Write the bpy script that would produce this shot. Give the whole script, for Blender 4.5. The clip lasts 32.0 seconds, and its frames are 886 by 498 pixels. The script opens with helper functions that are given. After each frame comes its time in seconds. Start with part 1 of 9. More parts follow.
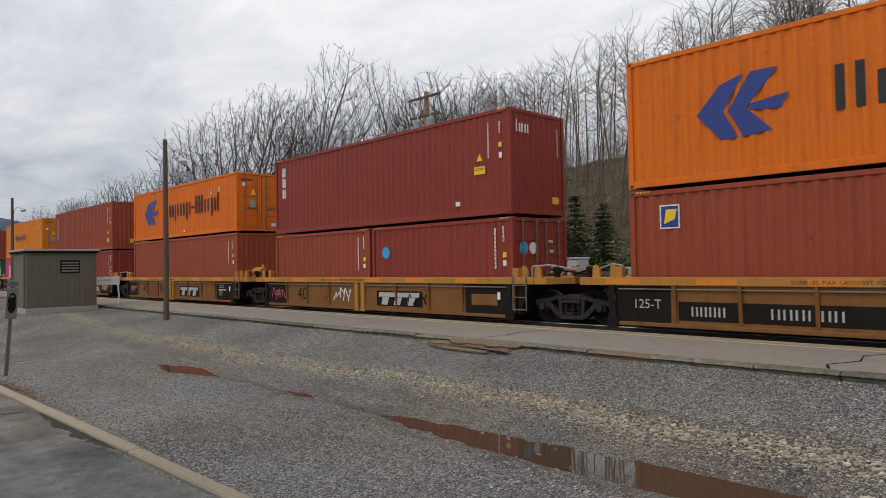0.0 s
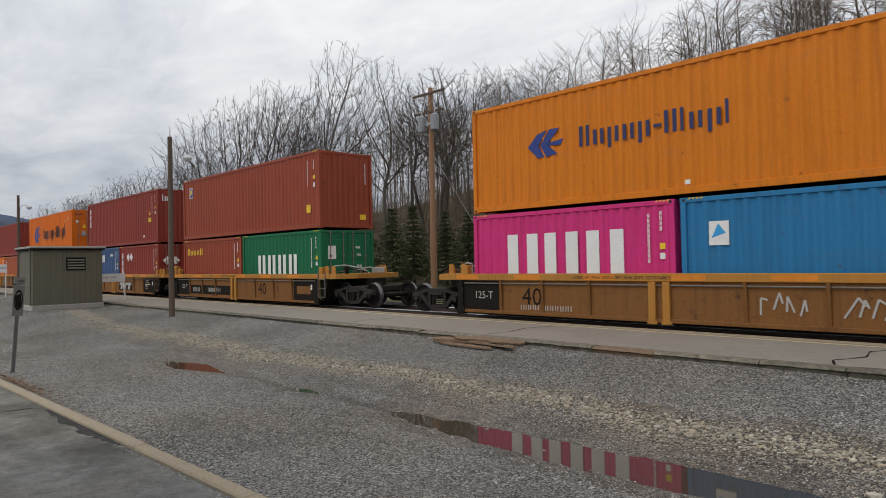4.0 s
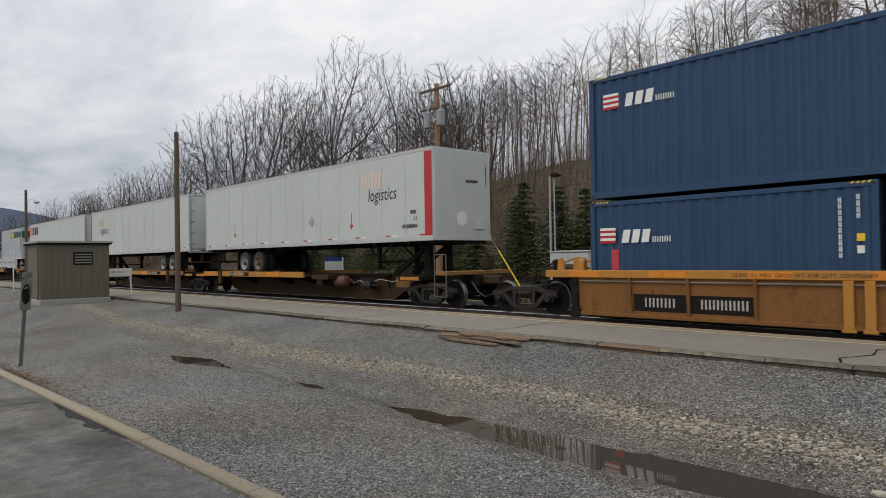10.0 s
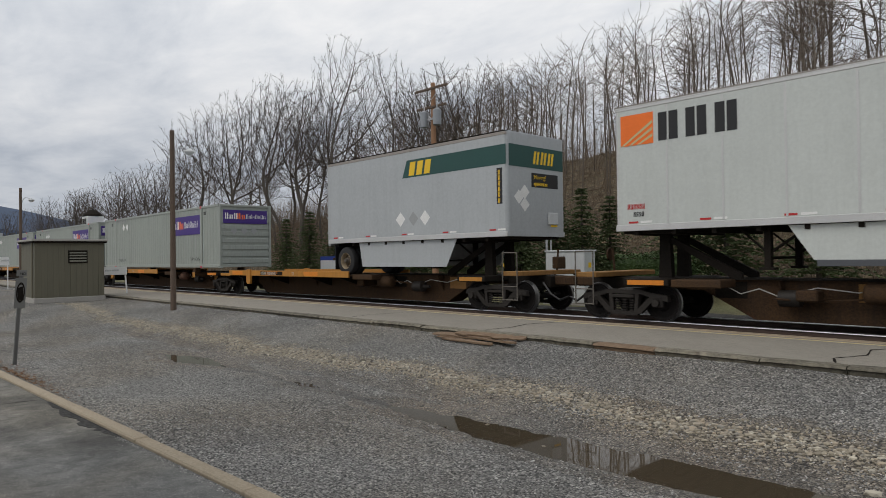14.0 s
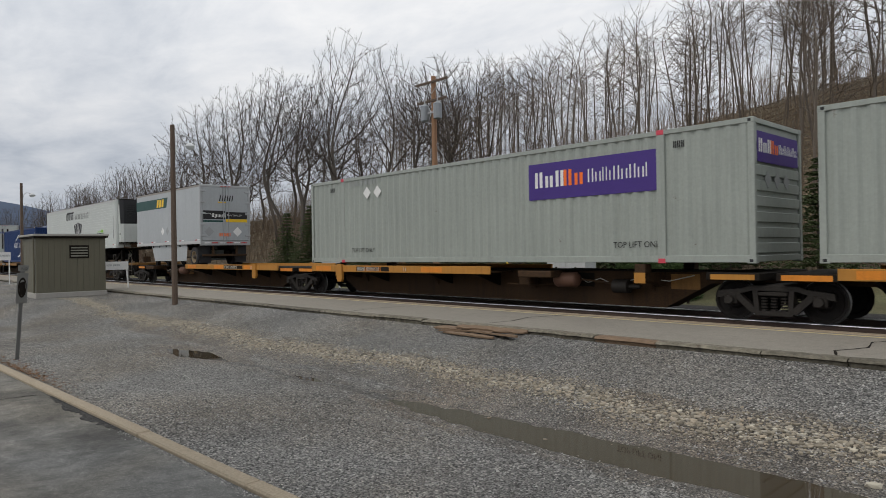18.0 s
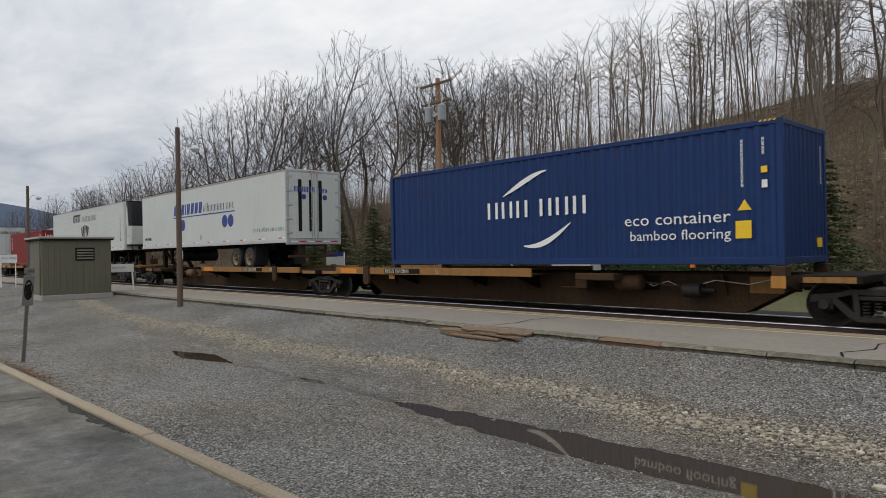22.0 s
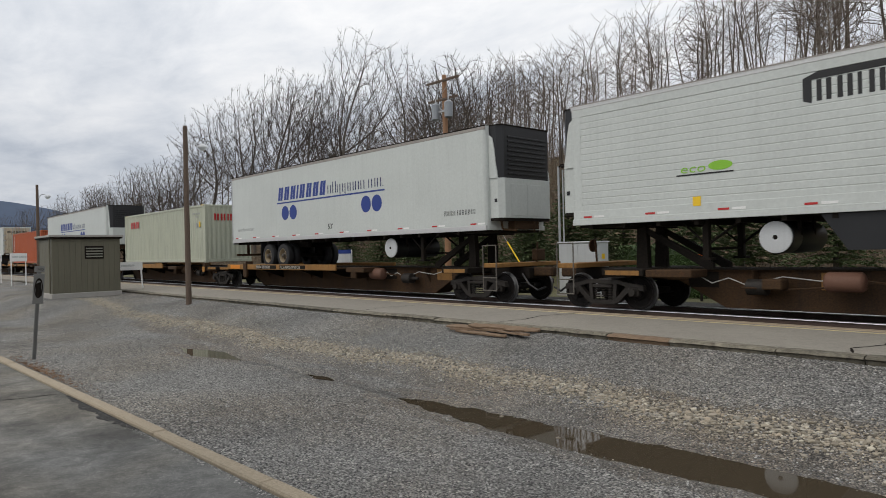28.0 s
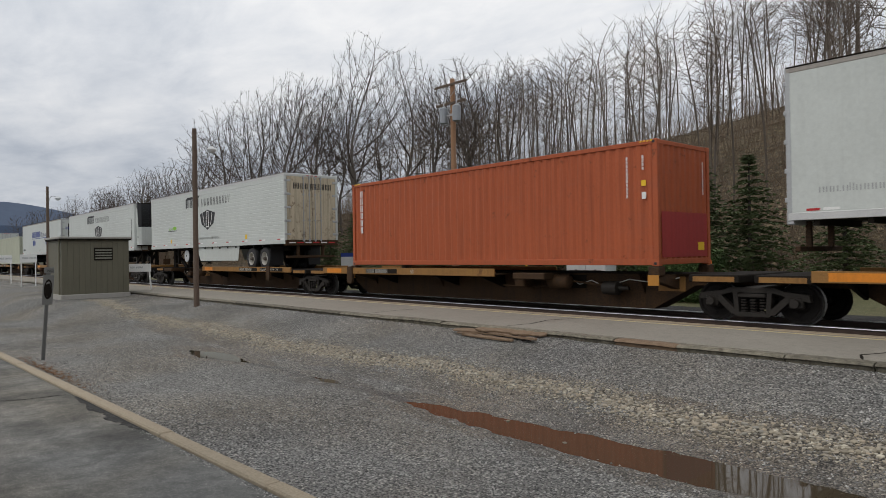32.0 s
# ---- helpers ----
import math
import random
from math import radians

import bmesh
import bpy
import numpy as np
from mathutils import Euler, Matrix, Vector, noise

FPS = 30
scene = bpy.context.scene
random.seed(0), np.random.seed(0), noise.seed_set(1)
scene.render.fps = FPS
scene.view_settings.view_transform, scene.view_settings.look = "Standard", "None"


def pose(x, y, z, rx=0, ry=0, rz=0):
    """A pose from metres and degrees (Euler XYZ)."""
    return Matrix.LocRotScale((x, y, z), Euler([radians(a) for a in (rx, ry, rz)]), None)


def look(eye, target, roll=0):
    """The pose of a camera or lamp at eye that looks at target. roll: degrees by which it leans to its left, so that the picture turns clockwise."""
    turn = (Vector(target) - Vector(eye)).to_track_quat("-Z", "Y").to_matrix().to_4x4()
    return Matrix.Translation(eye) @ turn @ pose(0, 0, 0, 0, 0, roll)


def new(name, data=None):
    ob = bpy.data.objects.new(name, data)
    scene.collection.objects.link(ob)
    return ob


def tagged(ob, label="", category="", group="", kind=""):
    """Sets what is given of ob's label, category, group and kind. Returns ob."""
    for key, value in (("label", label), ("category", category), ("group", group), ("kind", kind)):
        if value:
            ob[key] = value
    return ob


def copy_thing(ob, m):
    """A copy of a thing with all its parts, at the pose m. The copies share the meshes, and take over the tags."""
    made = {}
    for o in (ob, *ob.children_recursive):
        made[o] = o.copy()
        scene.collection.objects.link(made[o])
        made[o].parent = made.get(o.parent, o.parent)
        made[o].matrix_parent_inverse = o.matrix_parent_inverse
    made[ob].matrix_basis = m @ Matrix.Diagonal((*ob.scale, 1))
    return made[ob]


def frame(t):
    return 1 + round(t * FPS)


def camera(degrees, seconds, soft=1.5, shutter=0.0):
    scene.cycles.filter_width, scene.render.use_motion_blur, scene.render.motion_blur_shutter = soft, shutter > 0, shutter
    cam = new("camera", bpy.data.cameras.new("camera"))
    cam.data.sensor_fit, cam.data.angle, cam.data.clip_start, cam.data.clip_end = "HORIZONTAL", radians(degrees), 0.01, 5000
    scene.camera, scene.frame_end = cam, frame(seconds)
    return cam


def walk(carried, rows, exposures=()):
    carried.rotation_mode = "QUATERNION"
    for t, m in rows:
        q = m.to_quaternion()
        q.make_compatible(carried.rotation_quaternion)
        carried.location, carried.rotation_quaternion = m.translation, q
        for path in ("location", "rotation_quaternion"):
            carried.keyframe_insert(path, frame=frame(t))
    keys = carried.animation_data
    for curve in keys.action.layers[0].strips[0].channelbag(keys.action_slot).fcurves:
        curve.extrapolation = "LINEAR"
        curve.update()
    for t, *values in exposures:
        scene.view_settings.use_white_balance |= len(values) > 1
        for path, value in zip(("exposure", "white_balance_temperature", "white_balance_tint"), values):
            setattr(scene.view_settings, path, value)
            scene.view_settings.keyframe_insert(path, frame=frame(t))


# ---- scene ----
FOV = 66.63
EYE = Vector((0.0, 0.0, 1.52))  # rail tops are at z = 0, x runs along the track
TRACK_Y = 14.965
SECONDS = 32.0


def aim(yaw, pitch, roll):
    a, b = radians(yaw), radians(pitch)
    way = Vector((-math.sin(a) * math.cos(b), math.cos(a) * math.cos(b), math.sin(b)))
    return look(EYE, EYE + way, roll)


cam = camera(FOV, SECONDS, soft=0.65, shutter=0.05)
walk(cam, [
    (0, aim(46.07, 1.40, -1.04)),
    (0.5, aim(46.19, 1.39, -1.03)),
    (1, aim(46.25, 1.29, -1.06)),
    (1.5, aim(46.28, 1.19, -1.05)),
    (2, aim(46.37, 1.15, -1.12)),
    (2.5, aim(46.40, 1.15, -1.09)),
    (3, aim(46.43, 1.11, -1.08)),
    (3.5, aim(46.42, 1.12, -1.13)),
    (5.5, aim(46.61, 0.97, -1.10)),
    (6, aim(46.66, 0.99, -1.05)),
    (6.5, aim(46.68, 1.00, -1.11)),
    (7, aim(46.72, 1.02, -1.01)),
    (7.5, aim(46.81, 1.00, -0.91)),
    (8, aim(46.91, 0.97, -0.96)),
    (8.5, aim(47.01, 0.89, -1.04)),
    (9, aim(47.00, 0.82, -0.94)),
    (9.5, aim(47.04, 0.79, -0.96)),
    (10, aim(46.93, 0.77, -0.93)),
    (10.5, aim(46.84, 0.79, -0.88)),
    (11, aim(46.71, 0.74, -0.77)),
    (11.5, aim(46.50, 0.97, -0.68)),
    (12, aim(46.48, 1.01, -0.62)),
    (12.5, aim(46.52, 0.98, -0.67)),
    (13, aim(46.55, 0.93, -0.68)),
    (13.5, aim(46.58, 0.85, -0.76)),
    (14, aim(46.59, 0.71, -0.77)),
    (14.5, aim(46.57, 0.59, -0.81)),
    (16.5, aim(46.57, 0.27, -0.80)),
    (17, aim(46.58, 0.19, -0.96)),
    (17.5, aim(46.58, 0.19, -0.94)),
    (18, aim(46.68, 0.18, -0.95)),
    (18.5, aim(46.69, 0.25, -0.96)),
    (19, aim(46.76, 0.34, -0.90)),
    (19.5, aim(46.86, 0.38, -0.96)),
    (20, aim(46.98, 0.42, -1.02)),
    (20.5, aim(47.01, 0.43, -1.02)),
    (21, aim(46.97, 0.42, -1.03)),
    (21.5, aim(47.01, 0.40, -1.09)),
    (22, aim(47.06, 0.35, -1.03)),
    (22.5, aim(47.08, 0.33, -1.05)),
    (23, aim(47.04, 0.28, -1.06)),
    (23.5, aim(47.05, 0.27, -1.07)),
    (24, aim(47.06, 0.21, -1.12)),
    (24.5, aim(47.05, 0.19, -1.17)),
    (25, aim(47.05, 0.19, -1.16)),
    (25.5, aim(47.08, 0.14, -1.23)),
    (27.5, aim(47.43, 0.07, -1.31)),
    (28, aim(47.68, 0.09, -1.27)),
    (28.5, aim(47.82, 0.08, -1.23)),
    (29, aim(48.10, 0.08, -1.08)),
    (29.5, aim(48.23, 0.08, -1.12)),
    (30, aim(48.24, 0.08, -1.21)),
    (30.5, aim(48.20, 0.17, -1.28)),
    (31, aim(48.23, 0.33, -1.12)),
    (31.5, aim(48.24, 0.41, -0.97)),
    (32, aim(48.29, 0.41, -0.94)),
], exposures=[(0.0, -0.06), (12.0, -0.07), (14.0, -0.13), (17.0, -0.07), (22.0, -0.05), (24.0, 0.05), (28.0, 0.05), (30.0, -0.13), (32.0, -0.08)])

# ---- sky and light: overcast afternoon ----
SUN_EL, SUN_ROT = 50.0, 195.0
world = bpy.data.worlds.new("overcast")
scene.world = world
world.use_nodes = True
wt = world.node_tree
wt.nodes.clear()


def wn(kind, **props):
    n = wt.nodes.new(kind)
    for k, v in props.items():
        n.inputs[k].default_value = v
    return n


w_out, w_bg = wn("ShaderNodeOutputWorld"), wn("ShaderNodeBackground")
w_sky = wt.nodes.new("ShaderNodeTexSky")
w_sky.sky_type, w_sky.sun_disc = "NISHITA", False
w_sky.sun_elevation, w_sky.sun_rotation = radians(SUN_EL), radians(SUN_ROT)
w_co, w_sep = wn("ShaderNodeTexCoord"), wn("ShaderNodeSeparateXYZ")
wt.links.new(w_co.outputs["Generated"], w_sep.inputs[0])
# cloud layer: project the direction on a plane high above
w_lift = wn("ShaderNodeMath")
w_lift.operation = "MAXIMUM"
wt.links.new(w_sep.outputs[2], w_lift.inputs[0])
w_lift.inputs[1].default_value = 0.0
w_add = wn("ShaderNodeMath")
w_add.operation = "ADD"
wt.links.new(w_lift.outputs[0], w_add.inputs[0])
w_add.inputs[1].default_value = 0.10
w_dx, w_dy, w_plane = wn("ShaderNodeMath"), wn("ShaderNodeMath"), wn("ShaderNodeCombineXYZ")
for k, n in enumerate((w_dx, w_dy)):
    n.operation = "DIVIDE"
    wt.links.new(w_sep.outputs[k], n.inputs[0])
    wt.links.new(w_add.outputs[0], n.inputs[1])
    wt.links.new(n.outputs[0], w_plane.inputs[k])
w_turn = wn("ShaderNodeMapping")
w_turn.inputs["Rotation"].default_value = (0, 0, radians(35))
w_turn.inputs["Scale"].default_value = (0.75, 1.25, 1)
wt.links.new(w_plane.outputs[0], w_turn.inputs[0])
w_big = wn("ShaderNodeTexNoise", Scale=0.9, Detail=7.0, Roughness=0.55, Distortion=0.5)
w_small = wn("ShaderNodeTexNoise", Scale=3.4, Detail=6.0, Roughness=0.6, Distortion=0.3)
for n in (w_big, w_small):
    wt.links.new(w_turn.outputs[0], n.inputs["Vector"])
w_mix = wn("ShaderNodeMix")
w_mix.data_type = "FLOAT"
w_mix.inputs[0].default_value = 0.35
wt.links.new(w_big.outputs[0], w_mix.inputs[2])
wt.links.new(w_small.outputs[0], w_mix.inputs[3])
w_ramp = wn("ShaderNodeValToRGB")
cr = w_ramp.color_ramp
cr.elements[0].position, cr.elements[0].color = 0.32, (0.54, 0.575, 0.63, 1)
cr.elements[1].position, cr.elements[1].color = 0.66, (0.95, 0.94, 0.93, 1)
mid = cr.elements.new(0.50)
mid.color = (0.76, 0.775, 0.80, 1)
wt.links.new(w_mix.outputs[0], w_ramp.inputs[0])
w_dim = wn("ShaderNodeMix")
w_dim.data_type = "RGBA"
w_dim.inputs[0].default_value = 0.93
w_gain = wn("ShaderNodeVectorMath")
w_gain.operation = "SCALE"
w_gain.inputs[3].default_value = 0.10
wt.links.new(w_sky.outputs[0], w_gain.inputs[0])
wt.links.new(w_gain.outputs[0], w_dim.inputs[6])
wt.links.new(w_ramp.outputs[0], w_dim.inputs[7])
# the cloud thickens towards the horizon
w_low = wn("ShaderNodeMapRange")
w_low.interpolation_type = "SMOOTHSTEP"
w_low.inputs[1].default_value, w_low.inputs[2].default_value = 0.04, 0.36
wt.links.new(w_sep.outputs[2], w_low.inputs[0])
w_deep = wn("ShaderNodeMix")
w_deep.data_type, w_deep.blend_type = "RGBA", "MULTIPLY"
w_deep.inputs[0].default_value = 1.0
w_tone = wn("ShaderNodeMix")
w_tone.data_type = "RGBA"
wt.links.new(w_low.outputs[0], w_tone.inputs[0])
w_tone.inputs[6].default_value, w_tone.inputs[7].default_value = (0.60, 0.625, 0.67, 1), (1.0, 1.0, 1.0, 1)
wt.links.new(w_dim.outputs[2], w_deep.inputs[6])
wt.links.new(w_tone.outputs[2], w_deep.inputs[7])
wt.links.new(w_deep.outputs[2], w_bg.inputs[0])
w_bg.inputs[1].default_value = 1.14
wt.links.new(w_bg.outputs[0], w_out.inputs[0])

sun = new("sun", bpy.data.lights.new("sun", "SUN"))
sun.data.energy, sun.data.angle, sun.data.color = 0.95, radians(40), (1.0, 0.945, 0.87)
sun_az = radians(SUN_ROT)
sun_way = Vector((math.sin(sun_az) * math.cos(radians(SUN_EL)), math.cos(sun_az) * math.cos(radians(SUN_EL)), math.sin(radians(SUN_EL))))
sun.matrix_world = look(sun_way * 200, (0, 0, 0))


# ---- materials ----
def mat(name, colour, rough=0.6, metal=0.0, fade=0.25, scale=1.5, grain=30.0, bump=0.15, streak=0.0, rust=0.0, spec=0.5,
        second=None, stretch=(1, 1, 1), vary=0.0, bump_dist=0.01, scuff=0.0):
    """Principled surface with large-scale fading, fine grain, vertical streaks of dirt and rust spots."""
    m = bpy.data.materials.new(name)
    m.use_nodes = True
    nt = m.node_tree
    b = nt.nodes["Principled BSDF"]
    b.inputs["Roughness"].default_value, b.inputs["Metallic"].default_value = rough, metal
    b.inputs["Specular IOR Level"].default_value = spec

    def node(kind, **kw):
        n = nt.nodes.new(kind)
        for k, v in kw.items():
            n.inputs[k].default_value = v
        return n

    def mix(kind, fac, a, c):
        n = nt.nodes.new("ShaderNodeMix")
        n.data_type, n.blend_type = "RGBA", kind
        for sock, v in ((n.inputs[0], fac), (n.inputs[6], a), (n.inputs[7], c)):
            if isinstance(v, bpy.types.NodeSocket):
                nt.links.new(v, sock)
            else:
                sock.default_value = v if isinstance(v, float) else (*v, 1)
        return n.outputs[2]

    def ramp(sock, lo, hi):
        n = nt.nodes.new("ShaderNodeMapRange")
        n.inputs[1].default_value, n.inputs[2].default_value = lo, hi
        nt.links.new(sock, n.inputs[0])
        return n.outputs[0]

    co, mp = node("ShaderNodeTexCoord"), node("ShaderNodeMapping")
    mp.inputs["Scale"].default_value = stretch
    nt.links.new(co.outputs["Object"], mp.inputs[0])
    info = node("ShaderNodeObjectInfo")
    shift = nt.nodes.new("ShaderNodeVectorMath")
    shift.operation = "MULTIPLY_ADD"
    nt.links.new(info.outputs["Random"], shift.inputs[0])
    shift.inputs[1].default_value = (17.0, 9.0, 5.0)
    nt.links.new(mp.outputs[0], shift.inputs[2])
    at = shift.outputs[0]
    big = node("ShaderNodeTexNoise", Scale=scale, Detail=5.0, Roughness=0.6)
    fine = node("ShaderNodeTexNoise", Scale=grain, Detail=4.0, Roughness=0.65)
    for n in (big, fine):
        nt.links.new(at, n.inputs["Vector"])
    c2 = second or tuple(min(1.0, v * 1.25 + 0.004) for v in colour)
    c1 = tuple(v * 0.78 for v in colour)
    col = mix("MIX", ramp(big.outputs[0], 0.32, 0.68), colour, mix("MIX", 0.5 + 0.0, colour, c2))
    if fade:
        col = mix("MIX", fade, col, mix("MIX", ramp(fine.outputs[0], 0.3, 0.7), c1, c2))
    if streak:
        st = node("ShaderNodeTexNoise", Scale=1.0, Detail=6.0, Roughness=0.7)
        sm = node("ShaderNodeMapping")
        sm.inputs["Scale"].default_value = (7.0, 7.0, 0.35)
        nt.links.new(at, sm.inputs[0])
        nt.links.new(sm.outputs[0], st.inputs["Vector"])
        f = nt.nodes.new("ShaderNodeMath")
        f.operation = "MULTIPLY"
        nt.links.new(ramp(st.outputs[0], 0.48, 0.75), f.inputs[0])
        f.inputs[1].default_value = streak
        col = mix("MIX", f.outputs[0], col, tuple(v * 0.42 + 0.010 for v in colour))
    if rust:
        rs = node("ShaderNodeTexNoise", Scale=2.6, Detail=9.0, Roughness=0.75)
        nt.links.new(at, rs.inputs["Vector"])
        f = nt.nodes.new("ShaderNodeMath")
        f.operation = "MULTIPLY"
        nt.links.new(ramp(rs.outputs[0], 0.66 - 0.12 * rust, 0.74 - 0.10 * rust), f.inputs[0])
        f.inputs[1].default_value = 0.85
        col = mix("MIX", f.outputs[0], col, (0.085, 0.035, 0.018))
    if vary:
        n = nt.nodes.new("ShaderNodeHueSaturation")
        nt.links.new(col, n.inputs["Color"])
        nt.links.new(ramp_out(nt, info.outputs["Random"], 1 - vary, 1 + vary), n.inputs["Value"])
        col = n.outputs[0]
    nt.links.new(col, b.inputs["Base Color"])
    rr = nt.nodes.new("ShaderNodeMapRange")
    rr.inputs[3].default_value, rr.inputs[4].default_value = max(0.05, rough - 0.12), min(1, rough + 0.12)
    nt.links.new(big.outputs[0], rr.inputs[0])
    nt.links.new(rr.outputs[0], b.inputs["Roughness"])
    if scuff:
        sn = node("ShaderNodeTexNoise", Scale=1.0, Detail=8.0, Roughness=0.72)
        sm = node("ShaderNodeMapping")
        sm.inputs["Scale"].default_value = (0.7, 0.7, 3.4)
        nt.links.new(at, sm.inputs[0])
        nt.links.new(sm.outputs[0], sn.inputs["Vector"])
        f = nt.nodes.new("ShaderNodeMath")
        f.operation = "MULTIPLY"
        nt.links.new(ramp(sn.outputs[0], 0.54, 0.72), f.inputs[0])
        f.inputs[1].default_value = scuff
        pale = sum(colour) / 3 * 0.6 + 0.05
        col = mix("MIX", f.outputs[0], col, tuple(v * 0.72 + pale * 0.34 for v in colour))
        nt.links.new(col, b.inputs["Base Color"])
    if bump:
        bp = node("ShaderNodeBump", Strength=bump, Distance=bump_dist)
        nt.links.new(fine.outputs[0], bp.inputs["Height"])
        if scuff:
            dent = node("ShaderNodeTexNoise", Scale=1.7, Detail=2.0)
            nt.links.new(at, dent.inputs["Vector"])
            b0 = node("ShaderNodeBump", Strength=0.35, Distance=0.035)
            nt.links.new(dent.outputs[0], b0.inputs["Height"])
            nt.links.new(b0.outputs[0], bp.inputs["Normal"])
        nt.links.new(bp.outputs[0], b.inputs["Normal"])
    return m


def ramp_out(nt, sock, lo, hi):
    n = nt.nodes.new("ShaderNodeMapRange")
    n.inputs[3].default_value, n.inputs[4].default_value = lo, hi
    nt.links.new(sock, n.inputs[0])
    return n.outputs[0]


def paint(name, colour, rust=0.25, streak=0.45, rough=0.5, fade=0.25, scuff=0.3):
    return mat(name, colour, rough=rough, fade=fade, scale=0.45, grain=14.0, bump=0.05, streak=streak, rust=rust, spec=0.2, scuff=scuff)


MAROON = paint("maroon container paint", (0.245, 0.041, 0.028))
BROWN_RED = paint("brown red container paint", (0.285, 0.059, 0.029))
RED_BROWN = paint("faded red brown container paint", (0.30, 0.068, 0.032))
RUST_ORANGE = paint("faded rust orange container paint", (0.37, 0.092, 0.038), rust=0.55)
BRIGHT_RED = paint("red container paint", (0.33, 0.042, 0.04))
WINE = paint("wine red container paint", (0.21, 0.03, 0.028))
ORANGE = paint("orange container paint", (0.68, 0.150, 0.009))
AMBER = paint("amber orange container paint", (0.64, 0.19, 0.011))
NAVY = paint("navy blue container paint", (0.030, 0.066, 0.130))
ROYAL = paint("royal blue container paint", (0.010, 0.032, 0.115))
SKY_BLUE = paint("bright blue container paint", (0.025, 0.17, 0.36))
SEA_BLUE = paint("weathered blue container paint", (0.05, 0.10, 0.21))
TEAL_GREY = paint("grey teal container paint", (0.12, 0.20, 0.235))
MAGENTA = paint("magenta container paint", (0.60, 0.035, 0.19))
GREEN = paint("green container paint", (0.012, 0.14, 0.06))
PALE_GREY = paint("pale grey green container paint", (0.305, 0.33, 0.30), rust=0.05, streak=0.25)
CREAM_GREEN = paint("pale olive container paint", (0.42, 0.435, 0.345), rust=0.1)
TRAILER_WHITE = paint("white trailer sheet", (0.51, 0.535, 0.51), rust=0.0, streak=0.12, scuff=0.25, rough=0.42)
TRAILER_SILVER = paint("silver grey trailer sheet", (0.39, 0.41, 0.42), rust=0.0, streak=0.15, scuff=0.25, rough=0.38)
DOOR_DIRTY = paint("dirty white door", (0.50, 0.43, 0.31), rust=0.85, streak=0.9)
CREAM = mat("cream skirt", (0.62, 0.58, 0.45), rough=0.5)
ALLOY = mat("bare aluminium rail", (0.52, 0.52, 0.51), rough=0.42, metal=0.35, grain=40)
GALV = mat("galvanised steel", (0.38, 0.39, 0.395), rough=0.5, metal=0.35, grain=25)
LOCK_STEEL = mat("dull locking bar steel", (0.17, 0.16, 0.15), rough=0.55, metal=0.3, rust=0.4, streak=0.3)
CAR_YELLOW = mat("weathered rail car yellow", (0.50, 0.215, 0.030), rough=0.6, scale=0.7, streak=0.5, rust=0.32, fade=0.4, second=(0.36, 0.185, 0.05), spec=0.3)
CAR_BROWN = mat("grimy mustard brown car side", (0.205, 0.086, 0.022), rough=0.7, scale=0.9, streak=0.55, rust=0.75, fade=0.55, second=(0.25, 0.115, 0.036), spec=0.25)
CAR_POST = mat("grimy orange brown post paint", (0.155, 0.066, 0.018), rough=0.7, scale=1.2, streak=0.4, rust=0.6, fade=0.5, second=(0.24, 0.105, 0.03), spec=0.25)
DECK_RUST = mat("rusty worn ochre deck paint", (0.24, 0.115, 0.036), rough=0.7, scale=0.8, streak=0.6, rust=0.6, fade=0.5, second=(0.34, 0.19, 0.06), spec=0.25)
CAR_STRIPE = mat("bright amber stripe", (0.62, 0.205, 0.010), rough=0.5, streak=0.4, fade=0.4)
CAR_BLACK = mat("sooty black steel", (0.008, 0.0072, 0.0064), rough=0.8, scale=1.6, fade=0.5, second=(0.030, 0.023, 0.017), spec=0.12, streak=0.3)
SPINE_BROWN = mat("grimy rust brown frame", (0.026, 0.017, 0.012), rough=0.8, scale=0.7, fade=0.6, streak=0.6, rust=0.3, second=(0.105, 0.056, 0.024), spec=0.2)
BOGIE = mat("oily grey cast steel", (0.017, 0.0145, 0.0125), rough=0.6, scale=3, fade=0.5, second=(0.046, 0.039, 0.033), spec=0.25)
WHEEL = mat("rusty wheel steel", (0.012, 0.010, 0.009), rough=0.7, scale=4, fade=0.4, spec=0.15)
TREAD = mat("worn wheel tread", (0.16, 0.155, 0.15), rough=0.4, metal=0.6)
RUBBER = mat("tyre rubber", (0.014, 0.014, 0.015), rough=0.8, grain=60)
RIM_WHITE = mat("dusty white wheel rim", (0.40, 0.385, 0.35), rough=0.55, rust=0.3)
RIM_RUST = mat("cream rusty wheel rim", (0.34, 0.285, 0.19), rough=0.7, rust=0.6, scale=5, fade=0.5, second=(0.26, 0.18, 0.10))
RIM_DARK = mat("rusty dark wheel dish", (0.055, 0.038, 0.024), rough=0.7, rust=0.6, scale=6, fade=0.5, second=(0.13, 0.09, 0.05))
BLACK = mat("black plastic", (0.008, 0.0085, 0.010), rough=0.45)
INK = mat("black marking paint", (0.009, 0.009, 0.010), rough=0.6, bump=0)
WHITE = mat("white marking paint", (0.72, 0.72, 0.70), rough=0.55, bump=0, fade=0.3)
YELLOW = mat("yellow marking", (0.78, 0.50, 0.015), rough=0.5, bump=0)
BLUE = mat("deep blue marking", (0.012, 0.036, 0.21), rough=0.5, bump=0)
RED = mat("red marking", (0.42, 0.018, 0.018), rough=0.45, bump=0)
PURPLE = mat("purple marking", (0.045, 0.016, 0.18), rough=0.5, bump=0)
HOT_ORANGE = mat("bright orange marking", (0.85, 0.16, 0.01), rough=0.5, bump=0)
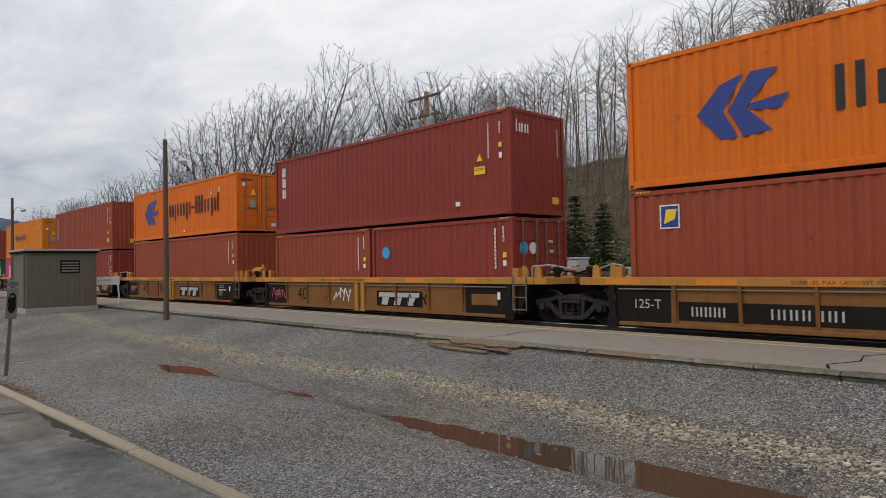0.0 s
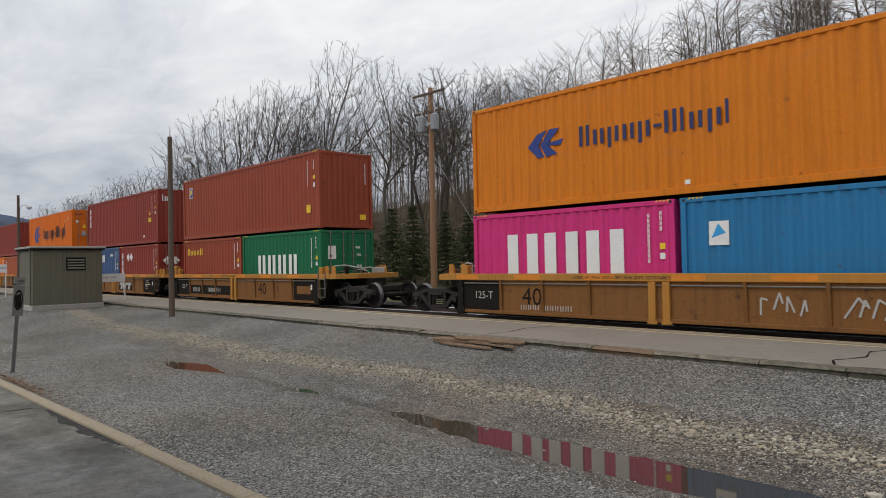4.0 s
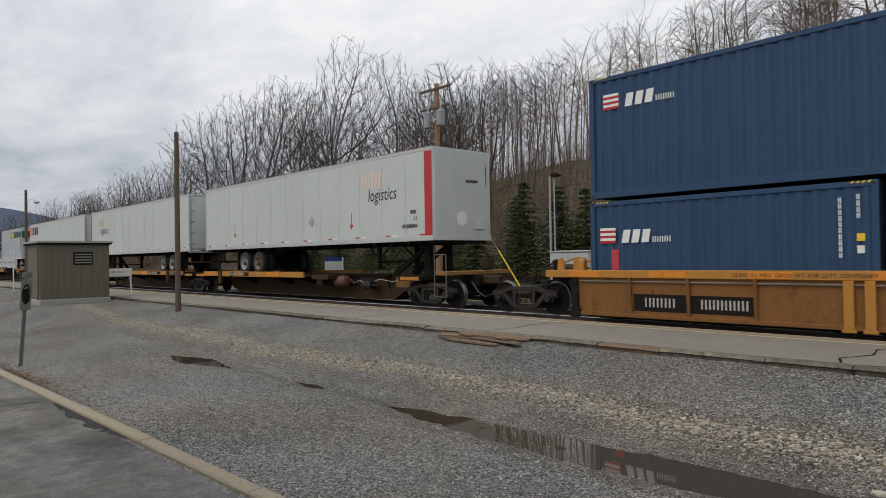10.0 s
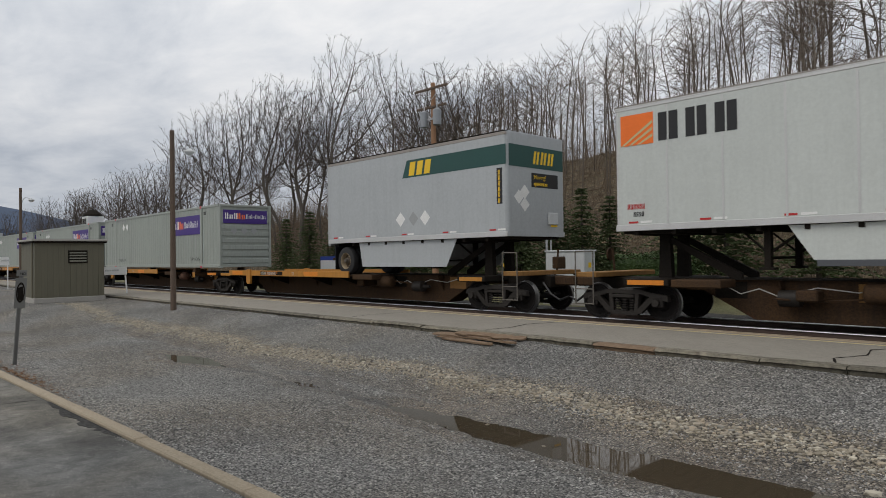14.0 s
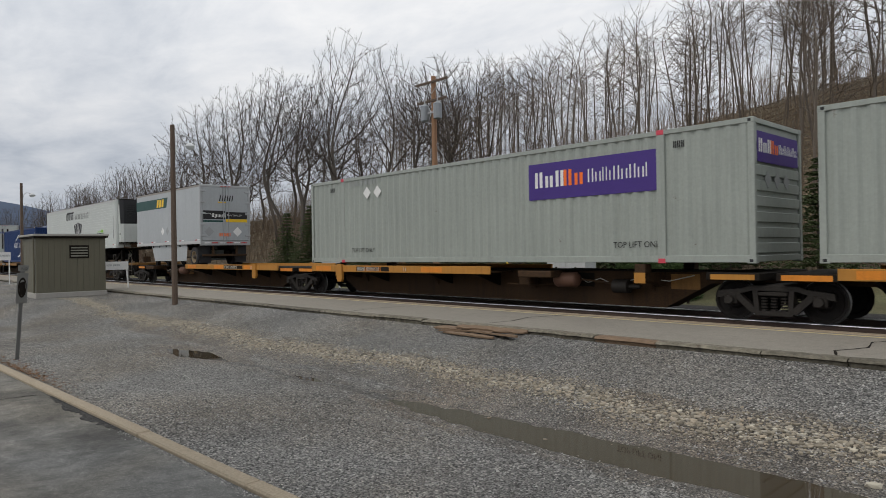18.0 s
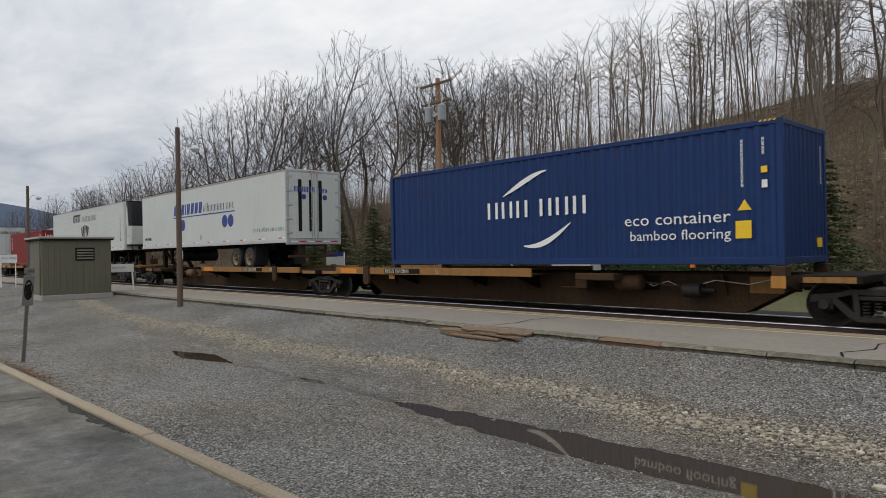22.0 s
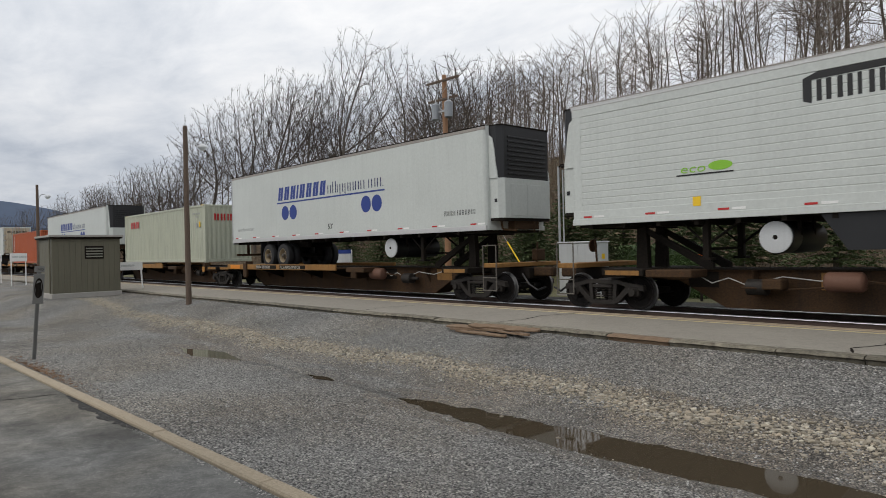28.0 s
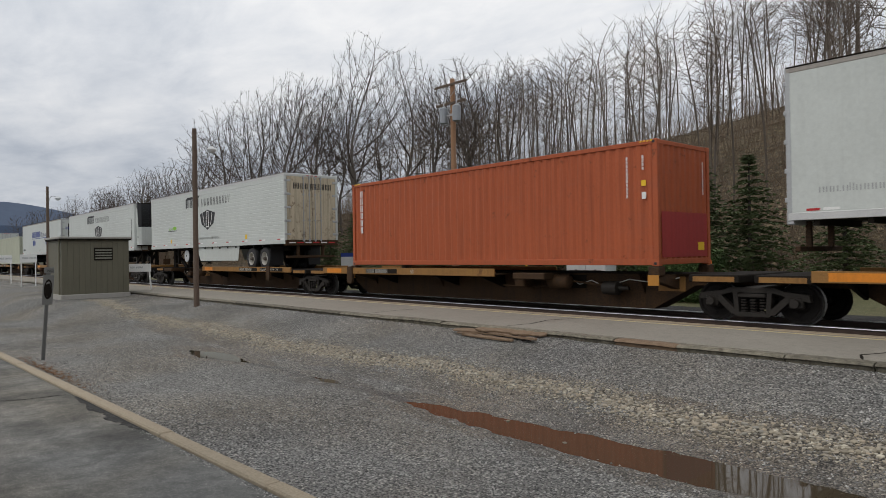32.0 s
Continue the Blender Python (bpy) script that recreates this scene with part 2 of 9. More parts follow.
DARK_GREEN = mat("dark green marking", (0.008, 0.058, 0.050), rough=0.5, bump=0)
LIME = mat("lime green marking", (0.22, 0.48, 0.03), rough=0.5, bump=0)
CYAN = mat("light blue marking", (0.03, 0.30, 0.62), rough=0.5, bump=0)
PINK_RED = mat("red and pink marking", (0.55, 0.05, 0.08), rough=0.5, bump=0)
FADED = mat("faded yellow marking", (0.52, 0.43, 0.22), rough=0.6, bump=0, fade=0.5)
FADED_PINK = mat("faded pink marking", (0.72, 0.52, 0.42), rough=0.55, bump=0)
GREY_MARK = mat("grey marking", (0.30, 0.31, 0.31), rough=0.55, bump=0)
TEAL_PAINT = mat("sprayed teal paint", (0.12, 0.36, 0.32), rough=0.6, bump=0)
RED_SPRAY = mat("sprayed red paint", (0.40, 0.04, 0.06), rough=0.6, bump=0)
SHED_GREEN = mat("olive painted sheet metal", (0.118, 0.109, 0.074), rough=0.6, scale=0.8, streak=0.3, grain=20)
EDGE_TAN = mat("tan weathered edge", (0.27, 0.205, 0.135), rough=0.9, scale=1.4, fade=0.5, grain=30, bump=0.5, second=(0.34, 0.28, 0.20), streak=0.2)
CONCRETE = mat("old concrete", (0.33, 0.315, 0.285), rough=0.9, scale=1.2, fade=0.5, streak=0.2, grain=40, bump=0.5)
EDGE_STONE = mat("mossy weathered edging", (0.080, 0.070, 0.050), rough=0.95, scale=2.6, fade=0.8, grain=8, bump=1.0, second=(0.25, 0.225, 0.17), vary=0.35, rust=0.5, streak=0.8, bump_dist=0.04)
TIMBER = mat("split weathered timber", (0.15, 0.090, 0.052), rough=0.95, stretch=(0.6, 8, 8), scale=1.4, grain=9, fade=0.7, bump=0.9, second=(0.30, 0.215, 0.14), streak=0.4, rust=0.5, bump_dist=0.02)
KERB = mat("sand coloured kerb", (0.29, 0.232, 0.155), rough=0.9, scale=2.2, grain=45, fade=0.7, bump=0.6, second=(0.42, 0.36, 0.27), streak=0.2, rust=0.2)
POLE_WOOD = mat("weathered grey brown pole wood", (0.078, 0.054, 0.039), rough=0.9, stretch=(9, 9, 0.5), scale=3, grain=16, fade=0.6, bump=0.6, second=(0.18, 0.13, 0.095))
POLE_TAN = mat("tan pole wood", (0.28, 0.155, 0.085), rough=0.85, stretch=(9, 9, 0.5), scale=3, grain=16, fade=0.5, bump=0.5)
BARK = mat("grey brown bark", (0.070, 0.058, 0.048), rough=0.95, stretch=(4, 4, 0.8), scale=2, grain=14, fade=0.6, bump=0.6, second=(0.13, 0.112, 0.095))
BARK_PALE = mat("pale grey brown bark", (0.105, 0.084, 0.066), rough=0.95, stretch=(4, 4, 0.8), scale=2, grain=14, fade=0.6, bump=0.5, second=(0.17, 0.14, 0.112), vary=0.3)
TWIG_PALE = mat("pale brown twigs", (0.105, 0.082, 0.062), rough=0.95, scale=0.35, grain=3, fade=0.5, bump=0, second=(0.155, 0.122, 0.092), vary=0.3)
TWIG = mat("brown grey twigs", (0.050, 0.039, 0.031), rough=0.95, scale=0.35, grain=3, fade=0.5, bump=0, second=(0.085, 0.066, 0.052))
NEEDLE = mat("green needles", (0.050, 0.076, 0.028), rough=0.85, scale=2.0, grain=9, fade=0.6, bump=0, second=(0.115, 0.135, 0.055))
LEAF = mat("hedge leaves", (0.028, 0.058, 0.015), rough=0.7, scale=2.0, grain=9, fade=0.6, bump=0, second=(0.09, 0.15, 0.035))
DEAD = mat("dry brown leaves", (0.20, 0.11, 0.055), rough=0.95, scale=3, grain=20, fade=0.6, bump=0.2)
BRUSH = mat("dry brush stems", (0.12, 0.085, 0.058), rough=0.95, scale=0.5, grain=4, fade=0.6, bump=0, second=(0.24, 0.18, 0.12))
RAIL = mat("rail steel", (0.07, 0.045, 0.035), rough=0.6, metal=0.3, scale=3)
RAILHEAD = mat("polished rail head", (0.55, 0.55, 0.55), rough=0.35, metal=0.95, bump=0)
SLEEPER = mat("creosoted sleeper", (0.045, 0.036, 0.03), rough=0.95, stretch=(6, 0.6, 6), scale=3, grain=12, bump=0.5)
ROOF_BLUE = mat("blue metal roof", (0.035, 0.055, 0.12), rough=0.5, scale=0.4)
BRICK_WALL = mat("brown wall", (0.20, 0.14, 0.10), rough=0.9)
CABINET = mat("pale grey cabinet", (0.52, 0.535, 0.54), rough=0.5, scale=0.8, streak=0.2)
SIGN_FACE = mat("worn grey sign face", (0.17, 0.17, 0.16), rough=0.6)
# the blue of distance haze is put into the ridge's own colour
RIDGE = mat("ridge with painted blue haze", (0.055, 0.08, 0.13), rough=1.0, scale=0.004, grain=0.03, bump=0)
EAVE = mat("brown painted eave", (0.22, 0.11, 0.06), rough=0.7)


def ground_mat(name, dark, light, stone, cell, patch, wet=0.0, bump=0.9, dist=0.02, tint=None, gap=0.0, tones=(0.72, 1.12), clump=0.0):
    """Loose stones: cells of uneven brightness over large patches."""
    m = bpy.data.materials.new(name)
    m.use_nodes = True
    nt = m.node_tree
    b = nt.nodes["Principled BSDF"]
    co = nt.nodes.new("ShaderNodeNewGeometry")
    warp = nt.nodes.new("ShaderNodeTexNoise")
    warp.inputs["Scale"].default_value = 9.0
    vor, vor2, big, fine = (nt.nodes.new(k) for k in ("ShaderNodeTexVoronoi", "ShaderNodeTexVoronoi", "ShaderNodeTexNoise", "ShaderNodeTexNoise"))
    vor.inputs["Scale"].default_value, vor2.inputs["Scale"].default_value = cell, cell * 2.3
    big.inputs["Scale"].default_value, big.inputs["Detail"].default_value = patch, 6.0
    fine.inputs["Scale"].default_value, fine.inputs["Detail"].default_value = 60.0, 3.0
    for n in (vor, vor2, big, fine):
        nt.links.new(co.outputs["Position"], n.inputs["Vector"])
    sep = nt.nodes.new("ShaderNodeSeparateColor")
    nt.links.new(vor.outputs["Color"], sep.inputs[0])
    sep2 = nt.nodes.new("ShaderNodeSeparateColor")
    nt.links.new(vor2.outputs["Color"], sep2.inputs[0])

    def mx(fac, a, c, kind="MIX"):
        n = nt.nodes.new("ShaderNodeMix")
        n.data_type, n.blend_type = "RGBA", kind
        for sock, v in ((n.inputs[0], fac), (n.inputs[6], a), (n.inputs[7], c)):
            if isinstance(v, bpy.types.NodeSocket):
                nt.links.new(v, sock)
            else:
                sock.default_value = v if isinstance(v, float) else (*v, 1)
        return n.outputs[2]

    col = mx(sep.outputs[0], dark, light)
    col = mx(0.4, col, mx(sep2.outputs[1], dark, light))
    rare = nt.nodes.new("ShaderNodeMapRange")
    rare.inputs[1].default_value, rare.inputs[2].default_value = 0.80, 0.97
    nt.links.new(sep.outputs[2], rare.inputs[0])
    col = mx(rare.outputs[0], col, stone)
    # gap: shade between the stones, painted by darkening the colour at cell edges
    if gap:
        gap_shade = nt.nodes.new("ShaderNodeMapRange")
        gap_shade.inputs[1].default_value, gap_shade.inputs[2].default_value = 0.42, 0.80
        gap_shade.inputs[4].default_value = gap
        nt.links.new(vor.outputs["Distance"], gap_shade.inputs[0])
        col = mx(gap_shade.outputs[0], col, tuple(v * 0.35 for v in dark))
    if tint:
        soil = nt.nodes.new("ShaderNodeTexNoise")
        soil.inputs["Scale"].default_value, soil.inputs["Detail"].default_value = 0.33, 7.0
        nt.links.new(co.outputs["Position"], soil.inputs["Vector"])
        amount = nt.nodes.new("ShaderNodeMapRange")
        amount.inputs[1].default_value, amount.inputs[2].default_value, amount.inputs[4].default_value = 0.42, 0.66, 0.75
        nt.links.new(soil.outputs[0], amount.inputs[0])
        col = mx(amount.outputs[0], col, mx(1.0, col, tint, "MULTIPLY"))
    if clump:
        tuft = nt.nodes.new("ShaderNodeTexNoise")
        tuft.inputs["Scale"].default_value, tuft.inputs["Detail"].default_value, tuft.inputs["Roughness"].default_value = clump, 5.0, 0.75
        nt.links.new(co.outputs["Position"], tuft.inputs["Vector"])
        lump = nt.nodes.new("ShaderNodeMapRange")
        lump.inputs[1].default_value, lump.inputs[2].default_value = 0.36, 0.64
        lump.inputs[3].default_value, lump.inputs[4].default_value = 0.72, 1.28
        nt.links.new(tuft.outputs[0], lump.inputs[0])
        gain = nt.nodes.new("ShaderNodeVectorMath")
        gain.operation = "SCALE"
        nt.links.new(col, gain.inputs[0])
        nt.links.new(lump.outputs[0], gain.inputs[3])
        col = gain.outputs[0]
    tone = nt.nodes.new("ShaderNodeMapRange")
    tone.inputs[1].default_value, tone.inputs[2].default_value = 0.35, 0.65
    tone.inputs[3].default_value, tone.inputs[4].default_value = tones
    nt.links.new(big.outputs[0], tone.inputs[0])
    sc = nt.nodes.new("ShaderNodeVectorMath")
    sc.operation = "SCALE"
    nt.links.new(col, sc.inputs[0])
    nt.links.new(tone.outputs[0], sc.inputs[3])
    nt.links.new(sc.outputs[0], b.inputs["Base Color"])
    b.inputs["Roughness"].default_value = 0.85 - wet
    b1, b2 = nt.nodes.new("ShaderNodeBump"), nt.nodes.new("ShaderNodeBump")
    b1.invert = b2.invert = True
    b1.inputs["Strength"].default_value, b1.inputs["Distance"].default_value = bump, dist
    b2.inputs["Strength"].default_value, b2.inputs["Distance"].default_value = bump * 0.7, dist * 0.5
    nt.links.new(vor.outputs["Distance"], b1.inputs["Height"])
    nt.links.new(vor2.outputs["Distance"], b2.inputs["Height"])
    nt.links.new(b1.outputs[0], b2.inputs["Normal"])
    nt.links.new(b2.outputs[0], b.inputs["Normal"])
    return m


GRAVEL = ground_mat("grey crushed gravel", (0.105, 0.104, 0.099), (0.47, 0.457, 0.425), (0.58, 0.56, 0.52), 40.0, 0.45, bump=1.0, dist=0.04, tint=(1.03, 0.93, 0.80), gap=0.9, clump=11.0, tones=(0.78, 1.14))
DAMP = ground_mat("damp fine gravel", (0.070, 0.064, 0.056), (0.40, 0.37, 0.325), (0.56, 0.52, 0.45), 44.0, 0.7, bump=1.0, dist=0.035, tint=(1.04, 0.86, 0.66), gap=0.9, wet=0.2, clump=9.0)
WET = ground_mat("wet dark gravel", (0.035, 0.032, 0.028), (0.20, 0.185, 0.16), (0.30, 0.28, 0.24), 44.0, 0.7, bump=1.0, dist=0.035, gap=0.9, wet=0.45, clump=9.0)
# oily ballast, its colour lowered to near black to hold the under-train shade
BALLAST = ground_mat("oily ballast with shade in its colour", (0.008, 0.0075, 0.007), (0.022, 0.020, 0.018), (0.045, 0.042, 0.04), 22.0, 0.6)
LITTER = ground_mat("leaf litter on the slope", (0.050, 0.037, 0.020), (0.165, 0.120, 0.066), (0.28, 0.215, 0.13), 7.0, 0.16, bump=0.9, dist=0.09, tint=(0.74, 0.80, 0.66), tones=(0.6, 1.15), clump=2.5)
GRASS = ground_mat("winter grass", (0.055, 0.062, 0.024), (0.15, 0.145, 0.065), (0.20, 0.18, 0.10), 30.0, 0.3, bump=0.6, tint=(0.9, 0.75, 0.6))
ASPHALT = ground_mat("worn asphalt", (0.075, 0.076, 0.072), (0.125, 0.125, 0.117), (0.19, 0.187, 0.175), 110.0, 0.9, bump=0.4, dist=0.008, tint=(1.12, 1.0, 0.82), tones=(0.5, 1.45), clump=5.0)
PAVING = mat("old platform paving", (0.20, 0.18, 0.152), rough=0.9, scale=0.7, grain=60, fade=0.6, bump=0.6, second=(0.36, 0.33, 0.275), streak=0.35)
WATER = bpy.data.materials.new("muddy puddle water")
WATER.use_nodes = True
wb = WATER.node_tree.nodes["Principled BSDF"]
wb.inputs["Base Color"].default_value = (0.060, 0.047, 0.031, 1)
wb.inputs["Roughness"].default_value = 0.03
wb.inputs["IOR"].default_value = 1.33
w_n, w_b = WATER.node_tree.nodes.new("ShaderNodeTexNoise"), WATER.node_tree.nodes.new("ShaderNodeBump")
w_n.inputs["Scale"].default_value = 5.0
w_b.inputs["Strength"].default_value, w_b.inputs["Distance"].default_value = 0.03, 0.01
WATER.node_tree.links.new(w_n.outputs[0], w_b.inputs["Height"])
WATER.node_tree.links.new(w_b.outputs[0], wb.inputs["Normal"])
GLOW_OFF = mat("lamp glass", (0.62, 0.66, 0.68), rough=0.2, bump=0)


# ---- mesh helpers ----
class Shape:
    """Collects vertices and faces of one mesh."""

    def __init__(self):
        self.v, self.f = [], []

    def add(self, verts, faces):
        k = len(self.v)
        self.v += [tuple(p) for p in verts]
        self.f += [tuple(i + k for i in f) for f in faces]
        return self

    def box(self, x0, x1, y0, y1, z0, z1, c=0.0):
        """A box; c: chamfer of its edges."""
        lo, hi = (x0, y0, z0), (x1, y1, z1)
        if c <= 0:
            vs = [(x, y, z) for z in (z0, z1) for y in (y0, y1) for x in (x0, x1)]
            return self.add(vs, [(0, 2, 3, 1), (4, 5, 7, 6), (0, 1, 5, 4), (2, 6, 7, 3), (0, 4, 6, 2), (1, 3, 7, 5)])
        vs, idx = [], {}
        for sx in (0, 1):
            for sy in (0, 1):
                for sz in (0, 1):
                    s = (sx, sy, sz)
                    for a in range(3):
                        p = []
                        for k in range(3):
                            e = hi[k] if s[k] else lo[k]
                            p.append(e if k == a else e + (-c if s[k] else c))
                        idx[(s, a)] = len(vs)
                        vs.append(p)
        fs = []
        for a in range(3):
            b, d = (a + 1) % 3, (a + 2) % 3
            for s in (0, 1):
                ring = []
                for u, w in ((0, 0), (1, 0), (1, 1), (0, 1)):
                    k = [0, 0, 0]
                    k[a], k[b], k[d] = s, u, w
                    ring.append(idx[(tuple(k), a)])
                fs.append(tuple(ring if s else ring[::-1]))
            for u in (0, 1):
                for w in (0, 1):
                    k0, k1 = [0, 0, 0], [0, 0, 0]
                    k0[b], k0[d], k1[b], k1[d] = u, w, u, w
                    k1[a] = 1
                    q = (idx[(tuple(k0), b)], idx[(tuple(k1), b)], idx[(tuple(k1), d)], idx[(tuple(k0), d)])
                    fs.append(q if u == w else q[::-1])
        for s in [(i, j, k) for i in (0, 1) for j in (0, 1) for k in (0, 1)]:
            q = (idx[(s, 0)], idx[(s, 1)], idx[(s, 2)])
            fs.append(q if sum(s) % 2 else q[::-1])
        return self.add(vs, fs)

    def prism(self, ring, axis, a0, a1):
        """A polygon, in the plane across axis (0 x, 1 y, 2 z; coordinates in axis order), drawn out from a0 to a1."""
        def at(p, a):
            q = list(p)
            q.insert(axis, a)
            return q
        n = len(ring)
        vs = [at(p, a0) for p in ring] + [at(p, a1) for p in ring]
        fs = [tuple(range(n))[::-1], tuple(range(n, 2 * n))] + [(i, (i + 1) % n, n + (i + 1) % n, n + i) for i in range(n)]
        return self.add(vs, fs)

    def tube(self, p0, p1, r0, r1=None, n=8, caps=True):
        p0, p1, r1 = Vector(p0), Vector(p1), r0 if r1 is None else r1
        d = (p1 - p0).normalized()
        u = d.orthogonal().normalized()
        w = d.cross(u)
        vs = [p + r * (math.cos(a) * u + math.sin(a) * w) for p, r in ((p0, r0), (p1, r1)) for a in (2 * math.pi * i / n for i in range(n))]
        fs = [(i, (i + 1) % n, n + (i + 1) % n, n + i) for i in range(n)]
        if caps:
            fs += [tuple(range(n))[::-1], tuple(range(n, 2 * n))]
        return self.add(vs, fs)

    def pipe(self, points, r, n=6):
        for a, b in zip(points, points[1:]):
            self.tube(a, b, r, r, n)
        return self

    def lathe(self, rings, axis=1, n=24, centre=(0, 0, 0), caps=True):
        """Turned form: rings of (place along the axis, radius)."""
        vs = []
        for a, r in rings:
            for i in range(n):
                q = [r * math.cos(2 * math.pi * i / n), r * math.sin(2 * math.pi * i / n)]
                q.insert(axis, a)
                vs.append([q[k] + centre[k] for k in range(3)])
        m = len(rings)
        fs = [(j * n + i, j * n + (i + 1) % n, (j + 1) * n + (i + 1) % n, (j + 1) * n + i) for j in range(m - 1) for i in range(n)]
        if caps:
            fs += [tuple(range(n))[::-1], tuple(range((m - 1) * n, m * n))]
        return self.add(vs, fs)


MESHES = {}


def mesh_of(shape, key="", smooth=0.0, fix=True):
    if key and key in MESHES:
        return MESHES[key]
    me = bpy.data.meshes.new(key or "shape")
    me.from_pydata(shape.v, [], shape.f)
    if fix and len(shape.f) < 6000:
        bm = bmesh.new()
        bm.from_mesh(me)
        bmesh.ops.recalc_face_normals(bm, faces=bm.faces)
        bm.to_mesh(me)
        bm.free()
    if smooth:
        me.shade_smooth()
        me.set_sharp_from_angle(angle=radians(smooth))
    if key:
        MESHES[key] = me
    return me


def part(name, shape, material, parent=None, label="", key="", smooth=0.0, at=None, fix=True):
    """ONE mesh object under a thing or under a part. key: the mesh is shared between alike pieces."""
    me = mesh_of(shape, key, smooth, fix) if isinstance(shape, Shape) else shape
    ob = new(name, me)
    if not me.materials:
        me.materials.append(material)
    ob.material_slots[0].link = "OBJECT"
    ob.material_slots[0].material = material
    if parent:
        ob.parent = parent
    if at is not None:
        ob.matrix_basis = at
    if label:
        tagged(ob, label)
    return ob


def thing(name, label, category, at, group="", kind=""):
    ob = new(name)
    ob.empty_display_size = 0.3
    ob.matrix_basis = at
    return tagged(ob, label, category, group, kind)


def single(name, shape, material, label, category="", at=None, kind="", group="", smooth=0.0, fix=True):
    ob = part(name, shape, material, None, label, smooth=smooth, at=at, fix=fix)
    return tagged(ob, label, category, group, kind)


# flat markings: near side (face "n", seen from -y) and leading end (face "e", seen from +x)
def on_face(face, off, pts, thick=0.003):
    s = Shape()
    if face == "n":
        s.prism([(u, v) for u, v in pts], 1, -off - thick, -off)
    else:
        s.prism([(u, v) for u, v in pts], 0, off, off + thick)
    return s


def poly(parent, face, off, pts, material, name="marking", label=""):
    return part(name, on_face(face, off, pts), material, parent, label)


def plate(parent, face, off, u, v, w, h, material, name="marking", label="", lift=0.0):
    return poly(parent, face, off + lift, [(u, v), (u + w, v), (u + w, v + h), (u, v + h)], material, name, label)


def disc(parent, face, off, u, v, r, material, name="marking", n=20, ry=None):
    ry = ry or r
    return poly(parent, face, off, [(u + r * math.cos(2 * math.pi * i / n), v + ry * math.sin(2 * math.pi * i / n)) for i in range(n)], material, name)


def diamond(parent, face, off, u, v, r, material, name="hazard_placard"):
    return poly(parent, face, off, [(u - r, v), (u, v - r), (u + r, v), (u, v + r)], material, name)


def bars(parent, face, off, u, v, h, pattern, material, pitch=0.62, slant=0.0, name="lettering", weight=0.2, upright=False):
    """A word as plain bars. H tall cell, x low cell, i narrow, l narrow tall, p low with tail, - dash, blank a gap.
    upright: the cells stand one below the other. All bars of one word form one marking."""
    s = Shape()
    x, y = u, v
    for ch in pattern:
        wide = {"i": 0.45, "l": 0.45, " ": 0.5, "-": 0.6, ".": 0.35}.get(ch, 1.0) * pitch * h
        top = h if ch in "Hl" else 0.72 * h
        low = -0.25 * h if ch == "p" else 0.0
        b = weight * h * 0.72
        cell = []
        if ch in "il":
            cell = [(0, b, low, top)]
        elif ch == "-":
            cell = [(0, wide - 0.08 * h, 0.32 * h, 0.32 * h + b)]
        elif ch == ".":
            cell = [(0, b, 0, b)]
        elif ch != " ":
            q = min(b * 1.3, (0.36 if weight > 0.32 else 0.27) * wide)
            cell = [(0.06 * wide, 0.06 * wide + q, low, top), (0.78 * wide - q, 0.78 * wide, 0, top if ch != "p" else 0.72 * h)]
        for x0, x1, z0, z1 in cell:
            ring = [(x + x0 + slant * z0, y + z0), (x + x1 + slant * z0, y + z0), (x + x1 + slant * z1, y + z1), (x + x0 + slant * z1, y + z1)]
            if face == "n":
                s.prism(ring, 1, -off - 0.003, -off)
            else:
                s.prism(ring, 0, off, off + 0.003)
        if upright:
            y -= 1.18 * h
        else:
            x += wide
    return part(name, s, material, parent)


def words(parent, face, off, u, v, h, text, material, slant=0.0, width=1.0, name="lettering"):
    """Readable words in the built-in font; h: the height of a capital."""
    key = "words " + text
    if key not in MESHES:
        cu = bpy.data.curves.new(text, "FONT")
        cu.body, cu.size, cu.resolution_u = text, 1.0, 2
        ob = bpy.data.objects.new("words", cu)
        scene.collection.objects.link(ob)
        dg = bpy.context.evaluated_depsgraph_get()
        MESHES[key] = bpy.data.meshes.new_from_object(ob.evaluated_get(dg))
        bpy.data.objects.remove(ob)
    k = h / 0.70
    base = Matrix(((k * width, k * slant, 0, 0), (0, k, 0, 0), (0, 0, 1, 0), (0, 0, 0, 1)))
    if face == "n":
        m = Matrix(((1, 0, 0, u), (0, 0, -1, -off - 0.003), (0, 1, 0, v), (0, 0, 0, 1)))
    else:
        m = Matrix(((0, 0, 1, off + 0.003), (1, 0, 0, u), (0, 1, 0, v), (0, 0, 0, 1)))
    me = MESHES[key].copy()
    me.transform(m @ base)
    me.materials.clear()
    return part(name, me, material, parent)


# ---- the ground ----
def ease(a, b, v):
    t = min(1.0, max(0.0, (v - a) / (b - a)))
    return t * t * (3 - 2 * t)


def crest(x):
    """Height of the wooded hill along the track."""
    return 7.5 + 6.9 * ease(-90, 0, x)


LOW = 1.3746  # the yard lies this much farther out than it would at rail height
YARD = ((2.9, -0.67), (5.4, -0.742), (7.3, -0.742), (8.2, -0.53), (10.2, -0.115), (11.0, -0.115))


def yard(y):
    """Fall of the gravel from the platform down to the puddles."""
    for (ya, za), (yb, zb) in zip(YARD, YARD[1:]):
        if y <= yb:
            return za + (zb - za) * max(0.0, (y - ya) / (yb - ya))
    return YARD[-1][1]


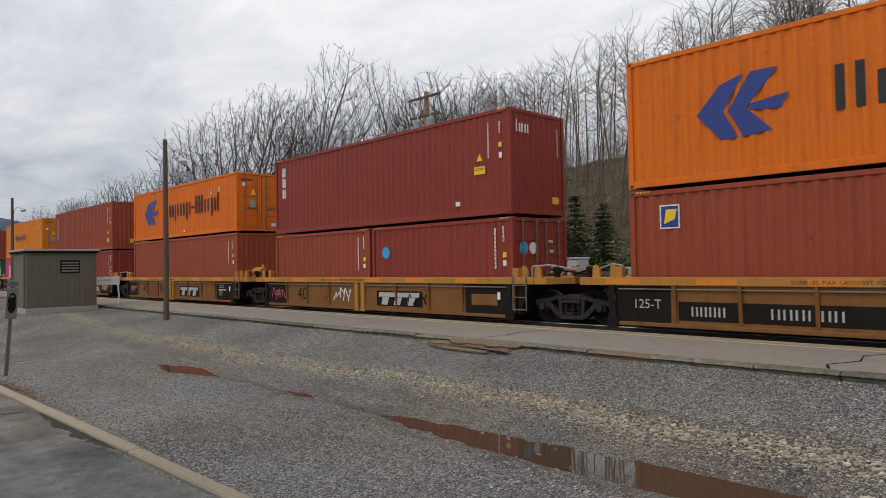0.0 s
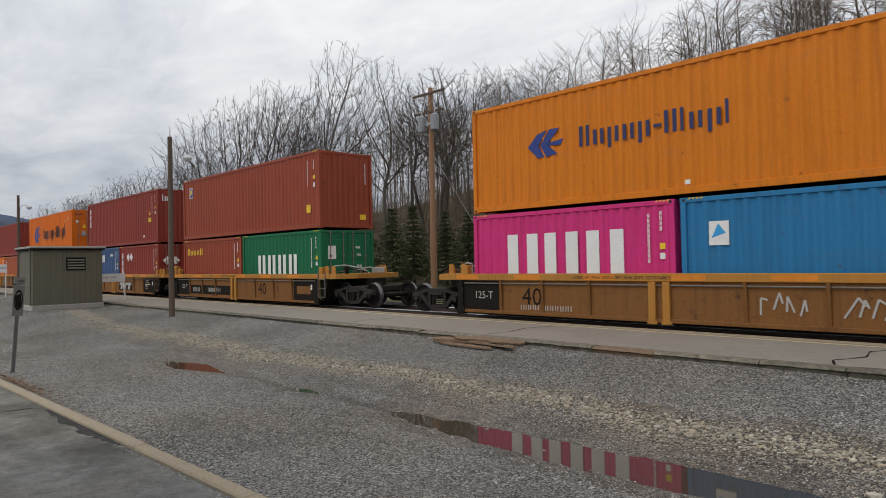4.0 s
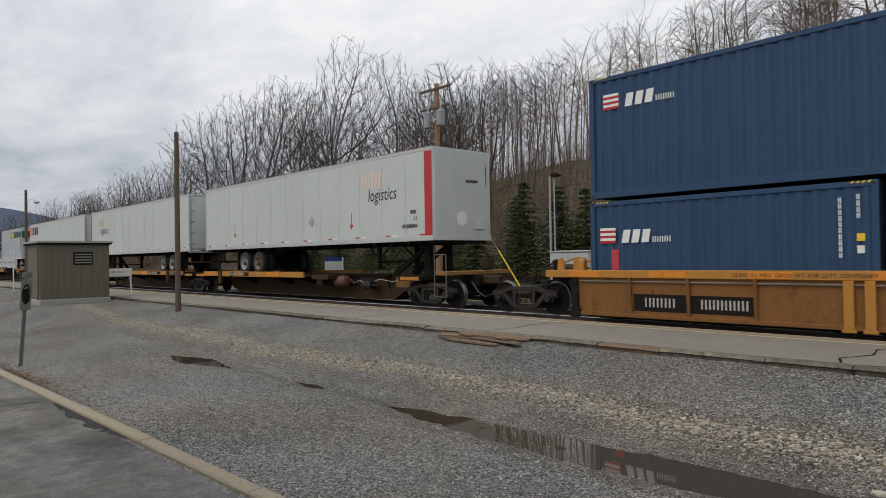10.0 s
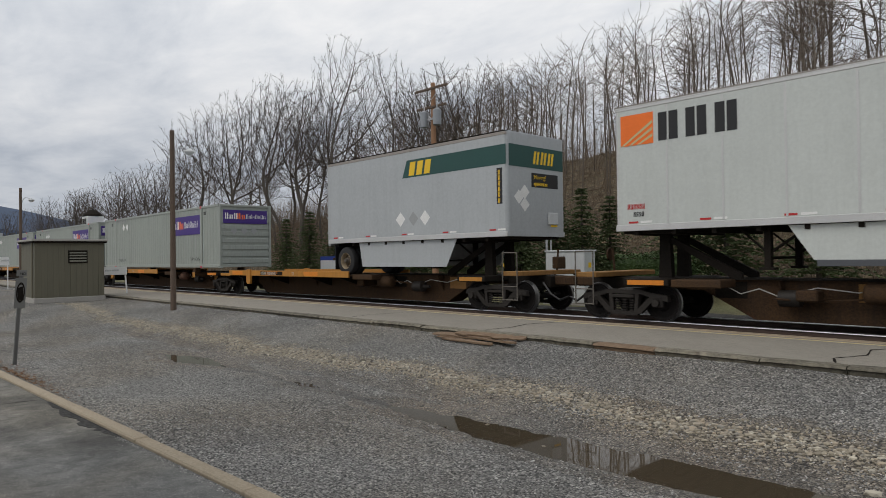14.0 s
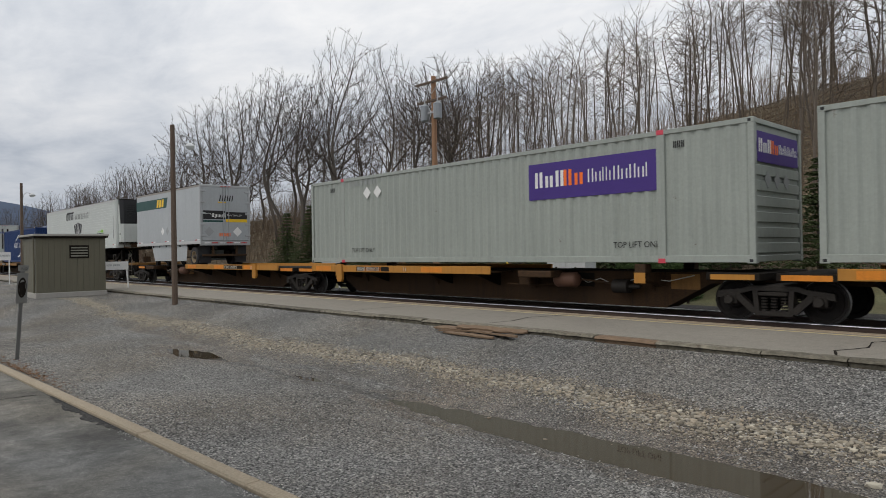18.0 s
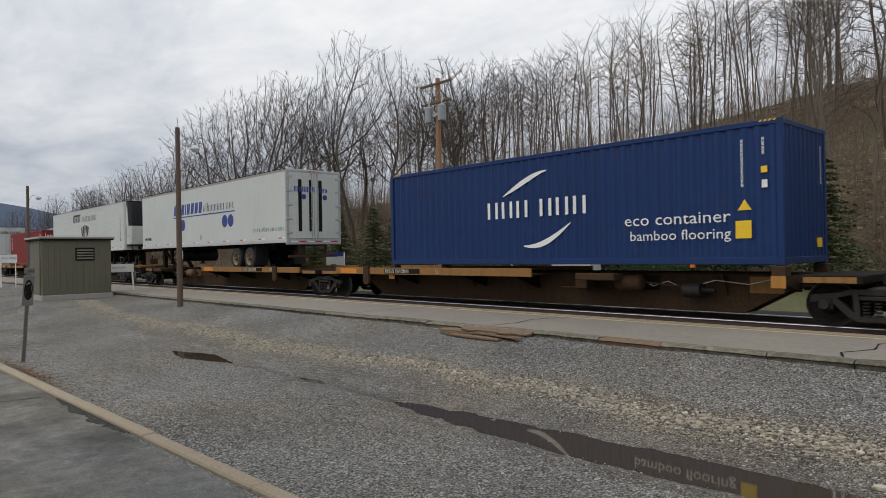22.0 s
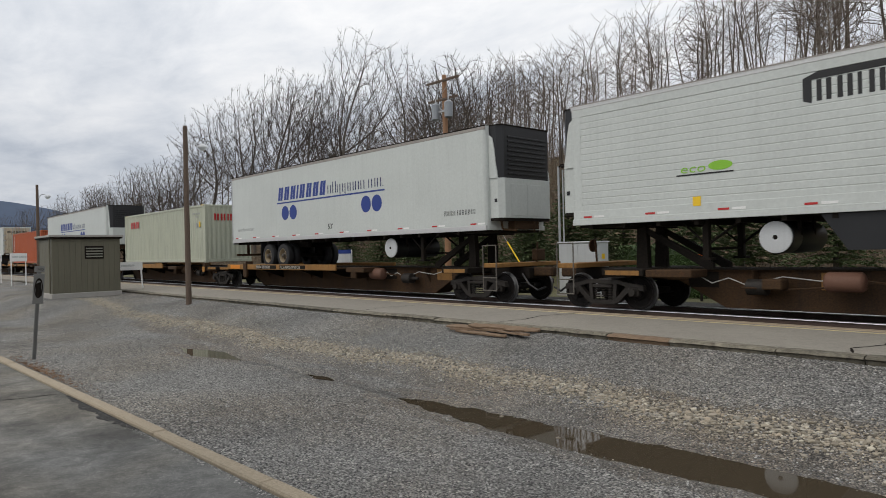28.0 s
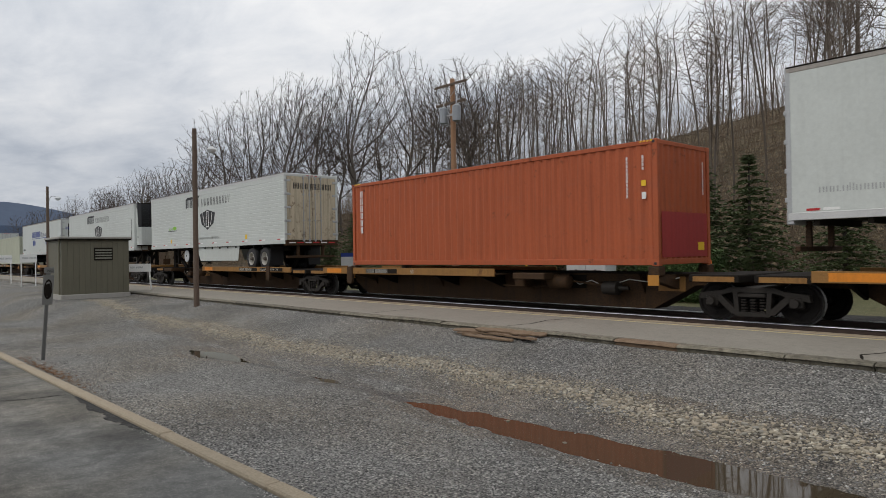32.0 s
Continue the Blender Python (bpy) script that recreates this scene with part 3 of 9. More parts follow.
def basin(x, y):
    """Depth of the three puddles' hollows, above zero where water stands."""
    x, y = x / LOW, y / LOW
    n1 = 0.05 * noise.noise((x * 0.9, y * 2.1, 3.0)) + 0.05 * noise.noise((x * 3.1, y * 5.0, 7.0)) + 0.03 * noise.noise((x * 9.0, y * 11.0, 2.0))
    half = 0.31 * min(1.0, max(0.0, (x + 6.2) / 2.6)) ** 0.6 - 0.01 - 0.10 * ease(-1.4, 0.2, x) - 0.5 * ease(-6.2, -7.0, x)
    a = half + n1 - abs(y - 4.76 - 0.012 * (x + 4))
    b = 0.29 + n1 * 0.7 - 0.24 * abs(x + 11.1) ** 1.3 - abs(y - 4.72 - 0.05 * (x + 11.1))
    c = 0.13 + n1 * 0.8 - 0.34 * abs(x + 7.8) - abs(y - 4.82)
    return max(a, b, c)


def kerb_shift(x):
    """The kerb runs a little askew to the track."""
    return 0.026 * (min(4.0, max(-24.0, x)) + 9.0)


def gz(x, y):
    """Height of the ground."""
    if y < 2.85 + kerb_shift(x):
        z = -0.85
    elif y < 10.4:
        z = yard(y)
        up = ease(-22, -31, x) if x > -31 else 1.0
        z += (max(z, -0.22) - z) * up * ease(4.8, 7.0, y)
        fade = min(1.0, (y - 2.85) * 1.2)
        deep = basin(x, y)
        fade *= 1 - 0.8 * ease(-0.45, -0.1, deep)
        z += fade * (0.020 * noise.noise((x * 0.4, y * 0.6, 0)) + 0.012 * noise.noise((x * 1.8, y * 2.2, 4)))
        z -= 0.05 * ease(-0.22, 0.14, deep)
        z += 0.006
    elif y < 13.6:
        z = -0.36
    elif y < 19.0:
        z = -0.21 + 0.03 * noise.noise((x * 2.0, y * 2.0, 9))
    elif y < 29:
        z = -0.21 - 0.25 * ease(19.0, 21.0, y) + 0.04 * noise.noise((x * 0.3, y * 0.3, 2)) + 0.75 * ease(23, 29, y)
    else:
        t = (y - 29) / 34.0
        z = 0.29 + crest(x) * (1 - (1 - min(t, 1.0)) ** 1.6) + 0.7 * noise.noise((x * 0.06, y * 0.06, 5)) * min(1.0, t * 4)
        if y > 63:
            z -= (y - 63) * 0.06
        z = max(z, -3.0)
    return z


def spread(stops):
    """Coordinates from (end, step) pairs."""
    out = [stops[0]]
    for end, step in stops[1:]:
        n = max(1, round((end - out[-1]) / step))
        a = out[-1]
        out += [a + (end - a) * (i + 1) / n for i in range(n)]
    return out


def build_ground():
    xs = spread([-2600, (-700, 380), (-300, 40), (-120, 12), (-40, 3), (-22, 0.9), (-9, 0.12), (0.7, 0.07), (6, 0.6), (40, 4), (300, 50), (2000, 500)])
    ys = spread([-1500, (-200, 260), (-20, 30), (2.3, 3), (3.2, 0.075), (5.7, 0.15), (7.5, 0.04), (9.0, 0.15), (10.4, 0.3), (13.2, 1.4), (13.6, 0.1), (18, 0.55), (20, 0.4), (29, 1.2), (63, 1.7), (140, 12), (600, 90), (3000, 800)])
    s = Shape()
    nx, ny = len(xs), len(ys)
    s.v = [(x, y, gz(x, y)) for y in ys for x in xs]
    s.f = [(j * nx + i, j * nx + i + 1, (j + 1) * nx + i + 1, (j + 1) * nx + i) for j in range(ny - 1) for i in range(nx - 1)]
    ob = single("ground", s, GRAVEL, "grey gravel yard with ballast, grass and a leaf-strewn slope", "ground", kind="structure", fix=False)
    me = ob.data
    me.shade_smooth()
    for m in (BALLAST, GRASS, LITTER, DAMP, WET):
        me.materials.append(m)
    for p in me.polygons:
        y = p.center.y
        x = p.center.x
        soil = 7.15 < y + 0.2 * noise.noise((x * 0.9, y, 6.0)) < 8.45 and noise.noise((x * 1.3, y * 2.0, 3.0)) > -0.35
        damp = 2.9 < y < 9 and (soil or basin(x, y) + 0.10 * noise.noise((x * 1.7, y * 2.6, 1.0)) > -0.30)
        wet = -13.5 < x < -7.6 and abs(y - 6.52 + 0.16 * noise.noise((x * 1.1, 0.0, 4.0))) < 0.12 + 0.14 * noise.noise((x * 2.3, y, 9.0))
        # the dark ballast strip reaches past the track, painting the shade under the train
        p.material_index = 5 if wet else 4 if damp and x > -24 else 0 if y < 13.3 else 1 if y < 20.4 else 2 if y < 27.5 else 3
    return ob


build_ground()


def build_puddle(x0, x1, y0, y1, level, label):
    s = Shape().box(x0, x1, y0, y1, level - 0.02, level)
    single("puddle", s, WATER, label, "puddle", kind="structure")


build_puddle(-9.6, 0.8, 5.5, 7.55, -0.77, "long muddy brown puddle in the gravel")
build_puddle(-18.4, -9.7, 5.6, 7.5, -0.772, "small shallow puddle in the gravel")


def build_stones():
    """Loose stones: a band of coarse pale ones, and sparse small ones."""
    rnd = random.Random(5)
    ico = [(0, 0, 1), (0.89, 0, 0.45), (0.28, 0.85, 0.45), (-0.72, 0.53, 0.45), (-0.72, -0.53, 0.45), (0.28, -0.85, 0.45),
           (0.72, 0.53, -0.45), (-0.28, 0.85, -0.45), (-0.89, 0, -0.45), (-0.28, -0.85, -0.45), (0.72, -0.53, -0.45)]
    tri = [(0, 1, 2), (0, 2, 3), (0, 3, 4), (0, 4, 5), (0, 5, 1), (1, 6, 2), (2, 7, 3), (3, 8, 4), (4, 9, 5), (5, 10, 1), (6, 7, 2), (7, 8, 3), (8, 9, 4), (9, 10, 5), (10, 6, 1)]

    def grit(s, x, y, r):
        chip(s, x, y, r, -0.64)

    def stone(s, x, y, r, floor=None):
        a, k = rnd.random() * 6.28, (rnd.uniform(0.7, 1.3), rnd.uniform(0.6, 1.1), rnd.uniform(0.35, 0.7))
        c, d, z = math.cos(a), math.sin(a), (gz(x, y) if floor is None else floor) + r * 0.18
        vs = []
        for p in ico:
            j = rnd.uniform(0.8, 1.2)
            px, py, pz = (p[i] * k[i] * r * j for i in range(3))
            vs.append((x + c * px - d * py, y + d * px + c * py, z + pz))
        s.add(vs, tri)

    def chip(s, x, y, r, floor=None):
        """A small crushed stone: an uneven five-sided point."""
        z = gz(x, y) - 0.2 * r if floor is None else floor
        a0, tall = rnd.random() * 6.28, r * rnd.uniform(0.5, 1.0)
        ring = [(x + r * rnd.uniform(0.6, 1.2) * math.cos(a0 + 1.2566 * i), y + r * rnd.uniform(0.6, 1.2) * math.sin(a0 + 1.2566 * i), z + tall * rnd.uniform(0.0, 0.35)) for i in range(5)]
        s.add(ring + [(x + rnd.uniform(-0.3, 0.3) * r, y + rnd.uniform(-0.3, 0.3) * r, z + tall)], [(0, 1, 5), (1, 2, 5), (2, 3, 5), (3, 4, 5), (4, 0, 5)])

    coarse, fine = Shape(), Shape()
    for _ in range(26000):
        x = -32 + 34 * rnd.random() ** 0.85
        mid_y = 7.98 + 0.12 * math.sin(x * 0.55) + 0.08 * math.sin(x * 1.8)
        y = rnd.gauss(mid_y, 0.27)
        if y > 7.3:
            near = math.exp(-((y - mid_y) / 0.25) ** 2)
            r = rnd.uniform(0.011, 0.018 + 0.015 * near) * (1.6 if rnd.random() < 0.10 else 1)
            (stone if r > 0.019 else chip)(coarse, x, y, r)
    for _ in range(46000):
        x = -26 + 26.7 * rnd.random() ** 0.55
        y = 3.1 + 7.0 * rnd.random() ** 1.15
        d = basin(x, y)
        if d < -0.03 or (d < 0.06 and rnd.random() < 0.35):
            chip(fine, x, y, rnd.uniform(0.008, 0.019) * (1.6 if rnd.random() < 0.05 else 1))
    for x, y, r in ((-5.1, 6.45, 0.045), (-1.85, 7.2, 0.08), (-1.62, 7.15, 0.06), (-1.38, 7.2, 0.07), (-2.06, 7.25, 0.04), (-6.3, 6.75, 0.03), (-4.4, 6.8, 0.03)):
        stone(coarse, x, y, r)
    for _ in range(1500):
        x, y = -9.2 + 7.5 * rnd.random(), 2.815 - abs(rnd.gauss(0, 0.045))
        grit(fine, x, y + kerb_shift(x), rnd.uniform(0.004, 0.011))
    single("coarse_stones", coarse, STONE_PALE, "band of coarse tan and grey stones across the gravel", "stones", kind="stuff", fix=False)
    single("fine_stones", fine, STONE_GREY, "small grey stones strewn over the gravel", "stones", kind="stuff", fix=False)


def stone_mat(name, a, b, extra=()):
    m = bpy.data.materials.new(name)
    m.use_nodes = True
    nt = m.node_tree
    g, r = nt.nodes.new("ShaderNodeNewGeometry"), nt.nodes.new("ShaderNodeValToRGB")
    r.color_ramp.elements[0].color, r.color_ramp.elements[1].color = (*a, 1), (*b, 1)
    for place, shade in extra:
        r.color_ramp.elements.new(place).color = (*shade, 1)
    nt.links.new(g.outputs["Random Per Island"], r.inputs[0])
    nt.links.new(r.outputs[0], nt.nodes["Principled BSDF"].inputs["Base Color"])
    nt.nodes["Principled BSDF"].inputs["Roughness"].default_value = 0.85
    return m


STONE_PALE = stone_mat("tan and grey stones", (0.08, 0.073, 0.062), (0.52, 0.47, 0.37), ((0.2, (0.19, 0.165, 0.125)), (0.45, (0.32, 0.28, 0.21)), (0.6, (0.25, 0.235, 0.20)), (0.8, (0.38, 0.315, 0.23)), (0.9, (0.35, 0.325, 0.27))))
STONE_GREY = stone_mat("grey stones", (0.05, 0.049, 0.047), (0.47, 0.457, 0.43), ((0.5, (0.20, 0.196, 0.186)),))
build_stones()

# ---- asphalt walk and its kerb ----
s = Shape()
s.prism([(-60, -12), (30, -12), (30, 2.82 + kerb_shift(30)), (4, 2.82 + kerb_shift(4)), (-24, 2.82 + kerb_shift(-24)), (-60, 2.82 + kerb_shift(-60))], 2, -0.95, -0.64)
single("asphalt_walk", s, ASPHALT, "worn dark asphalt walk with cracks", "pavement", kind="structure")
rnd = random.Random(12)


def crack(name, label, pts, w, z, material, seed=1):
    """A thin wandering crack, its width uneven."""
    rn = random.Random(seed)
    s = Shape()
    line = []
    for (xa, ya), (xb, yb) in zip(pts, pts[1:]):
        n = max(2, int(math.hypot(xb - xa, yb - ya) / 0.12))
        for k in range(n):
            f = k / n
            line.append((xa + (xb - xa) * f + rn.uniform(-0.012, 0.012), ya + (yb - ya) * f + rn.uniform(-0.012, 0.012), w * rn.uniform(0.3, 1.0)))
    line.append((*pts[-1], w * 0.2))
    for (xa, ya, wa), (xb, yb, wb) in zip(line, line[1:]):
        d = Vector((xb - xa, yb - ya, 0)).normalized()
        nx, ny = -d.y, d.x
        s.add([(xa - nx * wa, ya - ny * wa, z), (xa + nx * wa, ya + ny * wa, z), (xb + nx * wb, yb + ny * wb, z), (xb - nx * wb, yb - ny * wb, z)], [(0, 1, 2, 3)])
    return single(name, s, material, label, "crack", kind="structure")


crack("asphalt_crack", "dark crack across the asphalt walk", [(-12.12, 2.65), (-12.19, 2.09), (-12.54, 1.39), (-12.61, 0.56), (-12.82, -0.84)], 0.022, -0.636, CAR_BLACK, 2)
crack("asphalt_crack", "dark crack across the asphalt walk", [(-17.56, 2.72), (-17.84, 2.09), (-18.39, 1.67)], 0.028, -0.636, CAR_BLACK, 3)
s = Shape()
edge = []
for i in range(70):
    x = -11.85 + 3.07 * i / 69
    bite = 0.02 + max(0.0, 0.20 * math.sin(math.pi * i / 69) ** 0.8 * (0.55 + 0.9 * noise.noise((x * 2.3, 0.0, 1.0)) + 0.5 * noise.noise((x * 9.0, 3.0, 1.0))))
    edge.append((x, 2.815 + kerb_shift(x) - bite))
s.prism([(x, y) for x, y in edge] + [(-8.78, 2.825 + kerb_shift(-8.78)), (-11.85, 2.825 + kerb_shift(-11.85))], 2, -0.68, -0.6355)
single("broken_asphalt", s, BALLAST, "dark broken asphalt crumbling beside the kerb", "broken asphalt", kind="structure")
kerb = thing("kerb", "sand-coloured worn kerb between asphalt and gravel", "kerb", pose(0, 0, 0), kind="structure")
for i in range(12):
    x = -24 + i * 2.6
    part("kerb_stone", Shape().box(0.004, 2.596, -0.10, 0.075, -0.9, -0.60 + 0.004 * (i % 3), 0.018), KERB, kerb, key="kerb stone %d" % (i % 3), at=pose(x, 2.93 + kerb_shift(x), 0, 0, 0, 1.49))
rnd = random.Random(8)
s = Shape()
for _ in range(380):
    x, y = rnd.gauss(-15.2, 1.3), 3.10 + abs(rnd.gauss(0, 0.14))
    if x < -11.1 or rnd.random() < 0.5:
        y = (y if x < -10.5 else 2.70 - abs(rnd.gauss(0, 0.08))) + kerb_shift(x)
        z = (gz(x, y) + 0.02) if y > 2.9 else -0.632
        r, a = rnd.uniform(0.014, 0.042), rnd.random() * 6.28
        c, d = r * math.cos(a), r * math.sin(a)
        s.add([(x + c, y + d, z), (x - d * 0.6, y + c * 0.6, z + rnd.uniform(0, 0.018)), (x - c, y - d, z), (x + d * 0.6, y - c * 0.6, z + rnd.uniform(0, 0.012))], [(0, 1, 2, 3)])
single("fallen_leaves", s, DEAD, "dry brown leaves gathered along the kerb", "leaves", kind="stuff", fix=False)

# ---- platform ----
PLAT_Z = -0.03
single("platform", Shape().box(-160, 25, 10.42, 13.05, -0.40, PLAT_Z), PAVING, "low weathered platform paved in grey concrete", "platform", kind="structure")
single("platform_track_edge", Shape().box(-160, 25, 13.05, 13.27, -0.42, PLAT_Z + 0.02, 0.012), EDGE_TAN, "tan brown timber edge of the platform beside the track", "platform edge", kind="structure")
edging = thing("platform_edging", "row of weathered edging blocks along the low platform", "edging", pose(0, 0, 0), kind="structure")
rnd = random.Random(3)
cuts = [-60.0]
while cuts[-1] < -14.0:
    cuts.append(cuts[-1] + rnd.choice((1.9, 2.4, 2.9)))
cuts += [-11.6, -9.3, -6.95, -5.75, -4.05, -2.9, -1.2, 0.9, 3.2, 5.6, 8.0, 10.6, 14.0]
for x, x2 in zip(cuts, cuts[1:]):
    w = x2 - x
    tilt, drop = rnd.uniform(-0.3, 0.3), rnd.uniform(-0.028, 0.0)
    wood = x == -6.95
    top = PLAT_Z + drop + 0.012
    s = Shape()
    n = max(4, int(w / 0.16))
    s.v, s.f = [], []
    for i in range(n + 1):
        u = 0.010 + (w - 0.020) * i / n
        end = 0.035 if i in (0, n) else 0.0
        f = 10.17 + end + 0.045 * noise.noise(((x + u) * 2.2, 1.0, 0.0)) + 0.022 * noise.noise(((x + u) * 9.0, 4.0, 0.0))
        chip = max(0.0, 0.09 * noise.noise(((x + u) * 3.1, 8.0, 0.0)) + 0.02)
        z = top + 0.012 * noise.noise(((x + u) * 4.0, 2.0, 0.0)) - end * 0.3
        s.v += [(u, 10.425, -0.42), (u, 10.425, z), (u, f + 0.05 + chip * 0.6, z), (u, f + 0.008, z - 0.022 - chip * 0.4), (u, f, z - 0.040), (u, f + 0.05, z - 0.065), (u, f + 0.07, -0.42)]
    for i in range(n):
        a, b = i * 7, i * 7 + 7
        s.f += [(a + k, b + k, b + k + 1, a + k + 1) for k in range(6)]
    s.f += [tuple(range(7)), tuple(range(n * 7, n * 7 + 7))[::-1]]
    part("edging_block", s, TIMBER if wood else EDGE_STONE, edging, "brown split timber block" if wood else "", at=pose(x, 0, 0, 0, tilt, 0))
single("platform_line", Shape().box(-160, 25, 12.86, 12.92, PLAT_Z - 0.006, PLAT_Z + 0.004), FADED, "worn pale yellow line along the platform", "line", kind="structure")
crack("paving_crack", "dark crack across the platform paving", [(-2.75, 12.85), (-3.1, 12.2), (-3.0, 11.5), (-3.25, 10.9), (-3.1, 10.45)], 0.028, PLAT_Z + 0.004, CAR_BLACK, 5)
crack("paving_crack", "dark crack across the platform paving", [(-9.6, 12.85), (-9.9, 12.0), (-9.7, 11.2), (-9.8, 10.45)], 0.024, PLAT_Z + 0.004, CAR_BLACK, 6)
crack("paving_crack", "dark crack across the platform paving", [(-14.6, 12.6), (-14.9, 11.5), (-14.7, 10.5)], 0.024, PLAT_Z + 0.004, CAR_BLACK, 7)

# broken boards lying against the platform
for i, (x, y, l, w, rz, rx, up) in enumerate(((-9.9, 9.92, 1.7, 0.22, 5, 9, 0.035), (-9.0, 9.84, 1.3, 0.20, -7, -6, 0.03), (-9.5, 9.98, 1.2, 0.17, 10, 16, 0.07), (-9.6, 9.70, 1.5, 0.14, -3, 3, 0.015), (-8.75, 10.0, 0.8, 0.15, 14, 22, 0.06), (-10.2, 9.80, 0.6, 0.11, 18, -8, 0.03))):
    s = Shape()
    rn = random.Random(40 + i)
    n = 9
    for k in range(n + 1):
        u = -l / 2 + l * k / n
        taper = 0.35 if k in (0, n) else 0.8 if k in (1, n - 1) else 1.0
        ya, yb, zt = -w / 2 * taper * rn.uniform(0.7, 1.1), w / 2 * taper * rn.uniform(0.7, 1.1), 0.045 * rn.uniform(0.6, 1.2)
        s.v += [(u, ya, 0), (u, yb, 0), (u, yb, zt), (u, ya, zt * 0.8)]
    for k in range(n):
        a, b = k * 4, k * 4 + 4
        s.f += [(a + j, a + (j + 1) % 4, b + (j + 1) % 4, b + j) for j in range(4)]
    s.f += [(0, 1, 2, 3), tuple(range(n * 4, n * 4 + 4))[::-1]]
    single("broken_board", s, TIMBER, "split rotten brown board lying against the platform", "board", pose(x, y, gz(x, y) + up, rx, 0, rz), group="broken boards")


# ---- the track ----
def build_track():
    rails = thing("railway_track", "steel rails on creosoted sleepers in dark ballast", "track", pose(0, TRACK_Y, 0), kind="structure")
    prof = [(-0.075, -0.17), (0.075, -0.17), (0.075, -0.155), (0.012, -0.14), (0.012, -0.045), (0.034, -0.035), (0.034, -0.01), (-0.026, -0.012), (-0.034, -0.035), (-0.012, -0.045), (-0.012, -0.14), (-0.075, -0.155)]
    for y in (-0.753, 0.753):
        r = part("rail", Shape().prism([(y + a, b) for a, b in prof], 0, -420, 60), RAIL, rails)
        part("rail_head", Shape().prism([(y - 0.038, -0.024), (y + 0.038, -0.024), (y + 0.038, -0.012), (y + 0.024, 0.0), (y - 0.018, 0.0), (y - 0.034, -0.010)], 0, -420, 60), RAILHEAD, r, "polished bright rail head")
    for i in range(300):
        x = -130 + i * 0.51
        part("sleeper", Shape().box(-0.11, 0.11, -1.3, 1.3, -0.32, -0.172, 0.012), SLEEPER, rails, key="sleeper", at=pose(x + 0.02 * math.sin(i * 7.1), 0.03 * math.sin(i * 3.7), 0, 0, 0, 0.6 * math.sin(i * 5.3)))


build_track()


# ---- things beside the platform ----
def build_shed():
    x1, x0, y0, y1, zb, h = -32.9, -35.3, 7.12, 9.86, 0.0, 2.38
    sh = thing("equipment_shed", "small olive sheet-metal equipment shed with a louvred vent", "shed", pose(0, 0, 0))
    part("foundation", Shape().box(x0 - 0.06, x1 + 0.06, y0 - 0.06, y1 + 0.06, -0.80, zb, 0.02), CONCRETE, sh, "pale concrete foundation")
    n = 12
    for i in range(n):
        a = y0 + (y1 - y0) * i / n
        part("wall_panel", Shape().box(x1 - 0.05, x1, 0.002, (y1 - y0) / n - 0.002, zb, zb + h, 0.004), SHED_GREEN, sh, key="shed panel e", at=pose(0, a, 0))
        part("wall_panel", Shape().box(x0, x0 + 0.05, 0.004, (y1 - y0) / n - 0.004, zb, zb + h, 0.006), SHED_GREEN, sh, key="shed panel w", at=pose(0, a, 0))
    n = 8
    for i in range(n):
        a = x0 + 0.05 + (x1 - x0 - 0.1) * i / n
        for y in (y0, y1 - 0.05):
            part("wall_panel", Shape().box(0.004, (x1 - x0 - 0.1) / n - 0.004, y, y + 0.05, zb, zb + h, 0.006), SHED_GREEN, sh, key="shed panel %.2f" % y, at=pose(a, 0, 0))
    part("inner_shell", Shape().box(x0 + 0.04, x1 - 0.045, y0 + 0.04, y1 - 0.04, zb, zb + h - 0.02), SHED_GREEN, sh)
    for x, y in ((x1, y0), (x1, y1), (x0, y0)):
        part("corner_trim", Shape().box(x - 0.07, x + 0.012, y - 0.012 if y == y0 else y - 0.07, y + 0.07 if y == y0 else y + 0.012, zb, zb + h), SHED_GREEN, sh)
    part("roof", Shape().box(x0 - 0.2, x1 + 0.16, y0 - 0.12, y1 + 0.10, zb + h, zb + h + 0.10, 0.02), CAR_BLACK, sh, "flat dark roof")
    part("roof_fascia", Shape().box(x0 - 0.23, x1 + 0.19, y0 - 0.15, y1 + 0.13, zb + h + 0.07, zb + h + 0.16, 0.015), CONCRETE, sh, "pale roof edge")
    v = part("vent", Shape().box(x1 + 0.002, x1 + 0.035, y0 + 1.28, y0 + 2.06, zb + 1.48, zb + 2.05, 0.008), CAR_BLACK, sh, "black louvred vent")
    for i in range(4):
        z = zb + 1.56 + i * 0.12
        part("louvre", Shape().prism([(x1 + 0.036, z), (x1 + 0.06, z - 0.01), (x1 + 0.036, z + 0.05)], 1, y0 + 1.33, y0 + 2.01), GREY_LOUVRE, v)
    part("downpipe", Shape().pipe([(x1 - 0.2, y0 - 0.06, zb + h), (x1 - 0.2, y0 - 0.06, zb)], 0.035), SHED_GREEN, sh)


GREY_LOUVRE = mat("grey louvre blades", (0.16, 0.155, 0.12), rough=0.6)


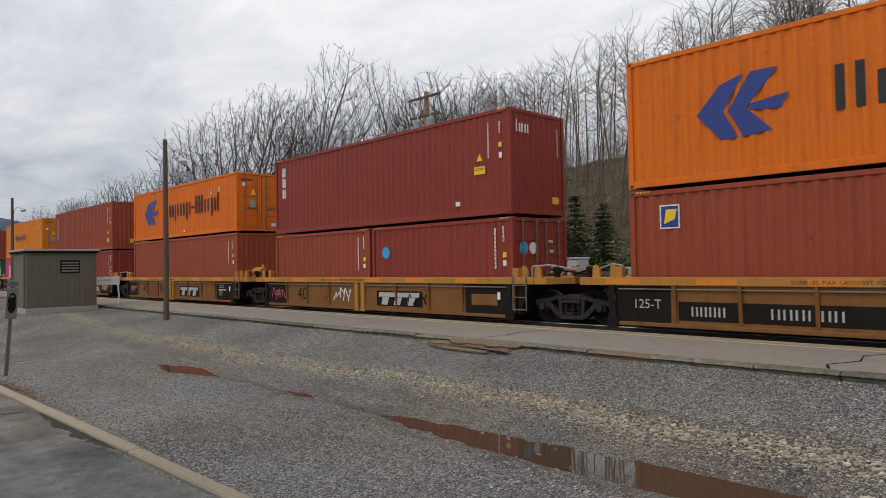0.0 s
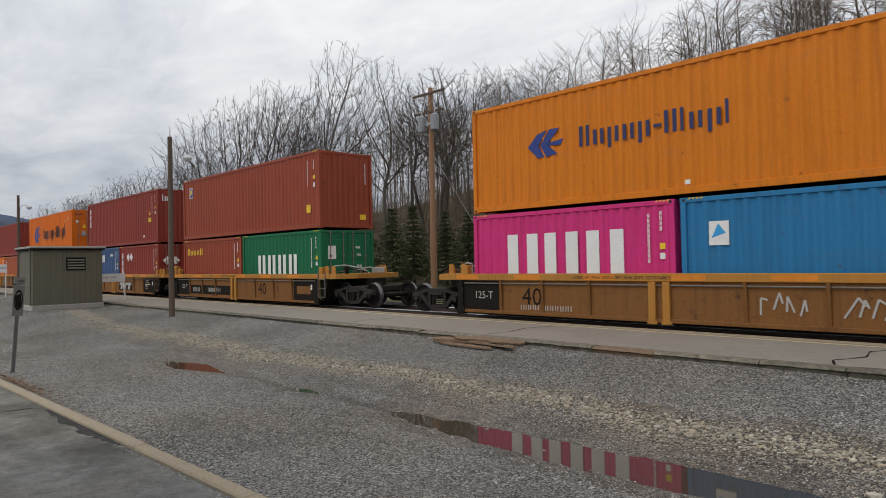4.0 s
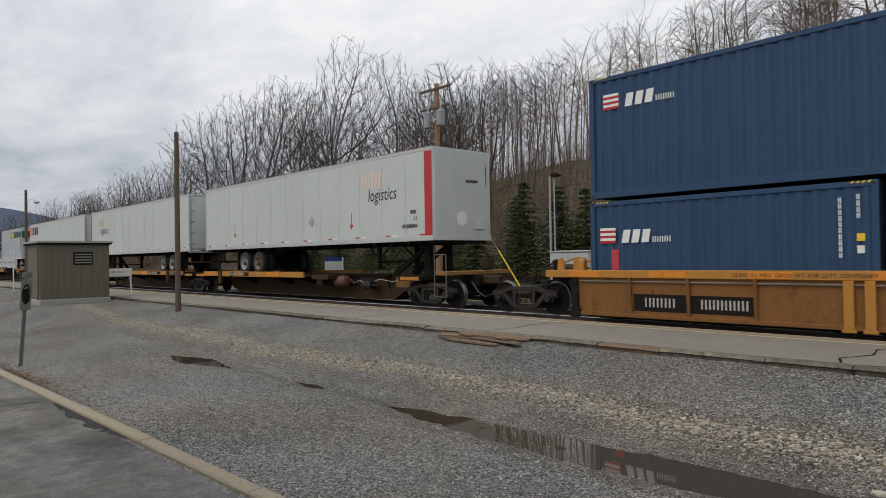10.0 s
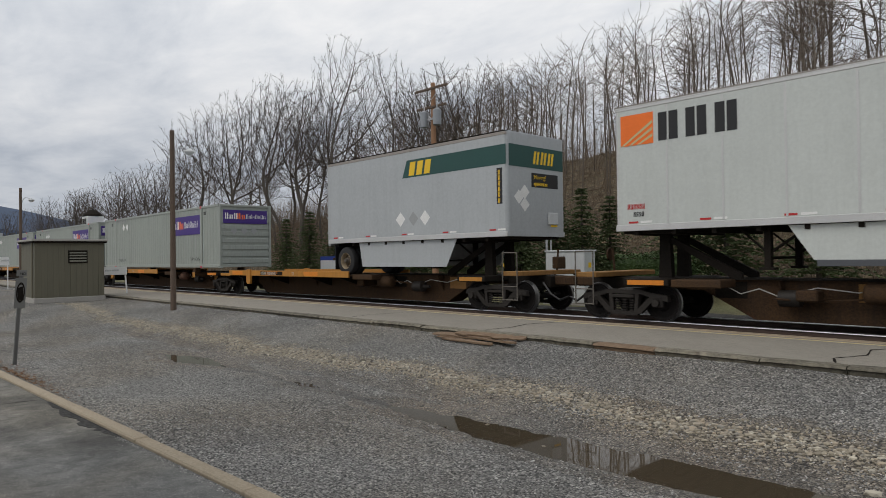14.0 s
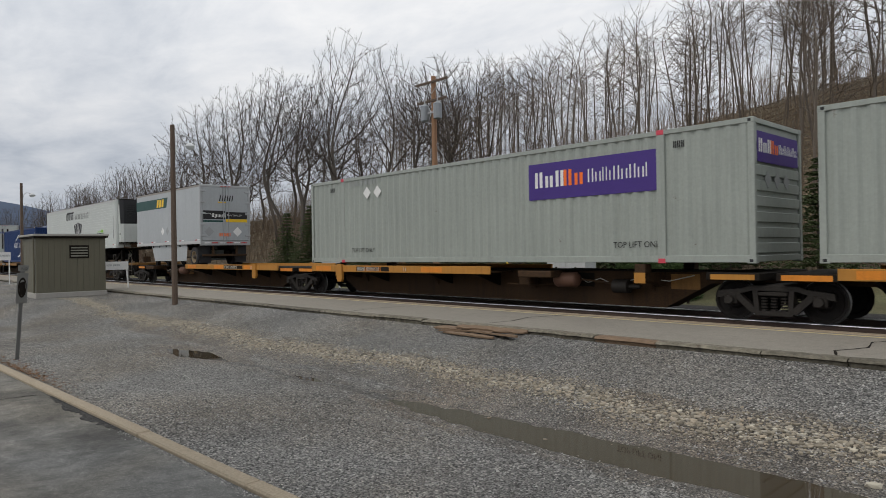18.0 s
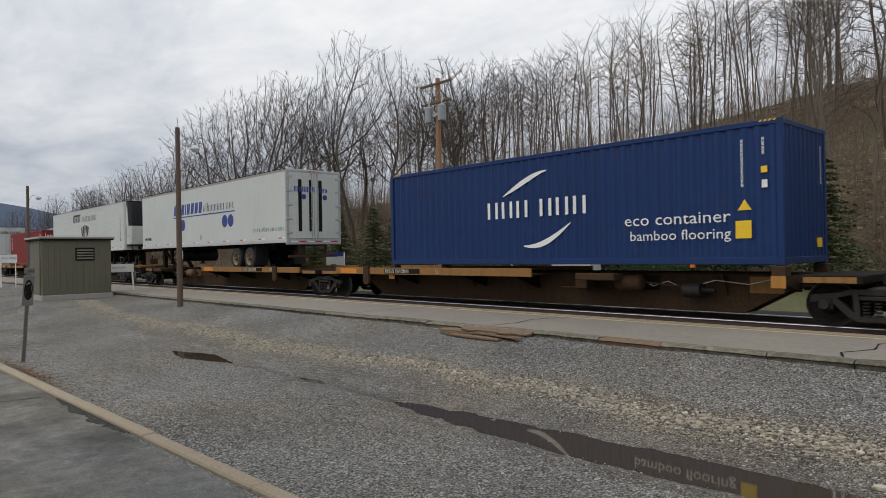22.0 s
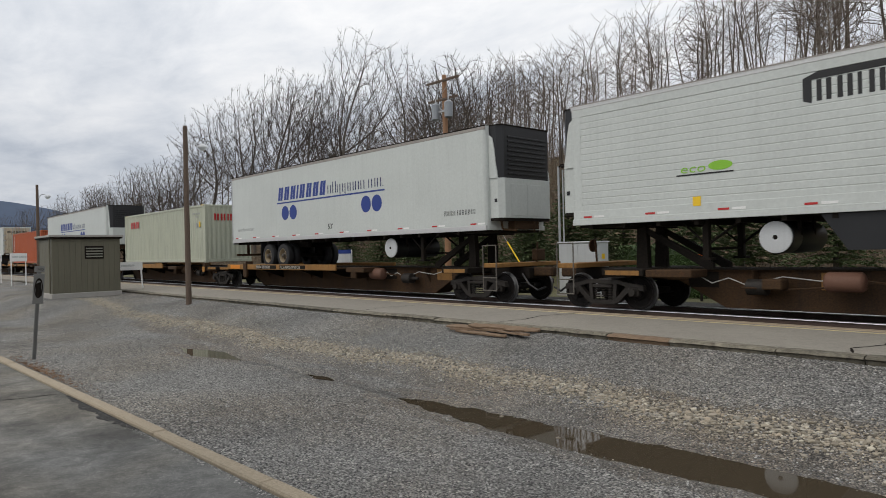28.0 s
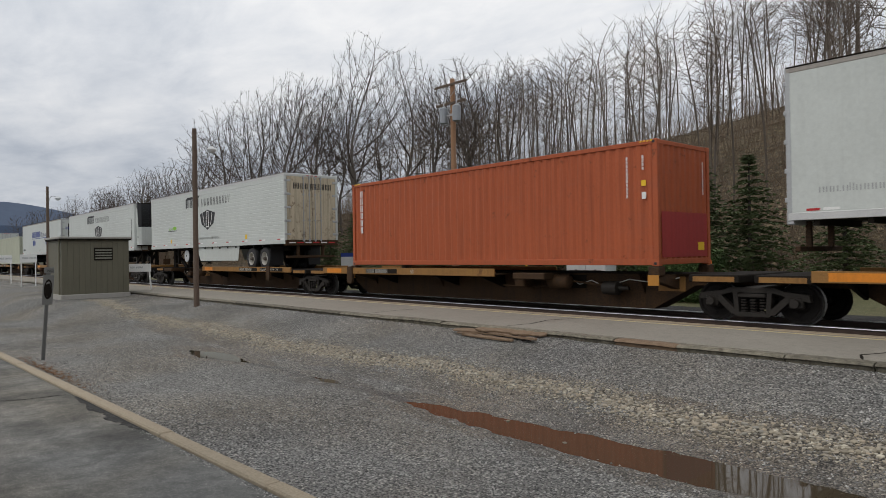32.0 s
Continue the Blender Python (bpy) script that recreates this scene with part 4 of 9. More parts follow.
def lamp_pole(x, y, z0, top, lean, label):
    p = thing("lamp_pole", label, "lamp pole", pose(x, y, z0, 0, lean, 0), group="wooden lamp poles")
    h = top - z0
    part("shaft", Shape().lathe([(-0.4, 0.108), (0.0, 0.103), (h * 0.5, 0.092), (h, 0.078)], 2, 12), POLE_WOOD, p, "weathered wooden shaft", smooth=40)
    d = Vector((0.37, 0.93, 0))
    pts = [d * 0.08 + Vector((0, 0, h - 0.92)), d * 0.14 + Vector((0, 0, h - 0.72)), d * 0.24 + Vector((0, 0, h - 0.60)), d * 0.38 + Vector((0, 0, h - 0.60)), d * 0.50 + Vector((0, 0, h - 0.66))]
    part("arm", Shape().pipe(pts, 0.018), GALV, p, "curved steel arm")
    c = d * 0.58 + Vector((0, 0, h - 0.76))
    lam = part("lamp_head", Shape().lathe([(0.10, 0.05), (0.08, 0.07), (0.02, 0.16), (-0.03, 0.19), (-0.04, 0.19)], 2, 16, tuple(c + Vector((0, 0, 0.04)))), CABINET, p, "pale grey lamp head", smooth=40)
    part("lamp_glass", Shape().lathe([(0.0, 0.15), (-0.05, 0.14), (-0.10, 0.08), (-0.12, 0.01)], 2, 16, tuple(c)), GLOW_OFF, lam, "unlit glass bowl", smooth=40)


build_shed()
lamp_pole(-24.15, 9.55, -0.18, 6.2, 0.0, "weathered wooden lamp pole with a curved arm, unlit")
lamp_pole(-48.6, 9.75, -0.18, 6.2, 0.0, "weathered wooden lamp pole with a curved arm, unlit")


def build_barrier(x, y, z, w, h, legs, board, label, turn=0):
    b = thing("notice_board", label, "sign", pose(x, y, z, 0, 0, turn), group="white notice boards")
    for s_ in (-1, 1):
        part("leg", Shape().prism([(s_ * w * 0.42 - 0.03, h), (s_ * w * 0.42 + 0.03, h), (s_ * (w * 0.42 + legs) + 0.03, 0), (s_ * (w * 0.42 + legs) - 0.03, 0)], 0, -0.03, 0.03), WHITE, b)
    part("board", Shape().box(0.03, 0.06, -w / 2, w / 2, h - board, h, 0.006), WHITE, b, "white board with grey writing")
    bars(b, "e", 0.061, -w * 0.38, h - board * 0.55, board * 0.22, "HHHH HHHHH", GREY_MARK, pitch=0.75)


build_barrier(-35.1, 11.0, PLAT_Z, 1.15, 1.30, 0.10, 0.40, "low white notice board on splayed legs standing on the platform")
build_barrier(-52.7, 9.39, -0.26, 1.0, 2.2, 0.0, 0.55, "white notice board on two posts beside the platform")
build_barrier(-60.5, 9.2, -0.26, 1.0, 2.2, 0.0, 0.55, "white notice board on two posts beside the platform")

# leaning sign at the kerb
POST_GREY = mat("dull grey post steel", (0.13, 0.13, 0.125), rough=0.55, metal=0.2, rust=0.2)
sg = thing("kerb_sign", "leaning steel post with a worn grey prohibition sign", "sign", pose(-17.0, 3.28, -0.70, -2, 9.5, 0) @ Matrix.Diagonal((1.385, 1.385, 1.385, 1)))
part("post", Shape().box(-0.025, 0.025, -0.025, 0.025, -0.35, 1.5, 0.004), POST_GREY, sg, "grey steel post")
face = part("sign_plate", Shape().box(0.028, 0.036, -0.075, 0.075, 0.92, 1.40, 0.003), SIGN_FACE, sg, "worn grey sign plate")
ring = [(0.058 * math.cos(a), 1.17 + 0.16 * math.sin(a)) for a in (2 * math.pi * i / 24 for i in range(24))]
s = Shape()
for i in range(24):
    (a, b), (c, d) = ring[i], ring[(i + 1) % 24]
    s.prism([(a, b), (c, d), (c * 0.78, 1.17 + (d - 1.17) * 0.78), (a * 0.78, 1.17 + (b - 1.17) * 0.78)], 0, 0.037, 0.040)
part("sign_ring", s, CAR_BLACK, face, "dark ring")
part("sign_symbol", Shape().prism([(-0.03, 1.05), (0.05, 1.05), (0.03, 1.27), (-0.05, 1.24)], 0, 0.037, 0.040), CAR_BLACK, face, "dark worn symbol")
part("cap_plate", Shape().box(0.028, 0.034, -0.07, 0.07, 1.425, 1.52, 0.002), SIGN_FACE, sg, "small worn plate")
words(sg, "e", 0.0345, -0.028, 1.448, 0.038, "NO", CAR_BLACK)


mb = thing("meter_box", "small grey steel box on a post beside the platform", "box", pose(-62.0, 8.0, -0.25))
part("post", Shape().box(-0.05, 0.05, -0.05, 0.05, -0.2, 1.1), GALV, mb)
part("box_body", Shape().box(-0.25, 0.25, -0.45, 0.45, 0.9, 2.0, 0.03), CABINET, mb, "grey box body")
part("box_door", Shape().box(0.25, 0.262, -0.38, 0.38, 1.0, 1.9, 0.005), CABINET, mb)


# ---- behind the track ----
SIGN_GREY = mat("weathered transformer grey", (0.27, 0.29, 0.31), rough=0.55, streak=0.4)


def build_utility_pole():
    x, y, top = -26.4, 24.4, 10.85
    p = thing("utility_pole", "tan wooden utility pole with crossarms and grey transformers", "utility pole", pose(x, y, -0.4))
    h = top + 0.4
    part("shaft", Shape().lathe([(-0.3, 0.19), (0, 0.185), (h, 0.125)], 2, 14), POLE_TAN, p, "tan wooden shaft", smooth=40)
    for z, l in ((h - 0.32, 1.25), (h - 1.32, 1.15)):
        arm = part("crossarm", Shape().box(-l, l, -0.20, -0.10, z - 0.06, z + 0.06, 0.01), POLE_WOOD, p, "weathered crossarm")
        for u in (-l + 0.1, -0.45, 0.45, l - 0.1):
            part("insulator", Shape().lathe([(z + 0.06, 0.03), (z + 0.11, 0.05), (z + 0.14, 0.03), (z + 0.2, 0.045), (z + 0.24, 0.02)], 2, 8, (u, -0.15, 0)), GALV, arm, key="")
        for q in (-1, 1):
            part("brace", Shape().tube((q * l * 0.55, -0.15, z - 0.05), (0, -0.15, z - 0.62), 0.018, n=5), GALV, arm)
    for u in (-0.5, 0.5):
        t = part("transformer", Shape().lathe([(h - 2.36, 0.17), (h - 2.33, 0.22), (h - 1.56, 0.23), (h - 1.52, 0.19), (h - 1.46, 0.08)], 2, 16, (u, -0.2, 0)), SIGN_GREY, p, "grey transformer can", smooth=40)
        part("bushing", Shape().tube((u, -0.2, h - 1.5), (u, -0.2, h - 1.22), 0.04, n=8), GALV, t)
        part("bracket", Shape().box(min(0, u), max(0, u), -0.22, -0.16, h - 2.0, h - 1.92), GALV, t)
    a, b = Vector((0.1, 0, h - 3.6)), Vector((5.9, -0.2, 0.35))
    g = part("guy_wire", Shape().tube(tuple(a), tuple(b), 0.008, n=4), GALV, p, "thin steel guy wire")
    part("guy_guard", Shape().tube(tuple(b), tuple(b + (a - b) * 0.26), 0.035, n=8), YELLOW, g, "yellow guy guard")


build_utility_pole()

lp = thing("yard_light", "slim grey steel yard light with a curved head", "yard light", pose(-17.55, 22.6, -0.45))
part("post", Shape().tube((0, 0, 0), (0, 0, 5.35), 0.055, 0.045, n=10), GALV, lp)
part("conduit", Shape().tube((0.22, 0, 0), (0.22, 0, 5.2), 0.03, n=8), GALV, lp)
part("head", Shape().pipe([(0, 0, 5.3), (0.15, 0, 5.42), (0.4, 0, 5.40)], 0.03).box(0.18, 0.55, -0.1, 0.1, 5.28, 5.38, 0.03), CAR_BLACK, lp, "dark lamp head")

cb = thing("electric_cabinet", "pale grey steel electric cabinet beside the hedge", "cabinet", pose(-16.3, 22.5, -0.46))
part("body", Shape().box(-0.95, 0.95, -0.35, 0.35, 0.1, 2.14, 0.015), CABINET, cb)
part("lid", Shape().box(-1.0, 1.0, -0.40, 0.40, 2.14, 2.20, 0.015), CABINET, cb)
part("plinth", Shape().box(-1.05, 1.05, -0.45, 0.45, 0, 0.1), CONCRETE, cb)
for u in (-0.93, 0.01):
    d = part("door", Shape().box(u, u + 0.92, -0.372, -0.352, 0.16, 2.08, 0.006), CABINET, cb)
    part("handle", Shape().box(u + 0.42, u + 0.5, -0.395, -0.372, 1.2, 1.26), CAR_BLACK, d)
plate(cb, "e", 0.952, -0.12, 1.5, 0.2, 0.2, YELLOW, "warning_label")


def build_hedge():
    rnd = random.Random(11)
    hd = thing("hedge", "clipped dark green hedge on the grass beyond the track", "hedge", pose(0, 0, 0))
    x0, x1, y0, y1, zb, zt = -15.1, -11.6, 23.2, 24.3, -0.5, 1.5
    part("hedge_core", Shape().box(x0 + 0.15, x1 - 0.15, y0 + 0.15, y1 - 0.15, zb, zt - 0.15, 0.2), LEAF, hd)
    s = Shape()
    for _ in range(7500):
        f = rnd.random()
        x, y, z = rnd.uniform(x0, x1), rnd.uniform(y0, y1), rnd.uniform(zb, zt)
        if f < 0.5:
            y = y0 + rnd.gauss(0.05, 0.06)
        elif f < 0.8:
            z = zt + rnd.gauss(-0.05, 0.05)
        else:
            x = x1 + rnd.gauss(-0.05, 0.06)
        leaf(s, rnd, x, y, z, rnd.uniform(0.03, 0.06))
    tagged(part("foliage", s, LEAF, hd, fix=False), kind="stuff")


def leaf(s, rnd, x, y, z, r):
    a, b = rnd.uniform(0, 6.28), rnd.uniform(-1, 1)
    u = Vector((math.cos(a), math.sin(a), b * 0.6)) * r
    v = Vector((-math.sin(a), math.cos(a), rnd.uniform(-0.8, 0.8))) * r * 0.5
    p = Vector((x, y, z))
    s.add([p - u, p + v, p + u, p - v], [(0, 1, 2, 3)])


build_hedge()

cone = thing("track_marker", "small orange marker post beside the hedge", "marker", pose(-11.3, 22.4, -0.46))
part("marker_post", Shape().tube((0, 0, 0), (0, 0, 1.35), 0.05, n=10), CAR_BLACK, cone)
part("marker_top", Shape().lathe([(1.3, 0.07), (1.32, 0.09), (1.6, 0.08), (1.66, 0.03)], 2, 12), HOT_ORANGE, cone, "orange top", smooth=40)

# low frame sign beyond the track
fs = thing("frame_sign", "white and blue framed sign on two legs beyond the track", "sign", pose(-29.5, 19.8, -0.45))
for u in (-0.75, 0.75):
    part("leg", Shape().box(u - 0.04, u + 0.04, -0.04, 0.04, 0, 2.1), WHITE, fs)
part("panel", Shape().box(-0.8, 0.8, -0.05, -0.02, 1.35, 2.1, 0.005), CABINET, fs)
part("band", Shape().box(-0.8, 0.8, -0.056, -0.05, 1.9, 2.1), BLUE, fs, "blue band")


def spruce(seed, h):
    """A young spruce: a thin stem and drooping whorls of needled twigs."""
    rnd = random.Random(seed)
    t = thing("spruce", "young dark green spruce at the foot of the slope", "spruce", pose(0, 0, 0), group="spruces")
    part("trunk", Shape().tube((0, 0, -0.3), (0, 0, h * 0.96), 0.09, 0.015, n=7), BARK, t)
    s = Shape()
    z = h * 0.15
    while z < h * 0.98:
        f = z / h
        reach = (1 - f) ** 0.9 * h * 0.36 * rnd.uniform(0.8, 1.15) + 0.05
        n = int(6 + 6 * (1 - f))
        for i in range(n):
            a = 2 * math.pi * (i + rnd.random() * 0.7) / n
            r = reach * rnd.uniform(0.45, 1.15)
            d = Vector((math.cos(a), math.sin(a), 0))
            side = Vector((-d.y, d.x, 0))
            steps = max(3, int(r / 0.16))
            for k in range(steps):
                q = (k + 0.6) / steps
                p = d * (r * q) + Vector((0, 0, z + 0.10 * r * q - 0.30 * r * q * q + rnd.uniform(-0.05, 0.05)))
                m = 0.17 * (1.15 - 0.6 * q)
                for sgn in (-1, 1):
                    tip = p + d * m * rnd.uniform(0.5, 1.1) + side * sgn * m * rnd.uniform(0.6, 1.2) + Vector((0, 0, rnd.uniform(-0.09, 0.05)))
                    wide = (d * 0.045 - side * sgn * 0.03)
                    s.add([p - wide, p + wide + Vector((0, 0, 0.03)), tip], [(0, 1, 2)])
                    s.add([p + Vector((0, 0, 0.05)), p - Vector((0, 0, 0.05)), tip + Vector((0, 0, rnd.uniform(-0.05, 0.03)))], [(0, 1, 2)])
        z += h * 0.040 * rnd.uniform(0.7, 1.4)
    part("crown", s, NEEDLE, t, "needled branches with gaps", fix=False)
    return t


def build_spruces():
    kinds = [spruce(i, 5.0) for i in range(3)]
    spots = ((-26.3, 27.0, 4.3), (-23.0, 27.4, 5.3), (-24.6, 28.6, 4.6), (-20.6, 27.2, 5.0), (-19.0, 27.2, 4.7), (-18.2, 28.4, 4.2), (-14.0, 27.3, 5.3), (-11.9, 27.0, 5.2), (-8.5, 27.0, 4.7),
             (-28.6, 27.4, 4.4), (-31.0, 27.0, 4.9), (-43.5, 27.4, 5.0), (-40.5, 27.6, 4.4), (-46.5, 27.2, 4.6), (-36.5, 27.6, 4.5), (-34.5, 28.2, 4.9))
    for i, (x, y, h) in enumerate(spots):
        k = h / 5.0
        m = Matrix.Translation((x, y, gz(x, y))) @ Matrix.Rotation(i * 2.4, 4, "Z") @ Matrix.Diagonal((k * 1.45, k * 1.45, k, 1))
        if i < len(kinds):
            kinds[i].matrix_basis = m
        else:
            c = copy_thing(spruce_base(kinds, i), Matrix.Identity(4))
            c.matrix_basis = m


def spruce_base(kinds, i):
    return kinds[i % len(kinds)]


build_spruces()


# ---- bare trees ----
def turned(d, angle, way):
    """Direction d bent by angle towards the bearing way round it."""
    o = d.orthogonal().normalized()
    side = o * math.cos(way) + d.cross(o) * math.sin(way)
    return (d * math.cos(angle) + side * math.sin(angle)).normalized()


def colonise(seed, lobes, trunk_top, count, step, reach, kill, lift, inertia, wander, jitter):
    """Branches that grow towards buds scattered in the crown's lobes: places, parents."""
    rng = np.random.RandomState(seed)
    share = np.array([l[3] * l[4] * l[5] for l in lobes])
    pick = rng.choice(len(lobes), count, p=share / share.sum())
    ways = rng.normal(size=(count, 3))
    ways /= np.linalg.norm(ways, axis=1)[:, None]
    buds = np.array([lobes[i][:3] for i in pick]) + ways * (rng.rand(count) ** 0.40)[:, None] * np.array([lobes[i][3:] for i in pick])
    pts, parents = [np.array((0.0, 0.0, -0.6))], [-1]
    way = np.array((rng.uniform(-0.08, 0.08), rng.uniform(-0.08, 0.08), 1.0))
    while pts[-1][2] < trunk_top:
        way = way + rng.normal(size=3) * (wander, wander, 0.0)
        way /= np.linalg.norm(way)
        pts.append(pts[-1] + way * step)
        parents.append(len(pts) - 2)
    heads = [way] * len(pts)
    near, dist = np.zeros(count, int), np.full(count, 1e9)
    first = 0
    for _ in range(150):
        fresh = np.array(pts[first:])
        gaps = np.linalg.norm(buds[:, None, :] - fresh[None, :, :], axis=2)
        best = gaps.argmin(1)
        closer = gaps[np.arange(count), best] < dist
        near[closer], dist[closer] = best[closer] + first, gaps[np.arange(count), best][closer]
        live = dist > kill
        use = np.nonzero(live & (dist < reach))[0]
        first = len(pts)
        if not len(use):
            break
        pull = {}
        for i in use:
            k = near[i]
            pull[k] = pull.get(k, 0) + (buds[i] - pts[k]) / dist[i]
        for k, d in pull.items():
            n = np.linalg.norm(d)
            if n < 1e-6:
                continue
            d = d / n + heads[k] * inertia + rng.normal(size=3) * jitter + (0, 0, lift)
            d /= np.linalg.norm(d)
            q = pts[k] + d * step
            if min(np.linalg.norm(q - pts[c]) for c in KIDS.get(k, [k])) < 0.35 * step:
                continue
            KIDS.setdefault(k, []).append(len(pts))
            pts.append(q)
            parents.append(k)
            heads.append(d)
        if len(pts) == first:
            break
    KIDS.clear()
    return pts, parents, heads


KIDS = {}


def bare_tree(seed, h, lobes, trunk_top, label, count, step, tip, power, twigs, slim=False):
    """A leafless tree. lobes: the round masses of its crown; tip: the radius of its last branches."""
    rnd = random.Random(seed)
    pts, parents, heads = colonise(seed, lobes, trunk_top, count, step, 4.5, step * 1.15, 0.06 if not slim else 0.32, 0.5 if not slim else 0.7, 0.05 if not slim else 0.018, 0.06)
    n = len(pts)
    pts, heads = [Vector(p) for p in pts], [Vector(d) for d in heads]
    kids = [[] for _ in range(n)]
    for i in range(1, n):
        kids[parents[i]].append(i)
    size = [0.0] * n
    for i in range(n - 1, -1, -1):
        size[i] = max(tip, sum(size[c] ** power for c in kids[i]) ** (1 / power)) if kids[i] else tip
    for _ in range(3):
        calm = list(pts)
        for i in range(1, n):
            if kids[i]:
                after = pts[max(kids[i], key=lambda c: size[c])]
                calm[i] = pts[i] * 0.5 + (pts[parents[i]] + after) * 0.25
            elif parents[parents[i]] >= 0:
                p = pts[parents[i]]
                calm[i] = p + ((pts[i] - p).normalized() * 0.4 + (p - pts[parents[parents[i]]]).normalized() * 0.6) * step
        pts = calm
    trunk, crown = Shape(), Shape()

    def tube(shape, spots, sides):
        k0, u = len(shape.v), None
        for q, way, rad in spots:
            u = way.orthogonal().normalized() if u is None else (u - way * u.dot(way)).normalized()
            w = way.cross(u)
            for j in range(sides):
                a = 2 * math.pi * j / sides
                shape.v.append(tuple(q + (u * math.cos(a) + w * math.sin(a)) * rad))
        for i in range(len(spots) - 1):
            for j in range(sides):
                a, b = k0 + i * sides + j, k0 + i * sides + (j + 1) % sides
                shape.f.append((a, b, b + sides, a + sides))

    stack = [(0, None)]
    while stack:
        i, start = stack.pop()
        line = [start] if start is not None else []
        line.append(i)
        while kids[line[-1]]:
            order = sorted(kids[line[-1]], key=lambda c: -size[c])
            stack += [(c, line[-1]) for c in order[1:]]
            line.append(order[0])
        spots = []
        for j, q in enumerate(line):
            a, b = pts[line[max(0, j - 1)]], pts[line[min(len(line) - 1, j + 1)]]
            r = size[q] if not (j == 0 and start is not None) else size[line[1]]
            spots.append((pts[q], (b - a).normalized(), r * (1.5 if q == 0 else 1.0)))
        big = max(s_[2] for s_ in spots)
        tube(trunk if start is None else crown, spots, 8 if start is None and not slim else 5 if start is None or big > 0.06 else 4 if big > 0.03 else 3)
        for j, (q, way, r) in enumerate(spots):
            if r > tip * 2.2:
                continue
            last = j == len(spots) - 1
            for _ in range(twigs if last else 1 if rnd.random() < 0.7 else 0):
                d = turned(way, rnd.uniform(0.10, 0.65) if last else rnd.uniform(0.45, 0.8), rnd.random() * 6.28)
                l = step * (rnd.uniform(0.7, 1.5) if last else rnd.uniform(0.6, 1.2))
                m = q + d * l * 0.5
                e = (d + Vector((rnd.uniform(-0.25, 0.25), rnd.uniform(-0.25, 0.25), rnd.uniform(0.0, 0.45)))).normalized()
                k0, u = len(crown.v), d.orthogonal().normalized()
                w = d.cross(u)
                for p, rad in ((q, tip * 0.62), (m, tip * 0.45)):
                    for a in (0.0, 2.094, 4.189):
                        crown.v.append(tuple(p + (u * math.cos(a) + w * math.sin(a)) * rad))
                crown.v.append(tuple(m + e * l * 0.55))
                for a in range(3):
                    b = (a + 1) % 3
                    crown.f += [(k0 + a, k0 + b, k0 + 3 + b, k0 + 3 + a), (k0 + 3 + a, k0 + 3 + b, k0 + 6)]
    k = h / max(v[2] for v in crown.v)
    for s in (trunk, crown):
        s.v = [(x, y, z * k) for x, y, z in s.v]
    t = thing("tree", label, "tree", pose(0, 0, 0), group="bare trees")
    part("trunk", trunk, BARK_PALE if slim else BARK, t, "grey-brown trunk", fix=False)
    part("crown", crown, TWIG_PALE if slim else TWIG, t, "leafless branches and twigs", fix=False)
    return t


def spreading_tree(i):
    """Several rounded masses over a low fork."""
    rnd = random.Random(300 + i)
    lobes = [(rnd.uniform(-0.6, 0.6), rnd.uniform(-0.6, 0.6), 12.3, 2.9, 2.9, 3.4)]
    for k in range(4):
        a, r = k * 1.57 + rnd.uniform(-0.4, 0.4), rnd.uniform(1.9, 3.0)
        lobes.append((r * math.cos(a), r * math.sin(a), rnd.uniform(7.4, 11.4), rnd.uniform(1.8, 2.5), rnd.uniform(1.8, 2.5), rnd.uniform(2.2, 3.3)))
    return bare_tree(100 + i, 16.0, lobes, (3.2, 4.4, 2.4, 3.8, 3.0)[i], "tall leafless spreading tree at the foot of the slope", 2400 if i < 4 else 900, 0.44, 0.0100 if i < 4 else 0.015, 2.05, 5 if i < 4 else 3)


def slender_tree(i):
    """A straight stem with a narrow, upswept crown."""
    rnd = random.Random(400 + i)
    r = (1.3, 1.6, 1.1, 1.45, 1.75)[i]
    lobes = [(rnd.uniform(-0.2, 0.2), rnd.uniform(-0.2, 0.2), 9.4, r, r, 2.6), (rnd.uniform(-0.4, 0.4), rnd.uniform(-0.4, 0.4), 6.9, r * 1.05, r * 1.05, 2.0), (0, 0, 4.9, r * 0.6, r * 0.6, 1.0)]
    if i % 2:
        lobes.append((r * 0.9, -0.3, 8.4, 0.7, 0.7, 1.6))
    return bare_tree(200 + i, 12.0, lobes, (9.6, 8.6, 10.2, 9.2, 7.8)[i], "slender leafless tree on the wooded slope", 320, 0.42, 0.0105, 2.35, 2, True)


def skyline(a):
    """How high the wood stands, in degrees, by the bearing from the walk."""
    stops = ((9, 25.0), (25, 21.5), (31, 19.5), (36, 17.6), (42, 16.2), (46, 14.0), (52, 13.0))
    for (a0, e0), (a1, e1) in zip(stops, stops[1:]):
        if a <= a1:
            return e0 + (e1 - e0) * (a - a0) / (a1 - a0)
    return 12.5


